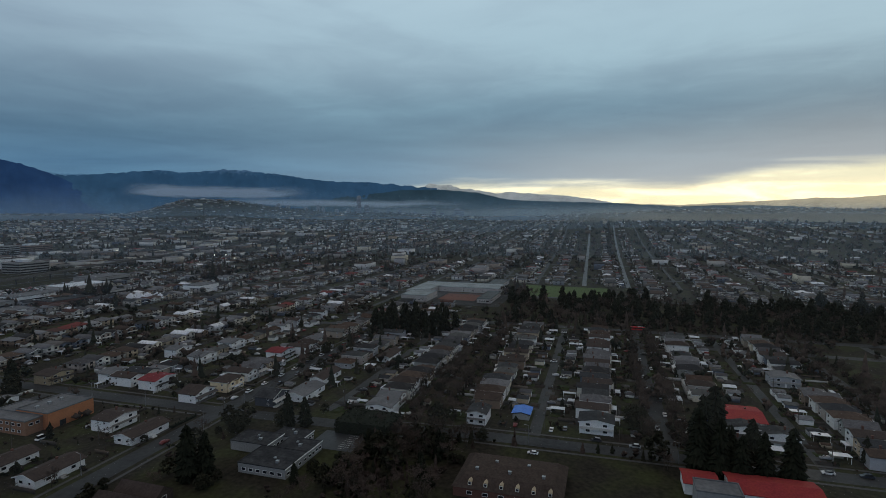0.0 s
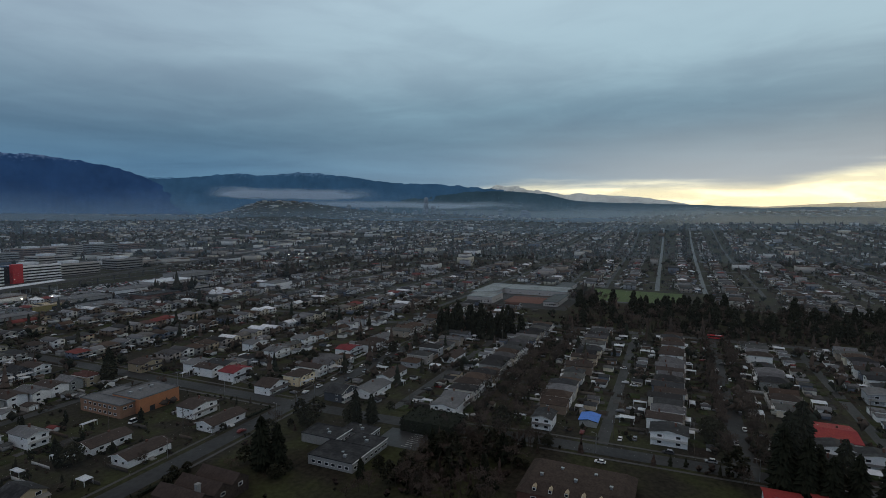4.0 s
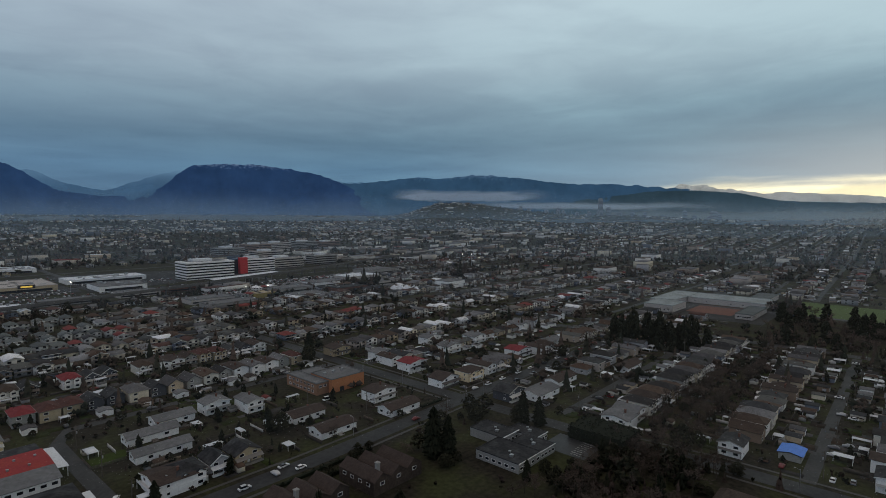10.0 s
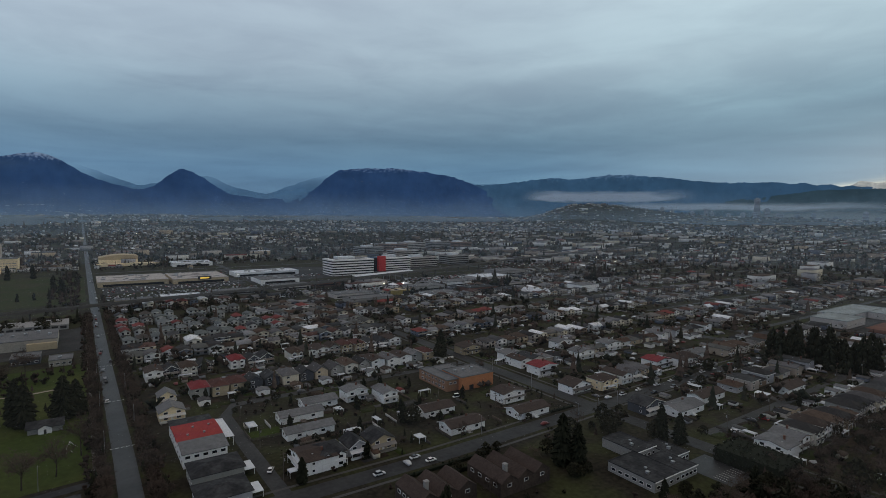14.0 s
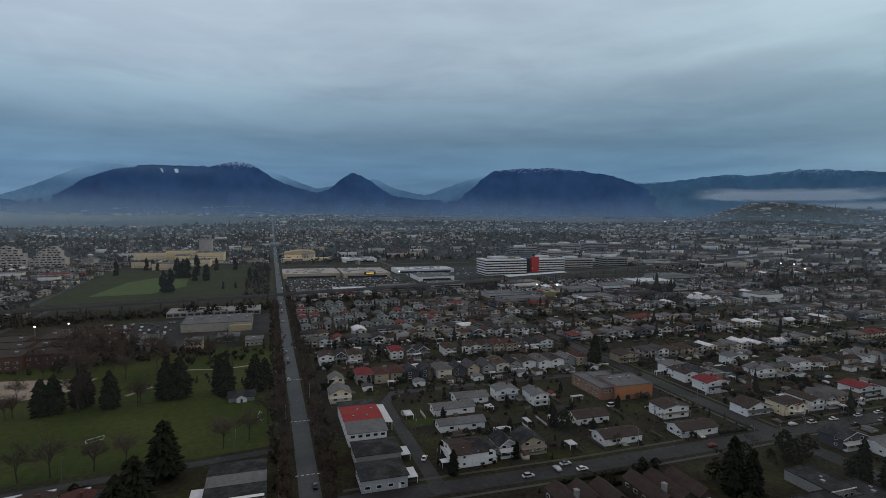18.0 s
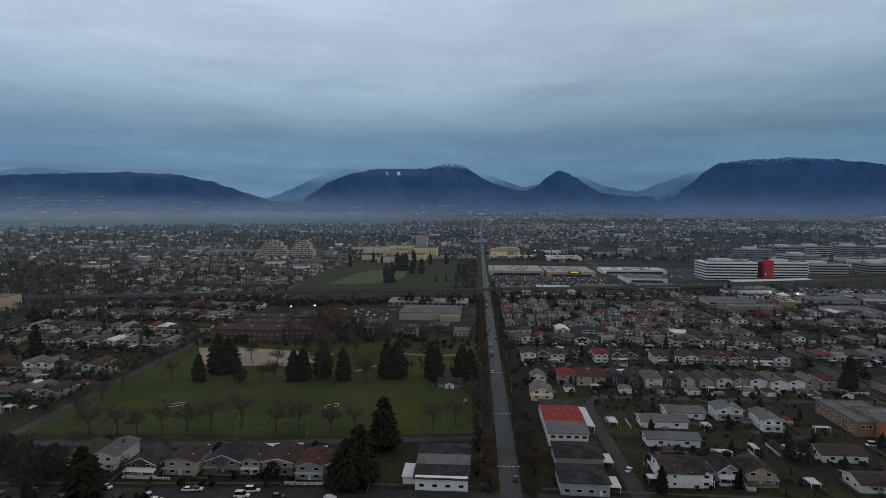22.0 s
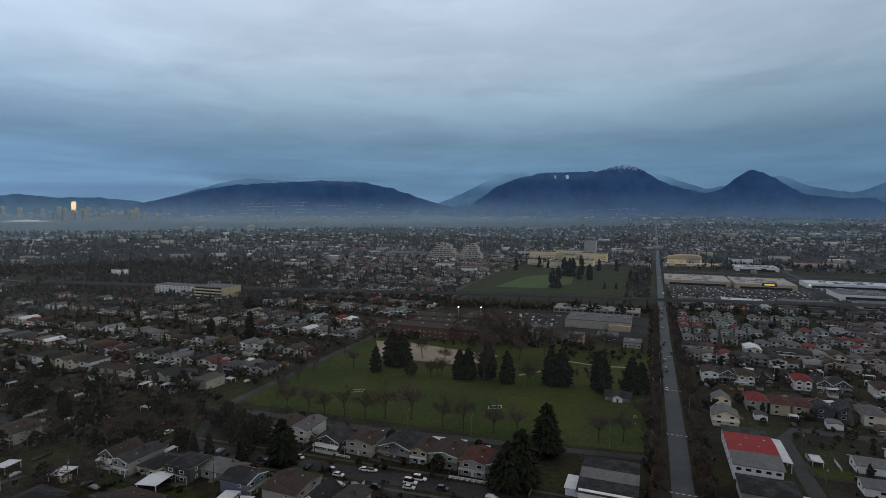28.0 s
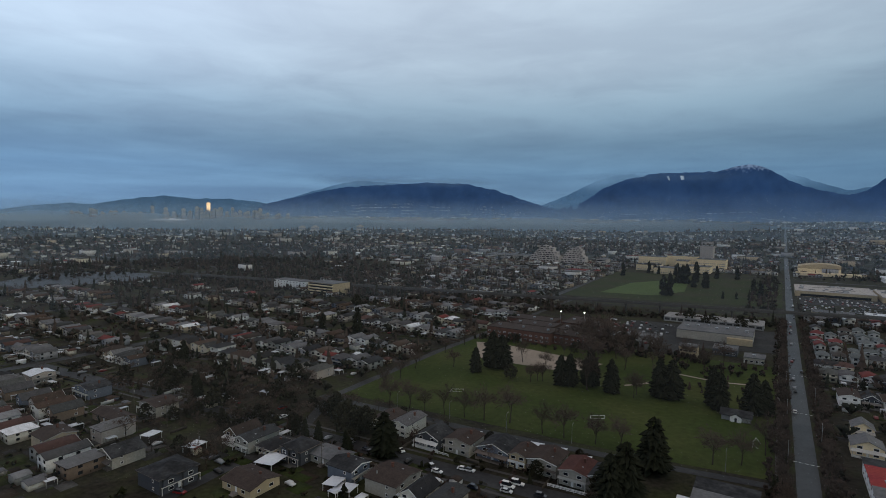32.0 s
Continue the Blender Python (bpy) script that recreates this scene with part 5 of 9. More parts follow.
# orange brick workshop
e = thing("brick_building", "orange brick building with flat grey roofs", "building")
block(e, "main_wall", 178, 243, 0, 201, 263, 7.6, M["orange_brick"])
flat_roof(e, 178, 243, 201, 263, 7.6, M["grey_roof"])
block(e, "wing_wall", 170, 246, 0, 177.95, 276, 6.4, M["red_wing"], "dusky brick wing wall")
flat_roof(e, 170, 246, 177.9, 276, 6.4, M["grey_roof"])
block(e, "rear_wall", 178, 263.05, 0, 192, 276, 6.0, M["orange_brick"])
flat_roof(e, 178, 263.3, 192, 276, 6.0, M["grey_roof"])
for z in (1.2, 4.2):
    windows_along(e, 170, 248, 170, 274, z, 7, -90)
windows_along(e, 171, 246, 177, 246, 4.0, 2, 0)
door_part(e, 185, 243, 0.05, 0, M["dark_roof"], 3.0, 2.6, "dark loading door")
for k in range(3):
    roof_box(e, 182 + k * 6, 255, 7.7)
taken(166, 238, 205, 280)
# dark hall with a courtyard roof
e = thing("community_hall", "low hall with black flat roofs and white edges", "building")
for (x0, y0, x1, y1, z) in ((170, 113, 186, 134, 3.8), (186.05, 113, 197, 128, 3.6), (186.05, 132, 198, 150, 3.9), (197.05, 122, 206, 137, 3.4)):
    block(e, "wall", x0, y0, 0, x1, y1, z, M["concrete"])
    flat_roof(e, x0, y0, x1, y1, z, M["dark_roof"], "", 0.3)
    bm = bmesh.new()
    box(bm, x0 - 0.3, y0 - 0.32, z - 0.1, x1 + 0.3, y0 - 0.21, z + 0.32)
    part("fascia", bm, M["trim"], e, "white roof edge")
    windows_along(e, x0, y0, x1, y0, 1.0, 4, 0)
    roof_box(e, x0 + 4, y0 + 6, z + 0.1, 1.2, 1.2, 0.8)
    roof_box(e, x0 + 7, y0 + 9, z + 0.1, 0.8, 0.8, 0.4)
windows_along(e, 170, 114, 170, 133, 1.0, 6, -90)
door_part(e, 176, 113, 0.05, 0, M["trim"], 1.8)
sheet("hall_yard", rect(198, 100, 216, 121), 0.08, M["asphalt"], "wet parking yard of the hall", "car park")
for k in range(8):
    sheet("bay_line", rect(200 + k * 1.9, 103, 200.14 + k * 1.9, 108), 0.095, M["paint"], "white parking bay line", "road marking", 0.01)
taken(166, 98, 218, 158)
# brown roofs just below the avenue
for (x0, y0, x1, y1) in ((90, 146, 114, 162), (121, 141, 145, 161)):
    e = thing("townhouse", "townhouse row with steep brown shingle roofs", "building", "townhouses")
    n = 3
    for k in range(n):
        a, b = x0 + (x1 - x0) * k / n, x0 + (x1 - x0) * (k + 1) / n
        part("wall", gable_walls(bmesh.new(), a + 0.02, y0, b - 0.02, y1 - k * 1.2, 5, 2.6), M["old_brown"], e)
        part("roof", gable_roof(bmesh.new(), a + 0.3, y0, b - 0.3, y1 - k * 1.2, 5.05, 2.5, 0.25), M["brown_roof"], e)
        put_window(e, (a + b) / 2, y0, 3.2, 0)
        put_window(e, (a + b) / 2, y1 - k * 1.2, 3.2, 180)
        put_window(e, (a + b) / 2, y1 - k * 1.2, 0.8, 180)
    windows_along(e, x0, y0 + 1, x0, y1 - 1, 3.0, 4, -90)
    bm = bmesh.new()
    box(bm, x0 + 5, y0 + 4, 5, x0 + 6.4, y0 + 5.4, 9.2)
    box(bm, x0 + 4.85, y0 + 3.85, 9.2, x0 + 6.55, y0 + 5.55, 9.5)
    part("chimney", bm, M["concrete"], e, "grey chimney stack")
    taken(x0, y0, x1, y1)
# brown block with dormers
e = thing("apartment_block", "brown apartment block with a mansard roof and small dormers", "building")
block(e, "wall", 178, 12, 0, 204, 50, 3.6, M["brown_brick"])
bm = bmesh.new()
o = [(177.5, 11.5), (204.5, 11.5), (204.5, 50.5), (177.5, 50.5)]
i = [(182, 15), (200, 15), (200, 47), (182, 47)]
A, B, C = [bm.verts.new((*p, 3.5)) for p in o], [bm.verts.new((*p, 6.4)) for p in i], [bm.verts.new((191, 22, 7.2)), bm.verts.new((191, 40, 7.2))]
for k in range(4):
    bm.faces.new((A[k], A[(k + 1) % 4], B[(k + 1) % 4], B[k]))
bm.faces.new((B[0], B[1], C[0])); bm.faces.new((B[2], B[3], C[1])); bm.faces.new((B[1], B[2], C[1], C[0])); bm.faces.new((B[3], B[0], C[0], C[1]))
bm.faces.new(A[::-1])
part("roof", bm, M["old_brown"], e)
for k in range(6):
    y = 16 + k * 5.6
    d = part("dormer", gable_walls(bmesh.new(), -1.6, -0.7, 1.2, 0.7, 1.2, 0.5, "x"), M["tan"], e, "small pale dormer")
    d.matrix_basis = pose(180.2, y, 4.3)
    w = part("window", WIN_S, None, d)
    w.matrix_basis = pose(-1.6, 0, 0.1, 0, 0, -90)
    put_window(e, 178, y, 1.2, -90)
for k in range(5):
    roof_box(e, 186 + (k % 2) * 7, 19 + k * 6, 6.3, 1.0, 1.0, 1.2)
taken(176, 10, 206, 52)
# red roofed hall south of the crossing
e = thing("red_hall", "low building with a bright red metal roof", "building")
block(e, "wall", 200, -72, 0, 215, -44, 4.6, M["white"])
part("roof", gable_roof(bmesh.new(), 200, -72, 215, -44, 4.6, 1.4, 0.7), M["red_roof"], e)
windows_along(e, 215, -70, 215, -46, 1.2, 6, 90)
block(e, "rear_wall", 203, -40, 0, 214, -29, 4.2, M["white"])
part("rear_roof", gable_roof(bmesh.new(), 203, -40, 214, -29, 4.2, 1.2, 0.6), M["red_roof"], e)
block(e, "tower_wall", 190, -45, 0, 199, -31, 8, M["concrete"], "pale concrete stair tower")
flat_roof(e, 190, -45, 199, -31, 8, M["grey_roof"])
taken(190, -74, 216, -28)
# blue tarpaulin on a garage
e = thing("garage", "garage roof covered with a bright blue tarpaulin", "garage", "lane garages")
part("wall", gable_walls(bmesh.new(), 255, 33.5, 266, 41.5, 2.6, 0.8, "x"), M["wall"], e)
part("roof", gable_roof(bmesh.new(), 255, 33.5, 266, 41.5, 2.6, 0.8, 0.4, "x"), M["dark_roof"], e)
part("tarpaulin", gable_roof(bmesh.new(), 255.5, 33.3, 265.8, 41.7, 2.85, 0.8, 0.5, "x", 0.06), M["blue_tarp"], e, "bright blue tarpaulin")
TAKEN.append((260, 7, 37, 5))
# lone house beside the park
e = thing("house", "lone house with a stepped grey and black roof beside the park", "house", "suburban houses")
block(e, "wall", -22, 186, 0, -3, 212, 4.8, M["white"])
for y0, y1, z, mm in ((204, 213, 5.6, "dark_roof"), (196, 203.9, 5.2, "grey_roof"), (185, 195.9, 4.9, "dark_roof")):
    bm = bmesh.new()
    prism(bm, [(y0, z - 0.4), (y1, z), (y1, z + 0.2), (y0, z - 0.2)], "x", -22.8, -2.2)
    part("roof", bm, M[mm], e)
windows_along(e, -22, 186, -3, 186, 1.2, 4, 0)
windows_along(e, -3, 188, -3, 210, 1.4, 5, 90)
block(e, "annex", -27, 190, 0, -22.6, 200, 2.8, M["white"], "low white annex")
block(e, "annex_roof", -27.4, 189.6, 2.8, -22.6, 200.4, 3.0, M["white_roof"])
door_part(e, -12, 186, 0.1)
TAKEN.append((-13, 12, 199, 15))
# park hut
e = thing("park_hut", "small pale park hut with a dark gabled roof", "hut")
part("wall", gable_walls(bmesh.new(), -22, 299, -9, 308, 2.8, 1.8, "x"), M["concrete"], e)
part("roof", gable_roof(bmesh.new(), -22, 299, -9, 308, 2.8, 1.8, 0.8, "x"), M["dark_roof"], e)
part("porch_gable", gable_walls(bmesh.new(), -18, 297.4, -13, 299, 2.6, 1.4), M["trim"], e, "white gable over the porch")
part("porch_roof", gable_roof(bmesh.new(), -18, 297.2, -13, 302, 2.62, 1.4, 0.3), M["dark_roof"], e)
door_part(e, -15.5, 297.4, 0.05, 0, M["dark_roof"])
# brown brick centre north of the park
e = thing("cultural_centre", "long brown brick centre with stepped dark roofs", "building")
for (x0, y0, x1, y1, z) in ((-205, 396, -150, 420, 9), (-149.9, 402, -118, 424, 8), (-200, 425, -160, 452, 7), (-158, 430, -120, 455, 6.5), (-215, 456, -170, 480, 6), (-165, 462, -130, 500, 6)):
    block(e, "wall", x0, y0, 0, x1, y1, z, M["brown_brick"])
    flat_roof(e, x0, y0, x1, y1, z, M["brown_roof"])
    for zz in ((1.6, 5.0) if z > 7.5 else (1.6,)):
        windows_along(e, x0, y0, x1, y0, zz, max(4, int((x1 - x0) / 4.5)), 0)
    for k in range(3):
        roof_box(e, x0 + 6 + k * (x1 - x0 - 12) / 2, (y0 + y1) / 2, z + 0.1, 2, 1.6, 1)
door_part(e, -175, 396, 0.05, 0, M["trim"], 2.4, 2.4)
# white store and small buildings beside its car park
e = thing("store", "long white store with a grey flat roof", "building")
block(e, "wall", -72, 487, 0, -16, 528, 7, M["dull_white"])
flat_roof(e, -72, 487, -16, 528, 7, M["grey_roof"])
for k in range(7):
    roof_box(e, -66 + k * 7.5, 505 + (k % 3) * 6, 7.1, 2.2, 2.2, 1.4)
windows_along(e, -30, 487, -17, 487, 1.0, 4, 0)
block(e, "entrance", -34, 483, 0, -16, 486.9, 5, M["tan"], "tan entrance porch")
block(e, "parking_deck", -95, 560, 0, -10, 590, 4.5, M["concrete"], "long concrete parking deck")
# black panels on the solid wall stand in for shaded openings
for k in range(14):
    block(e, "deck_opening", -94 + k * 6, 559.9, 1.2, -89.5 + k * 6, 560.2, 3.4, M["dark_roof"])
for (x0, y0, x1, y1, z, mm, lab) in ((-60, 418, -48, 430, 8, "tan", "square cream two-storey block"), (-40, 440, -24, 458, 4.5, "dark_wall", "low dark building with a flat roof"), (-19, 426, -6, 442, 4, "dull_white", "low pale building with a grey roof"), (-105, 452, -82, 470, 4, "concrete", "low concrete building beside the car park")):
    e = thing("outbuilding", lab, "building")
    block(e, "wall", x0, y0, 0, x1, y1, z, M[mm])
    flat_roof(e, x0, y0, x1, y1, z, M["grey_roof"])
    windows_along(e, x0, y0, x1, y0, 1.2, 4, 0)
    if z > 7:
        windows_along(e, x0, y0, x1, y0, 4.6, 4, 0)
    roof_box(e, x0 + 6, y0 + 6, z + 0.1, 2, 2, 1.2)
# elevated railway
e = thing("guideway", "long concrete elevated railway on round piers", "railway")
pts = [(-760, 470), (-480, 524), (-190, 586), (0, 622), (240, 676), (450, 742), (700, 830), (1000, 900), (1600, 1010)]
bm, bl = bmesh.new(), bmesh.new()
strip(bm, pts, 6.4, 8.2)
for f in bmesh.ops.extrude_face_region(bm, geom=bm.faces[:])["geom"]:
    if isinstance(f, bmesh.types.BMVert):
        f.co.z += 1.6
bmesh.ops.recalc_face_normals(bm, faces=bm.faces[:])
part("deck", bm, M["rail_concrete"], e)
for s, nm in ((-1, "parapet"), (1, "parapet")):
    bm = bmesh.new()
    strip(bm, [(x - s * 0.7, y + s * 2.95) for x, y in pts], 0.5, 9.83)
    for f in bmesh.ops.extrude_face_region(bm, geom=bm.faces[:])["geom"]:
        if isinstance(f, bmesh.types.BMVert):
            f.co.z += 0.9
    bmesh.ops.recalc_face_normals(bm, faces=bm.faces[:])
    part(nm, bm, M["parapet"], e)
pier = bmesh.new()
limb_pts = [(math.cos(k * math.pi / 4) * 0.95, math.sin(k * math.pi / 4) * 0.95) for k in range(8)]
prism(pier, limb_pts, "z", 0, 7.2)
prism(pier, [(-3.2, 7.2), (3.2, 7.2), (3.6, 8.2), (-3.6, 8.2)], "x", -0.9, 0.9)
pier_me = bpy.data.meshes.new("pier")
pier.to_mesh(pier_me); pier.free()
pier_me.materials.append(M["rail_concrete"])
for (xa, ya), (xb, yb) in zip(pts, pts[1:]):
    L = math.hypot(xb - xa, yb - ya)
    for k in range(int(L / 34)):
        s = (k + 0.5) * 34 / L
        x, y = xa + (xb - xa) * s, ya + (yb - ya) * s
        if abs(x - SL) < 9:
            continue
        p = part("pier", pier_me, None, e)
        p.matrix_basis = pose(x, y, float(height(x, y)), 0, 0, math.degrees(math.atan2(yb - ya, xb - xa)))
# school
e = thing("school", "large cream concrete school with a square tower", "building")
for (x0, y0, x1, y1, z, mm) in ((-238, 1085, -196, 1125, 11, "cream"), (-195.9, 1035, -150, 1075, 11, "cream"), (-149.9, 1090, -108, 1130, 12, "cream"), (-250, 1160, -196, 1190, 22, "cream"), (-195.9, 1172, -140, 1200, 25, "cream"), (-139.9, 1150, -88, 1190, 22, "cream"), (-138, 1191, -114, 1215, 46, "pale_concrete"), (-176, 1140, -152, 1171, 17, "cream")):
    block(e, "wall", x0, y0, 0, x1, y1, z, M[mm])
    flat_roof(e, x0, y0, x1, y1, z, M["dark_roof"] if x0 == -238 else M["grey_roof"])
    ns = int(z // 4)
    for k in range(ns):
        if k == ns - 1 and z < 30:
            continue
        block(e, "window_band", x0 + 2, y0 - 0.06, 1.8 + 4 * k, x1 - 2, y0 + 0.02, 2.9 + 4 * k, M["tower_window"], "long strip of dim windows")
    for q in range(int((x1 - x0 - 4) / 4)):
        block(e, "pier", x0 + 3 + q * 4, y0 - 0.5, 0.4, x0 + 4.4 + q * 4, y0 - 0.07, z - 0.6, M[mm])
    for q in range(3):
        roof_box(e, x0 + (x1 - x0) * (0.2 + 0.3 * q), (y0 + y1) / 2, z + 0.1, 4, 3, 1.8)
# theatre and low stores up the main road
e = thing("theatre", "cream theatre with a curved white roof", "building")
block(e, "wall", 28, 1185, 0, 92, 1230, 12, M["cream"])
bm = bmesh.new()
prism(bm, [(28 + 64 * k / 10, 12 + 9 * math.sin(math.pi * (0.15 + 0.6 * k / 10))) for k in range(11)] + [(92, 12), (28, 12)], "y", 1186, 1229)
part("roof", bm, M["tan"], e)
block(e, "foyer", 24, 1165, 0, 120, 1184.9, 6, M["cream"])
for (x0, y0, x1, y1, z, wl, rf, lab) in ((18, 850, 104, 935, 7, "tan", "pale_concrete", "wide grey-roofed store with roof lights"), (108, 838, 182, 925, 7, "tan", "pale_concrete", "wide tan-roofed store with a yellow sign"),
                                     (143, 1110, 212, 1165, 7, "white", "white_roof", "low white store with a white flat roof"), (203, 885, 305, 930, 6, "white", "white_roof", "long white car showroom"), (212, 775, 268, 830, 6.5, "white", "grey_roof", "white car showroom with dark glazing")):
    e = thing("store", lab, "building", "stores")
    block(e, "wall", x0, y0, 0, x1, y1, z, M[wl])
    flat_roof(e, x0, y0, x1, y1, z, M[rf])
    block(e, "shopfront", x0 + 6, y0 - 0.08, 0.4, x1 - 6, y0 + 0.02, 3.6, M["glass"], "dark glazed shopfront")
    rg = random.Random(int(x0 + y0))
    for k in range(12):
        roof_box(e, rg.uniform(x0 + 6, x1 - 6), rg.uniform(y0 + 6, y1 - 6), z + 0.1, rg.uniform(1.5, 7), rg.uniform(1.5, 4), rg.uniform(0.6, 2.2))
    bm = bmesh.new()
    for k in range(7):
        u, v = rg.uniform(x0 + 12, x1 - 26), rg.uniform(y0 + 8, y1 - 16)
        box(bm, u, v, z + 0.11, u + rg.uniform(6, 18), v + rg.uniform(3, 10), z + 0.2)
    part("roof_patch", bm, M["parapet"], e, "darker patches of roofing felt")
    if "yellow" in lab:
        block(e, "sign_board", 140, 837.2, 5, 158, 837.9, 9.5, M["dark_roof"], "dark curved sign board")
        s = block(e, "sign", 143, 837.0, 6.2, 155, 837.15, 8.2, M["sign_glow"], "lit yellow sign bar")
# banded offices
def banded(x0, y0, x1, y1, n, label, skew=0.0, wall=None):
    wall = wall or M["white"]
    e = thing("office_building", label, "office", "offices")
    H = n * 4.2
    block(e, "glazing", x0 + 0.6, y0 + 0.6, 0, x1 - 0.6, y1 - 0.6, H, M["dark_glass"], "dark glazing")
    for k in range(n + 1):
        part("band", box(bmesh.new(), x0 - 0.4 * k * skew, y0 - 0.4 * k * skew, k * 4.2 - (0 if k == 0 else 1.0), x1, y1, k * 4.2 + 1.1), wall, e, "white concrete band")
    flat_roof(e, x0 + 8, y0 + 8, x1 - 8, y1 - 8, H + 1.2, M["grey_roof"])
    block(e, "plant_room", x0 + 14, y0 + 12, H + 1.4, x0 + (x1 - x0) * 0.6, y1 - 12, H + 5, M["white_roof"])
    return e


banded(339, 820, 413, 862, 6, "white banded office building with dark window strips", 0.3)
e = thing("entrance_tower", "tall bright red entrance panel between the offices", "office")
block(e, "panel", 439, 850, 0, 452, 858, 27, M["red_panel"])
block(e, "glazing", 422, 858.1, 0, 451, 880, 24, M["glass"])
banded(452.1, 868, 514, 905, 5, "white and grey banded office block with long windows")
banded(524, 892, 590, 930, 4, "grey banded office block", 0, M["pale_concrete"])
banded(625, 900, 675, 940, 4, "dark grey office block with pale bands", 0, M["concrete"])
for k, (x, y, n) in enumerate(((560, 1180, 5), (640, 1200, 6), (720, 1240, 6), (810, 1250, 6), (900, 1270, 5), (600, 1080, 4))):
    banded(x, y, x + 62, y + 45, n, "distant banded office block of the business park", 0, (M["concrete"], M["brown_band"], M["pale_concrete"])[k % 3])
e = thing("station", "white canopy of an elevated railway station", "station")
bm = bmesh.new()
prism(bm, [(0, 9.6), (9, 10.6), (9, 11.0), (0, 10.1)], "x", 0, 120)
o = part("canopy", bm, M["white_roof"], e)
o.matrix_basis = pose(325, 702, 2, 0, 0, 16)
for k in range(9):
    bm = bmesh.new()
    box(bm, 6 + 13 * k, 3.8, 0, 6.8 + 13 * k, 4.6, 10.2)
    p = part("column", bm, M["concrete"], e)
    p.matrix_basis = pose(325, 702, 0, 0, 0, 16)
e = thing("workshop", "yellow painted workshop with a flat roof", "building")
block(e, "wall", 318, 584, 0, 346, 604, 6, M["yellow_wall"])
flat_roof(e, 318, 584, 346, 604, 6, M["tan"])
block(e, "shutter", 335, 583.9, 0.1, 342, 584.05, 4.4, M["dark_roof"])
# stepped white flats
for (x0, x1, y, seed) in ((-474, -412, 1110, 5), (-404, -354, 1114, 6)):
    e = thing("stepped_flats", "pale stepped block of flats with many terraces", "building", "stepped flats")
    rg = random.Random(seed)
    c, W = (x0 + x1) / 2, (x1 - x0) / 2
    for k in range(9):
        w = W * (1 - (k / 9.3) ** 2.0)
        q = -w + rg.uniform(-2, 2)
        while q < w:
            b = rg.uniform(5.5, 9.0)
            yy, zz = y + k * 3.0 + rg.uniform(-2.5, 2.5), k * 4.1
            block(e, "terrace", c + q, yy, max(0, zz - 4), c + q + b - 0.2, yy + 26 - k * 1.5, zz + 4.1 + rg.uniform(-0.8, 1.2), M["pale_concrete"])
            block(e, "window", c + q + 1.2, yy - 0.06, zz + 1.0, c + q + b - 1.6, yy + 0.02, zz + 2.9, M["glass"])
            q += b
for k in range(5):
    e = thing("low_flats", "pale low block of flats among trees", "building", "low flats")
    x = -590 + k * 24 if k < 4 else -330
    block(e, "wall", x, 1135, 0, x + 20, 1165, 13, M["pale_concrete"])
    part("roof", hip_roof(bmesh.new(), x, 1135, x + 20, 1165, 13, 3), M["grey_roof"], e)
    for z in (1.5, 5.5, 9.5):
        block(e, "window_band", x + 1, 1134.93, z, x + 19, 1135.02, z + 1.6, M["glass"])
# flats to the west
e = thing("apartment_block", "yellow lit apartment block with balconies", "building")
block(e, "wall", -505, 482, 0, -462, 512, 15, M["tan"])
flat_roof(e, -505, 482, -462, 512, 15, M["grey_roof"])
for z in (1, 4.6, 8.2, 11.8):
    block(e, "balcony", -504, 480.6, z, -463, 481.9, z + 1.1, M["cream"])
    block(e, "window_band", -503, 481.92, z + 1.15, -464, 482.03, z + 2.8, M["glass"])
e = thing("apartment_block", "long white apartment block with dark windows", "building")
block(e, "wall", -590, 500, 0, -530, 520, 11, M["white"])
flat_roof(e, -590, 500, -530, 520, 11, M["grey_roof"])
for z in (1.5, 5, 8.5):
    windows_along(e, -590, 500, -530, 500, z, 10, 0)
# white marquee roofs
e = thing("marquee", "white folded tent roofs of a garden centre", "tent")
for k in range(7):
    bm = bmesh.new()
    f = [bm.verts.new(q) for q in ((-5.2, -5.2, 3.2), (5.2, -5.2, 3.2), (5.2, 5.2, 3.2), (-5.2, 5.2, 3.2))]
    top = bm.verts.new((0, 0, 8.6))
    for q in range(4):
        bm.faces.new((f[q], f[(q + 1) % 4], top))
    bm.faces.new(f[::-1])
    o = part("tent_roof", bm, M["white_roof"], e)
    o.matrix_basis = pose(478 + 9.5 * (k % 2) + 3.2 * (k // 2), 516 - 10.6 * (k // 2), 0, 0, 0, 20)
block(e, "wall", 475, 484, 0, 500, 518, 2.95, M["white"])
e = thing("store", "plain white box building beside dark trees", "building", "stores")
block(e, "wall", 546, 480, 0, 580, 506, 9, M["white"])
flat_roof(e, 546, 480, 580, 506, 9, M["grey_roof"])
block(e, "shopfront", 545.92, 484, 1, 546.02, 500, 3.5, M["glass"])
# eastern school
e = thing("school", "low white and green school with flat roofs round a yard", "building")
for (x0, y0, x1, y1, z, rf) in ((570, 192, 612, 222, 7, "mint_roof"), (612.1, 205, 700, 232, 6, "mint_roof"), (655, 125, 700, 204, 6, "mint_roof"), (700.1, 130, 757, 150, 5.5, "slate_roof"), (580, 120, 640, 136, 5, "slate_roof")):
    block(e, "wall", x0, y0, 0, x1, y1, z, M["pale_concrete"])
    flat_roof(e, x0, y0, x1, y1, z, M[rf])
    windows_along(e, x0, y1 - 2, x0, y0 + 2, 1.8, 6, -90)
    windows_along(e, x0, y0, x1, y0, 1.8, 6, 0)
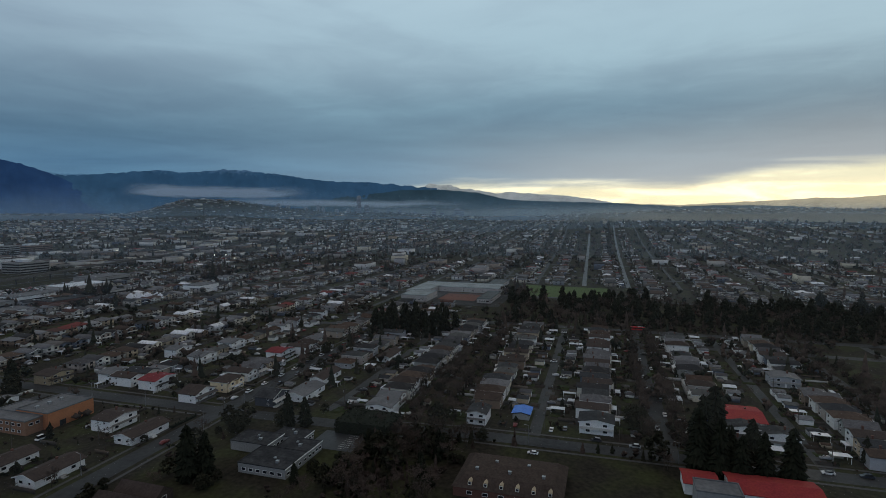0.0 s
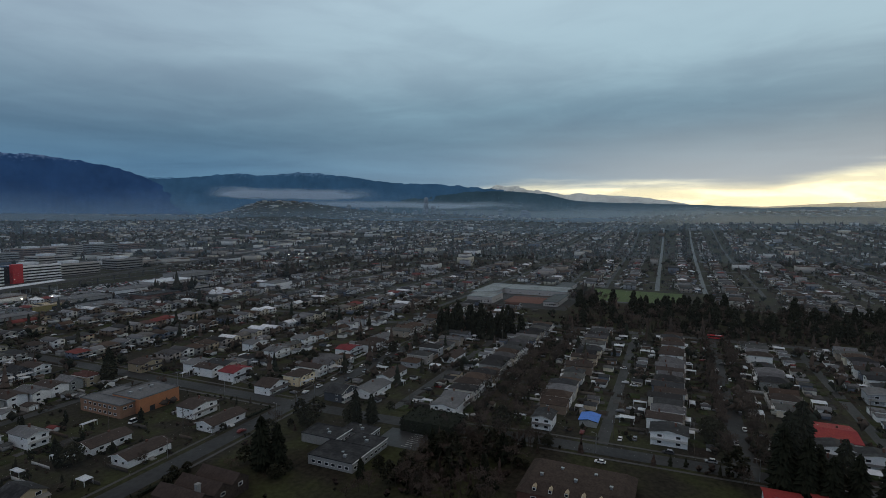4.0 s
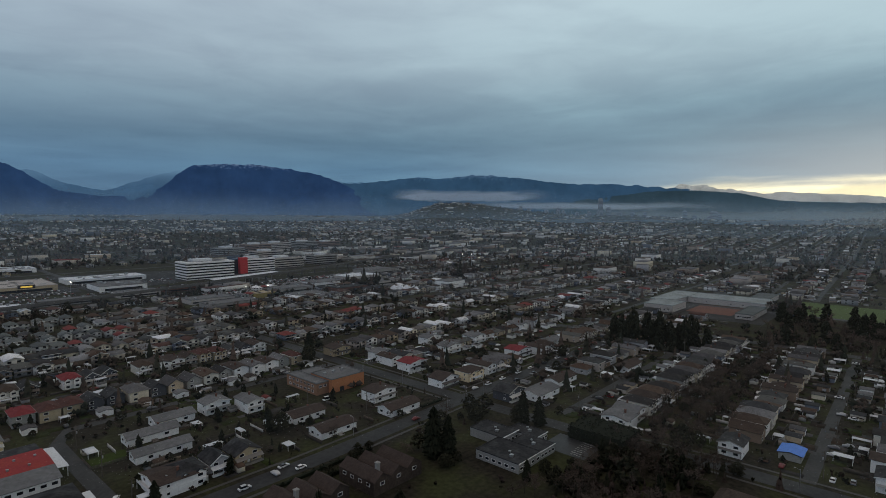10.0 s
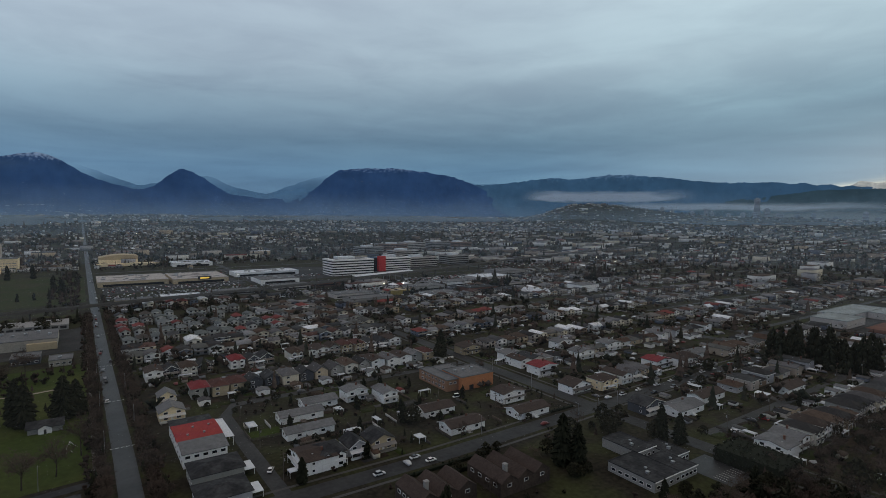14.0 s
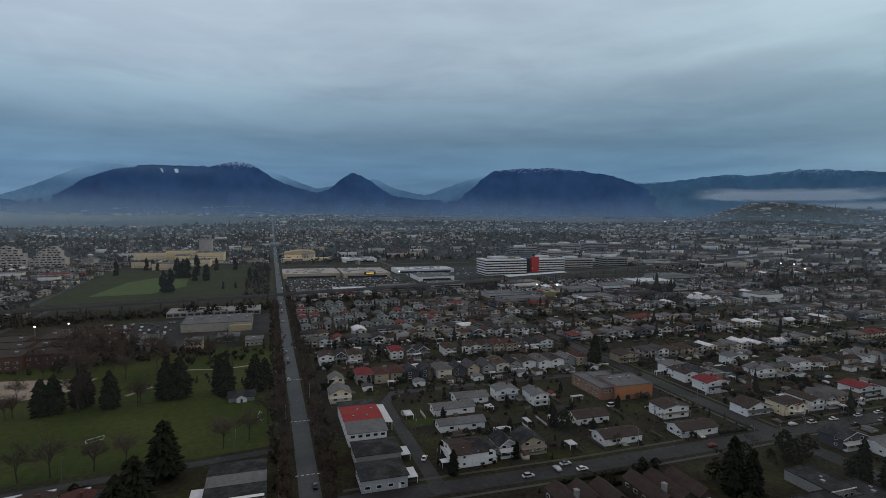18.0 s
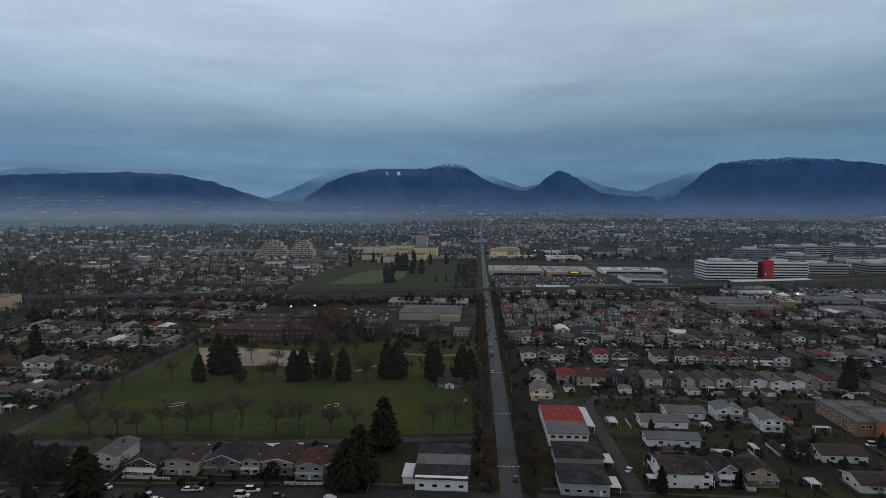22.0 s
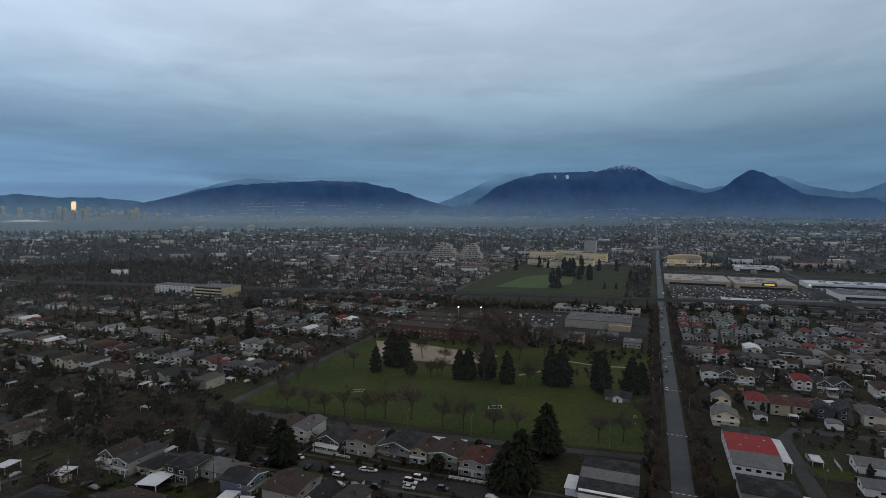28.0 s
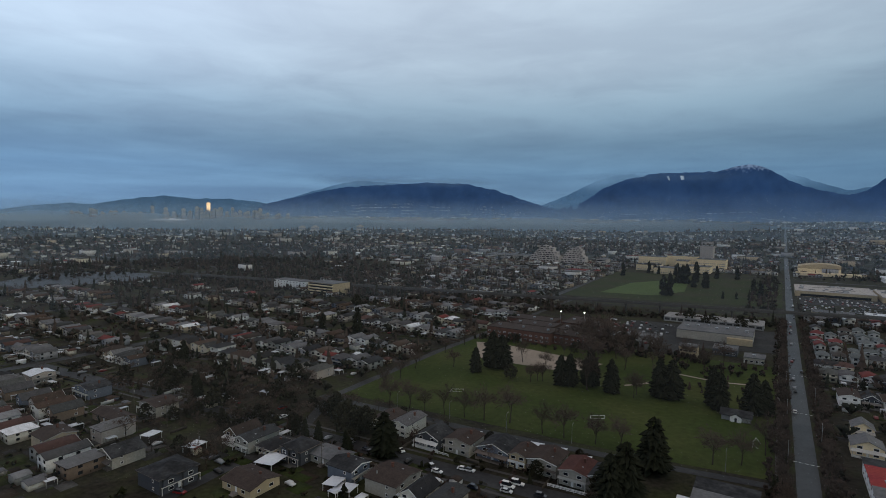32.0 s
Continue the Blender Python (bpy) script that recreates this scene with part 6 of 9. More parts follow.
sheet("red_court", rect(592, 142, 650, 186), 0.09, M["red_clay"], "rust-red sports court", "court")
# red bus
e = thing("bus", "red and white city bus on the cross road", "bus")
bm = bmesh.new()
prism(bm, [(-6, 0.5), (6, 0.5), (6, 2.9), (5.7, 3.2), (-5.8, 3.2), (-6, 2.9)], "y", -1.27, 1.27)
bmesh.ops.bevel(bm, geom=bm.edges[:], offset=0.08, segments=1, affect="EDGES")
body = part("body", bm, M["red_panel"], e)
for s in (-1, 1):
    block(e, "window_band", -5.6, s * 1.29 - 0.02, 1.6, 5.4, s * 1.29 + 0.02, 2.6, M["glass"])
block(e, "roof_unit", -4, -0.8, 3.2, 0, 0.8, 3.5, M["white"])
WHEEL = bmesh.new()
prism(WHEEL, [(math.cos(k * math.pi / 6), math.sin(k * math.pi / 6)) for k in range(12)], "y", -0.5, 0.5)
wheel_me = bpy.data.meshes.new("wheel")
WHEEL.to_mesh(wheel_me); WHEEL.free()
wheel_me.materials.append(M["tyre"])
for x in (-3.6, 3.8):
    for s in (-1.1, 1.1):
        w = part("wheel", wheel_me, None, e)
        w.matrix_basis = pose(x, s, 0.48) @ Matrix.Diagonal((0.48, 0.3, 0.48, 1))
e.matrix_basis = pose(484, -28, 0.06, 0, 0, 90)
# pond
sheet("pond", [(-930, 300), (-830, 290), (-800, 430), (-870, 490), (-960, 470), (-1000, 380)], 0.12, M["water"], "still grey lake among trees", "water")
bm = bmesh.new()
prism(bm, [(math.sin(radians(a)) * r, math.cos(radians(a)) * r) for r, rg_ in ((4330, range(-64, 0)), (4440, range(-1, -65, -1))) for a in rg_], "z", 20, 30)
tagged(part("inlet", bm, M["inlet_water"]), "pale grey sea inlet before the mountains", "water", kind="structure")

# low shops and works beside the railway
for (x0, y0, x1, y1, z, wl, rf) in ((212, 702, 258, 726, 6, "pale_concrete", "grey_roof"), (268, 712, 306, 738, 5, "brown_brick", "dark_roof"), (30, 676, 66, 694, 5, "tan", "grey_roof"), (76, 688, 118, 704, 4.5, "pale_concrete", "white_roof"), (130, 694, 186, 712, 5.5, "concrete", "grey_roof"),
                                    (250, 596, 300, 622, 5, "pale_concrete", "grey_roof"), (360, 600, 410, 628, 6, "concrete", "grey_roof"), (425, 618, 480, 650, 6, "white", "grey_roof"), (500, 640, 560, 676, 6.5, "pale_concrete", "white_roof"), (250, 552, 306, 576, 5, "concrete", "grey_roof"),
                                    (350, 545, 392, 570, 5, "white", "grey_roof"), (580, 690, 640, 730, 7, "concrete", "grey_roof"), (420, 560, 470, 585, 5, "brown_brick", "dark_roof"), (500, 575, 545, 602, 5, "pale_concrete", "grey_roof")):
    e = thing("shop_building", "low flat-roofed commercial building beside the railway", "building", "low commercial buildings")
    block(e, "wall", x0, y0, 0, x1, y1, z, M[wl])
    flat_roof(e, x0, y0, x1, y1, z, M[rf])
    block(e, "window_band", x0 + 2, y0 - 0.06, 0.9, x1 - 2, y0 + 0.02, 2.6, M["dark_glass"], "dark shop windows")
    roof_box(e, x0 + 8, y0 + 8, z + 0.1, 2.5, 2.5, 1.3)
    roof_box(e, x1 - 10, y1 - 7, z + 0.1, 2.0, 3.0, 1.1)
    taken(x0 - 2, y0 - 2, x1 + 2, y1 + 2)

for yc, tn in ((208, 0), (160, 180), (107, 0), (57, 180), (4, 0), (-52, 180), (-110, 0)):
    house_row(243, 468, yc, tn, 10.6, 17, (0, 1, 2, 3) if yc in (107, 57) else (0, 1, 2, 3, 5, 0, 1, 3))
house_row(47, 210, 316, 180, 9.8, 16, (0, 2, 3, 5, 7, 8), 0.14)
house_row(30, 212, 365, 0, 9.6, 16, (2, 3, 7, 5, 8), 0.25)
house_row(236, 470, 265, 180, 10.8, 16, (0, 1, 5, 4))
house_row(-160, -130, 199, 0, 10.8, 0, (0, 2, 3, 5))
house_row(-204, -60, 150, 0, 10.6, 0, (0, 1, 3, 2))
house_row(-395, -345, 190, 0, 11.2, 16, (0, 1, 3, 2))
house_row(-395, -228, 237, 180, 10.8, 16, (0, 1, 3, 2))
house_row(-395, -235, 120, 180, 10.8, 16, (0, 1, 3, 2))


# ---- far houses, joined ----
def far_house(kind):
    bm = bmesh.new()
    if kind == 0:
        gable_walls(bm, -4.4, -7, 4.4, 7, 5, 1.4, mi=0)
        gable_roof(bm, -4.4, -7, 4.4, 7, 5.05, 1.4, 0.5, mi=1)
    elif kind == 1:
        box(bm, -4.6, -6, 0, 4.6, 6, 4.6, 0)
        hip_roof(bm, -4.6, -6, 4.6, 6, 4.7, 2.2, 0.5, mi=1)
    elif kind == 2:
        gable_walls(bm, -5.5, -4.5, 5.5, 4.5, 3.6, 1.8, "x", 0)
        gable_roof(bm, -5.5, -4.5, 5.5, 4.5, 3.65, 1.8, 0.5, "x", mi=1)
    elif kind == 3:
        box(bm, -0.5, -0.5, 0, 0.5, 0.5, 0.97, 0)
        box(bm, -0.51, -0.51, 0.97, 0.51, 0.51, 1.0, 1)
    elif kind in (5, 6):            # plain shells for the farthest
        w, d, z, h = (4.4, 7, 5, 1.6) if kind == 5 else (5.5, 4.5, 3.8, 1.9)
        a = [bm.verts.new((sx * w, sy * d, zz)) for zz in (0, z) for sx, sy in ((-1, -1), (1, -1), (1, 1), (-1, 1))]
        for i in range(4):
            bm.faces.new((a[i], a[(i + 1) % 4], a[4 + (i + 1) % 4], a[4 + i])).material_index = 0
        w, d = w + 0.5, d + 0.5
        b = [bm.verts.new(q) for q in ((-w, -d, z), (w, -d, z), (w, d, z), (-w, d, z), (0, -d * 0.55, z + h), (0, d * 0.55, z + h))]
        for q in ((0, 1, 4), (1, 2, 5, 4), (2, 3, 5), (3, 0, 4, 5)):
            bm.faces.new([b[i] for i in q]).material_index = 1
    else:
        gable_walls(bm, -2.8, -3, 2.8, 3, 2.5, 0.7, mi=0)
        gable_roof(bm, -2.8, -3, 2.8, 3, 2.55, 0.7, 0.3, mi=1)
    if kind < 3:                    # windows, a pale porch and roof edge
        w, d, z = ((4.4, 7, 5), (4.6, 6, 4.6), (5.5, 4.5, 3.6))[kind]
        rows = (1.0, 3.4) if kind < 2 else (1.2,)
        quads = [(sx * w * 0.5, sy * (d + 0.04), q, 0.9, 0) for q in rows for sx in (-1, 1) for sy in (-1, 1)] + [(sx * (w + 0.04), sy * d * 0.4, q, 0.7, 1) for q in rows for sx in (-1, 1) for sy in (-1, 1)]
        for x, y, q, h, side in quads:
            dx, dy = (0, h) if side else (h, 0)
            bm.faces.new([bm.verts.new(v) for v in ((x - dx, y - dy, q), (x + dx, y + dy, q), (x + dx, y + dy, q + 1.2), (x - dx, y - dy, q + 1.2))]).material_index = 2
        if kind < 2:
            box(bm, -w, -d - 1.4, 2.5, w, -d - 0.05, 2.7, 3)
            box(bm, -w, -d - 1.4, 2.7, w, -d - 1.3, 3.3, 3)
        if kind == 0:
            prism(bm, [(-w - 0.5, z - 0.25), (0, z + 1.4), (w + 0.5, z - 0.25), (w + 0.5, z + 0.1), (0, z + 1.75), (-w - 0.5, z + 0.1)], "y", -d - 0.65, -d - 0.55, 3)
        else:
            box(bm, -w - 0.6, -d - 0.6, z - 0.1, w + 0.6, -d - 0.52, z + 0.2, 3)
    return arrays(bm)


FH = [far_house(k) for k in range(7)]
NEAR = [(-60, 232, -60, 150), (230, 475, -140, 275), (20, 216, 150, 392), (-220, 10, 60, 225), (-405, -222, 110, 262)]
OPEN = [(-215, 8, 200, 690), (-252, 8, 640, 1110), (14, 205, 690, 1080), (200, 660, 740, 1110), (470, 640, -320, 118), (555, 760, 100, 240), (635, 765, -30, 115), (-1e4, 470, -1e4, 40),
        (-1000, -800, 250, 560)]


def clear_of(x, y, zones):
    ok = np.ones(len(x), bool)
    for a, b, c, d in zones:
        ok &= ~((x > a) & (x < b) & (y > c) & (y < d))
    return ok


lots = {k: [] for k in range(7)}
spots = []
for k in range(-44, 90):
    yb = 184 + 54.5 * (k - 8)
    for sgn in (1,):
        xs = np.arange(-4400, 4400, 10.9)
        ys = np.full_like(xs, yb + 26.5) + rng.uniform(-2, 2, len(xs)) + (3.5 if k % 2 else -3.5)
        xs = xs + rng.uniform(-0.8, 0.8, len(xs))
        spots.append(np.stack([xs, ys, np.full_like(xs, 0 if k % 2 else math.pi)], 1))
xs, ys = np.meshgrid(np.arange(28, 212, 10.2), np.arange(411, 600, 27.2))
spots.append(np.stack([xs.ravel() + rng.uniform(-0.6, 0.6, xs.size), ys.ravel() + rng.uniform(-1, 1, xs.size), np.zeros(xs.size)], 1))
P = np.concatenate([q[~((q[:, 0] > 20) & (q[:, 0] < 214) & (q[:, 1] > 396) & (q[:, 1] < 600))] for q in spots[:-1]] + spots[-1:])
P[:, 1] = np.where((P[:, 1] > -143) & (P[:, 1] < 280), east(P[:, 0], P[:, 1]), P[:, 1])
x, y = P[:, 0], P[:, 1]
d = np.hypot(x, y)
a = np.degrees(np.arctan2(x, y))
ok = (d < 4500) & (d > 175) & (a > -80) & (a < 120) & clear_of(x, y, NEAR + OPEN)
ok &= np.array([free(u, v, 5) for u, v in zip(x, y)])
ok &= np.abs((x - SL + 105.5) % 211 - 105.5) > 9
ok &= rng.random(len(x)) < np.where(d > 2600, 0.26, np.where(d > 1300, 0.50, 0.93))
# shops and works lie between the tracks and the far streets to the north-east
works = (x > 250) & (x < 1900) & (y > 620 + 0.25 * (x - 250)) & (y < 1080 + 0.3 * (x - 250))
ok &= ~(works & (rng.random(len(x)) < 0.97))
fld = np.array([noise.noise(Vector((u * 0.0016, v * 0.0016, 3.0))) for u, v in zip(x, y)])
ok &= ~((fld > 0.14) & (d > 650) & (rng.random(len(x)) < 0.8))
ok &= ~((a > -64) & (a < -34) & (d > 640) & (d < 1500) & (rng.random(len(x)) < 0.72))
ok &= ~((x < -600) & (x > -1500) & (y > 380) & (y < 900) & (rng.random(len(x)) < 0.75))
ok &= ~((a < 0) & (d > 1700) & (rng.random(len(x)) < 0.45))
P = P[ok]
est = (P[:, 0] > 24) & (P[:, 0] < 150) & (P[:, 1] > 462) & (P[:, 1] < 602)
ESTATE, P = P[est], P[~est]
kinds = rng.choice([0, 0, 1, 2], len(P))
kinds = np.where(np.hypot(P[:, 0], P[:, 1]) > 1300, np.where(kinds == 2, 6, 5), kinds)
for k in (0, 1, 2, 5, 6):
    q = P[kinds == k]
    s = rng.uniform(0.92, 1.15, (len(q), 3)) * np.where(np.hypot(q[:, 0], q[:, 1]) > 1300, 0.9, 1.0)[:, None]
    lots[k] = np.column_stack([q[:, :2], height(q[:, 0], q[:, 1]), q[:, 2] + rng.uniform(-0.03, 0.03, len(q)), s])
g = P[rng.random(len(P)) < 0.6]
g = g[np.hypot(g[:, 0], g[:, 1]) < 2200]
gy = g[:, 1] + np.where(g[:, 2] == 0, 15.5, -15.5)
lots[4] = np.column_stack([g[:, 0] + rng.uniform(-2, 2, len(g)), gy, height(g[:, 0], gy), g[:, 2] + math.pi, rng.uniform(0.8, 1.2, (len(g), 3))])
# large flat roofs
n = 420
bx, by = rng.uniform(260, 1900, n), rng.uniform(640, 1600, n)
okb = (by > 660 + 0.25 * (bx - 250)) & (by < 1060 + 0.3 * (bx - 250)) & clear_of(bx, by, [(200, 650, 700, 1100)])
bx, by = bx[okb], by[okb]
big = [np.column_stack([bx, by, height(bx, by), rng.normal(0.15, 0.05, len(bx)), rng.uniform(18, 60, len(bx)), rng.uniform(14, 40, len(bx)), rng.uniform(5, 12, len(bx))])]
n = 500
aa, dd = np.radians(rng.uniform(-75, 112, n)), rng.uniform(900, 4300, n)
bx, by = dd * np.sin(aa), dd * np.cos(aa)
okb = clear_of(bx, by, OPEN)
bx, by, dd = bx[okb], by[okb], dd[okb]
big.append(np.column_stack([bx, by, height(bx, by), np.zeros(len(bx)), rng.uniform(14, 45, len(bx)), rng.uniform(12, 30, len(bx)), rng.uniform(6, 14, len(bx))]))
aa, dd = np.radians(rng.uniform(-50, 8, 260)), rng.uniform(4450, 4640, 260)
bx, by = dd * np.sin(aa), dd * np.cos(aa)
big.append(np.column_stack([bx, by, height(bx, by), -aa, rng.uniform(10, 70, 260), rng.uniform(12, 30, 260), rng.uniform(5, 13, 260)]))
lots[3] = np.concatenate(big)
joined("distant_houses", [(FH[k], lots[k]) for k in range(7)], [M["far_wall"], M["far_roof"], M["glass"], M["far_trim"]], "thousands of small distant suburban houses with grey roofs", "houses")

ESTATE = ESTATE[rng.random(len(ESTATE)) < 0.9]
which = rng.integers(0, 3, len(ESTATE))
lots_ = []
for v in range(3):
    q = ESTATE[which == v]
    q = q + np.column_stack([rng.uniform(-0.8, 0.8, len(q)), rng.uniform(-3.2, 3.2, len(q)), np.zeros(len(q))])
    lots_.append((FH[(1, 0, 1)[v]], np.column_stack([q[:, :2], np.zeros(len(q)), rng.choice((0, math.pi), len(q)) + rng.uniform(-0.06, 0.06, len(q)), rng.uniform(0.78, 0.98, len(q)), rng.uniform(0.72, 1.0, len(q)), rng.uniform(0.9, 1.3, len(q))])))
joined("estate_houses", lots_, [M["estate_wall"], M["estate_roof"], M["glass"], M["far_trim"]], "estate of houses with grey-green hipped roofs", "houses")

# hillside streets across the inlet
pl = []
for name, a0, a1, s0, s1, n in (("mountain_west", -44, -24, 0.10, 0.45, 900), ("mountain_centre", -17, 3, 0.06, 0.26, 420), ("mountain_centre", 3, 14, 0.06, 0.2, 160)):
    for k in range(n):
        a = rng.uniform(a0, a1)
        s_ = rng.uniform(s0, s1)
        if noise.noise(Vector((a * 0.45, s_ * 9, 2.0))) < 0.08:
            continue
        x, y, z = on_slope(name, a, s_)
        pl.append((x, y, z - 3, radians(-a), rng.uniform(5, 16), 12, rng.uniform(4, 7)))
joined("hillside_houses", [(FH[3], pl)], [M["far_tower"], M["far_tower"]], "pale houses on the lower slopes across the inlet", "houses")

# ---- yard clutter: fences, sheds, shrubs ----
FEN = arrays(box(bmesh.new(), -0.06, -6, 0, 0.06, 6, 1.4))
SHED = far_house(4)
CANOPY = box(bmesh.new(), -1.6, -3, 2.3, 1.6, 3, 2.45, 2)
for sx in (-1.4, 1.4):
    for sy in (-2.8, 2.8):
        box(CANOPY, sx - 0.08, sy - 0.08, 0, sx + 0.08, sy + 0.08, 2.3, 3)
CANOPY = arrays(CANOPY)


def shrub_shape(seed):
    rg = random.Random(seed)
    bm = bmesh.new()
    for j in range(3):
        c = Vector((rg.gauss(0, 0.5), rg.gauss(0, 0.5), rg.uniform(0.5, 1.0)))
        v = [bm.verts.new(c + Vector((rg.gauss(0, 1), rg.gauss(0, 1), rg.gauss(0, 0.8))).normalized() * rg.uniform(0.6, 1.1)) for _ in range(6)]
        for f in ((0, 1, 2), (0, 2, 3), (0, 3, 4), (1, 2, 5), (2, 3, 5), (3, 4, 5), (4, 1, 0), (4, 5, 1)):
            bm.faces.new([v[t] for t in f])
    return arrays(bm)


near = P[np.hypot(P[:, 0], P[:, 1]) < 1000]
rows_ = []
for x0, x1, yc in ((243, 468, 208), (243, 468, 160), (243, 468, 107), (243, 468, 57), (243, 468, 4), (243, 468, -52), (243, 468, -110), (66, 210, 316), (30, 212, 365), (30, 212, 410), (236, 470, 265),
                   (-204, -60, 150), (-395, -228, 182), (-395, -228, 237), (-395, -228, 290), (-395, -228, 128), (66, 205, 240), (66, 205, 210), (-150, -40, 199)):
    xs = np.arange(x0, x1, 10.6)
    rows_.append(np.stack([xs, np.full_like(xs, yc), np.zeros_like(xs)], 1))
Q = np.concatenate([near] + rows_)
n = len(Q)
fy = Q[:, 1] + np.where(rng.random(n) < 0.5, 12, -12)
keep = np.array([free(a, b, 0.3) for a, b in zip(Q[:, 0] + 5.2, fy)])
fen = np.column_stack([Q[:, 0] + 5.2, fy, height(Q[:, 0], fy), rng.choice([0, 0, math.pi / 2], n), np.ones(n), rng.uniform(0.5, 1.1, n), rng.uniform(0.8, 1.3, n)])[keep]
joined("yard_fences", [(FEN, fen)], [M["fence_wood"]], "wooden and white yard fences between the houses", "fences")
k = 3 * n
sx, sy = np.repeat(Q[:, 0], 3) + rng.uniform(-6, 6, k), np.repeat(Q[:, 1], 3) + rng.choice([-1, 1], k) * rng.uniform(8, 24, k)
keep = np.array([free(a, b, 0.2) for a, b in zip(sx, sy)])
for a, b, c, d_ in OPEN[:4] + [(-215, 8, 215, 420)]:
    keep &= ~((sx > a) & (sx < b) & (sy > c) & (sy < d_))
keep &= (np.abs(sx - 12) > 6) & (np.abs(sx - 222) > 6) & (np.abs(sy - 183) > 6)
sx, sy = sx[keep], sy[keep]
which = rng.integers(0, 4, len(sx))
sl = []
for v in range(4):
    q = which == v
    sc = rng.uniform(0.4, 1.35, q.sum())[:, None] * rng.uniform(0.8, 1.2, (q.sum(), 3))
    sl.append((shrub_shape(90 + v), np.column_stack([sx[q], sy[q], height(sx[q], sy[q]), rng.uniform(0, 6, q.sum()), sc])))
joined("yard_shrubs", sl, [M["shrub"]], "brown and dark green shrubs in the yards", "shrubs")
q = rng.random(n) < 0.5
hx, hy = Q[q, 0] + rng.uniform(-4, 4, q.sum()), Q[q, 1] + rng.choice([-1, 1], q.sum()) * rng.uniform(13, 20, q.sum())
keep = np.array([free(a, b, 2) for a, b in zip(hx, hy)]) & (np.abs(hx - 12) > 9) & (np.abs(hx - 222) > 9) & (np.abs(hy - 183) > 9)
for a, b, c, d_ in OPEN[:4] + [(-215, 8, 215, 420)]:
    keep &= ~((hx > a) & (hx < b) & (hy > c) & (hy < d_))
hx, hy = hx[keep], hy[keep]
cq = rng.random(n) < 0.62
cx, cy = Q[cq, 0] + rng.uniform(-4, 4, cq.sum()), Q[cq, 1] + rng.choice([-1, 1], cq.sum()) * rng.uniform(9.5, 13, cq.sum())
keep = np.array([free(a, b, 1.2) for a, b in zip(cx, cy)]) & (np.abs(cx - 12) > 9) & (np.abs(cx - 222) > 9) & (np.abs(cy - 183) > 9)
for a, b, c, d_ in OPEN[:4] + [(-215, 8, 215, 420)]:
    keep &= ~((cx > a) & (cx < b) & (cy > c) & (cy < d_))
cx, cy = cx[keep], cy[keep]
canopies = np.column_stack([cx, cy, height(cx, cy), rng.choice([0, math.pi / 2], len(cx)), rng.uniform(0.6, 1.3, (len(cx), 2)), np.ones(len(cx))])
joined("yard_sheds", [(CANOPY, canopies), (SHED, np.column_stack([hx, hy, height(hx, hy), rng.choice([0, math.pi / 2], len(hx)), rng.uniform(0.45, 0.9, (len(hx), 3))]))], [M["far_wall"], M["far_roof"], M["white_roof"], M["trim"]], "small sheds and carports behind the houses", "sheds")

# lawns, drives and patios round the houses near by
PATCH = arrays(box(bmesh.new(), -0.5, -0.5, -0.3, 0.5, 0.5, 0.0))
pl, bushes, cars_ = [], [], []
for hx, hy in YARDS + [(u, v) for u, v, w in near if math.hypot(u, v) < 620]:
    for k in range(7):
        x, y = hx + rng.uniform(-7, 7), hy + rng.choice((-1, 1)) * rng.uniform(7, 24)
        if free(x, y, 1.0) and abs(x - 12) > 12 and abs(x - 222) > 9 and abs(y - 183) > 11 and not (-215 < x < 8 and 214 < y < 425):
            pl.append((x, y, float(height(x, y)) + rng.uniform(0.04, 0.12), rng.uniform(-0.05, 0.05), rng.uniform(3, 9), rng.uniform(3, 8), 1))
    for k in range(6):
        x, y = hx + rng.choice((-5.3, 5.3)) + rng.uniform(-1.2, 1.2), hy + rng.uniform(-24, 24)
        if k > 2:
            x, y = hx + rng.uniform(-6, 6), hy + rng.choice((-1, 1)) * rng.uniform(8.5, 20)
        if free(x, y, 0.8) and abs(x - 12) > 8 and abs(x - 222) > 7 and abs(y - 183) > 8 and not (-215 < x < 8 and 214 < y < 425):
            w = rng.uniform(0.7, 1.7)
            bushes.append((x, y, float(height(x, y)) - 0.2, rng.uniform(0, 6), w, w * rng.uniform(0.8, 1.6), w * rng.uniform(0.8, 1.5)))
    if rng.random() < 0.55:
        x, y = hx + rng.uniform(-4, 4), hy + rng.choice((-1, 1)) * rng.uniform(14, 25)
        if free(x, y, 2.6) and abs(x - 12) > 9 and not (-215 < x < 8 and 214 < y < 425) and math.hypot(x, y) > 170:
            cars_.append((x, y, float(height(x, y)) + 0.1, rng.choice((0, math.pi / 2)), 1, 1, 1))
joined("yard_patches", [(PATCH, pl)], [M["patch"]], "small lawns, drives and patios between the houses", "yards")
bushes = np.array(bushes)
joined("garden_bushes", [(shrub_shape(110 + v), bushes[v::5]) for v in range(5)], [M["bush"]], "dark evergreen and brown garden bushes", "shrubs")

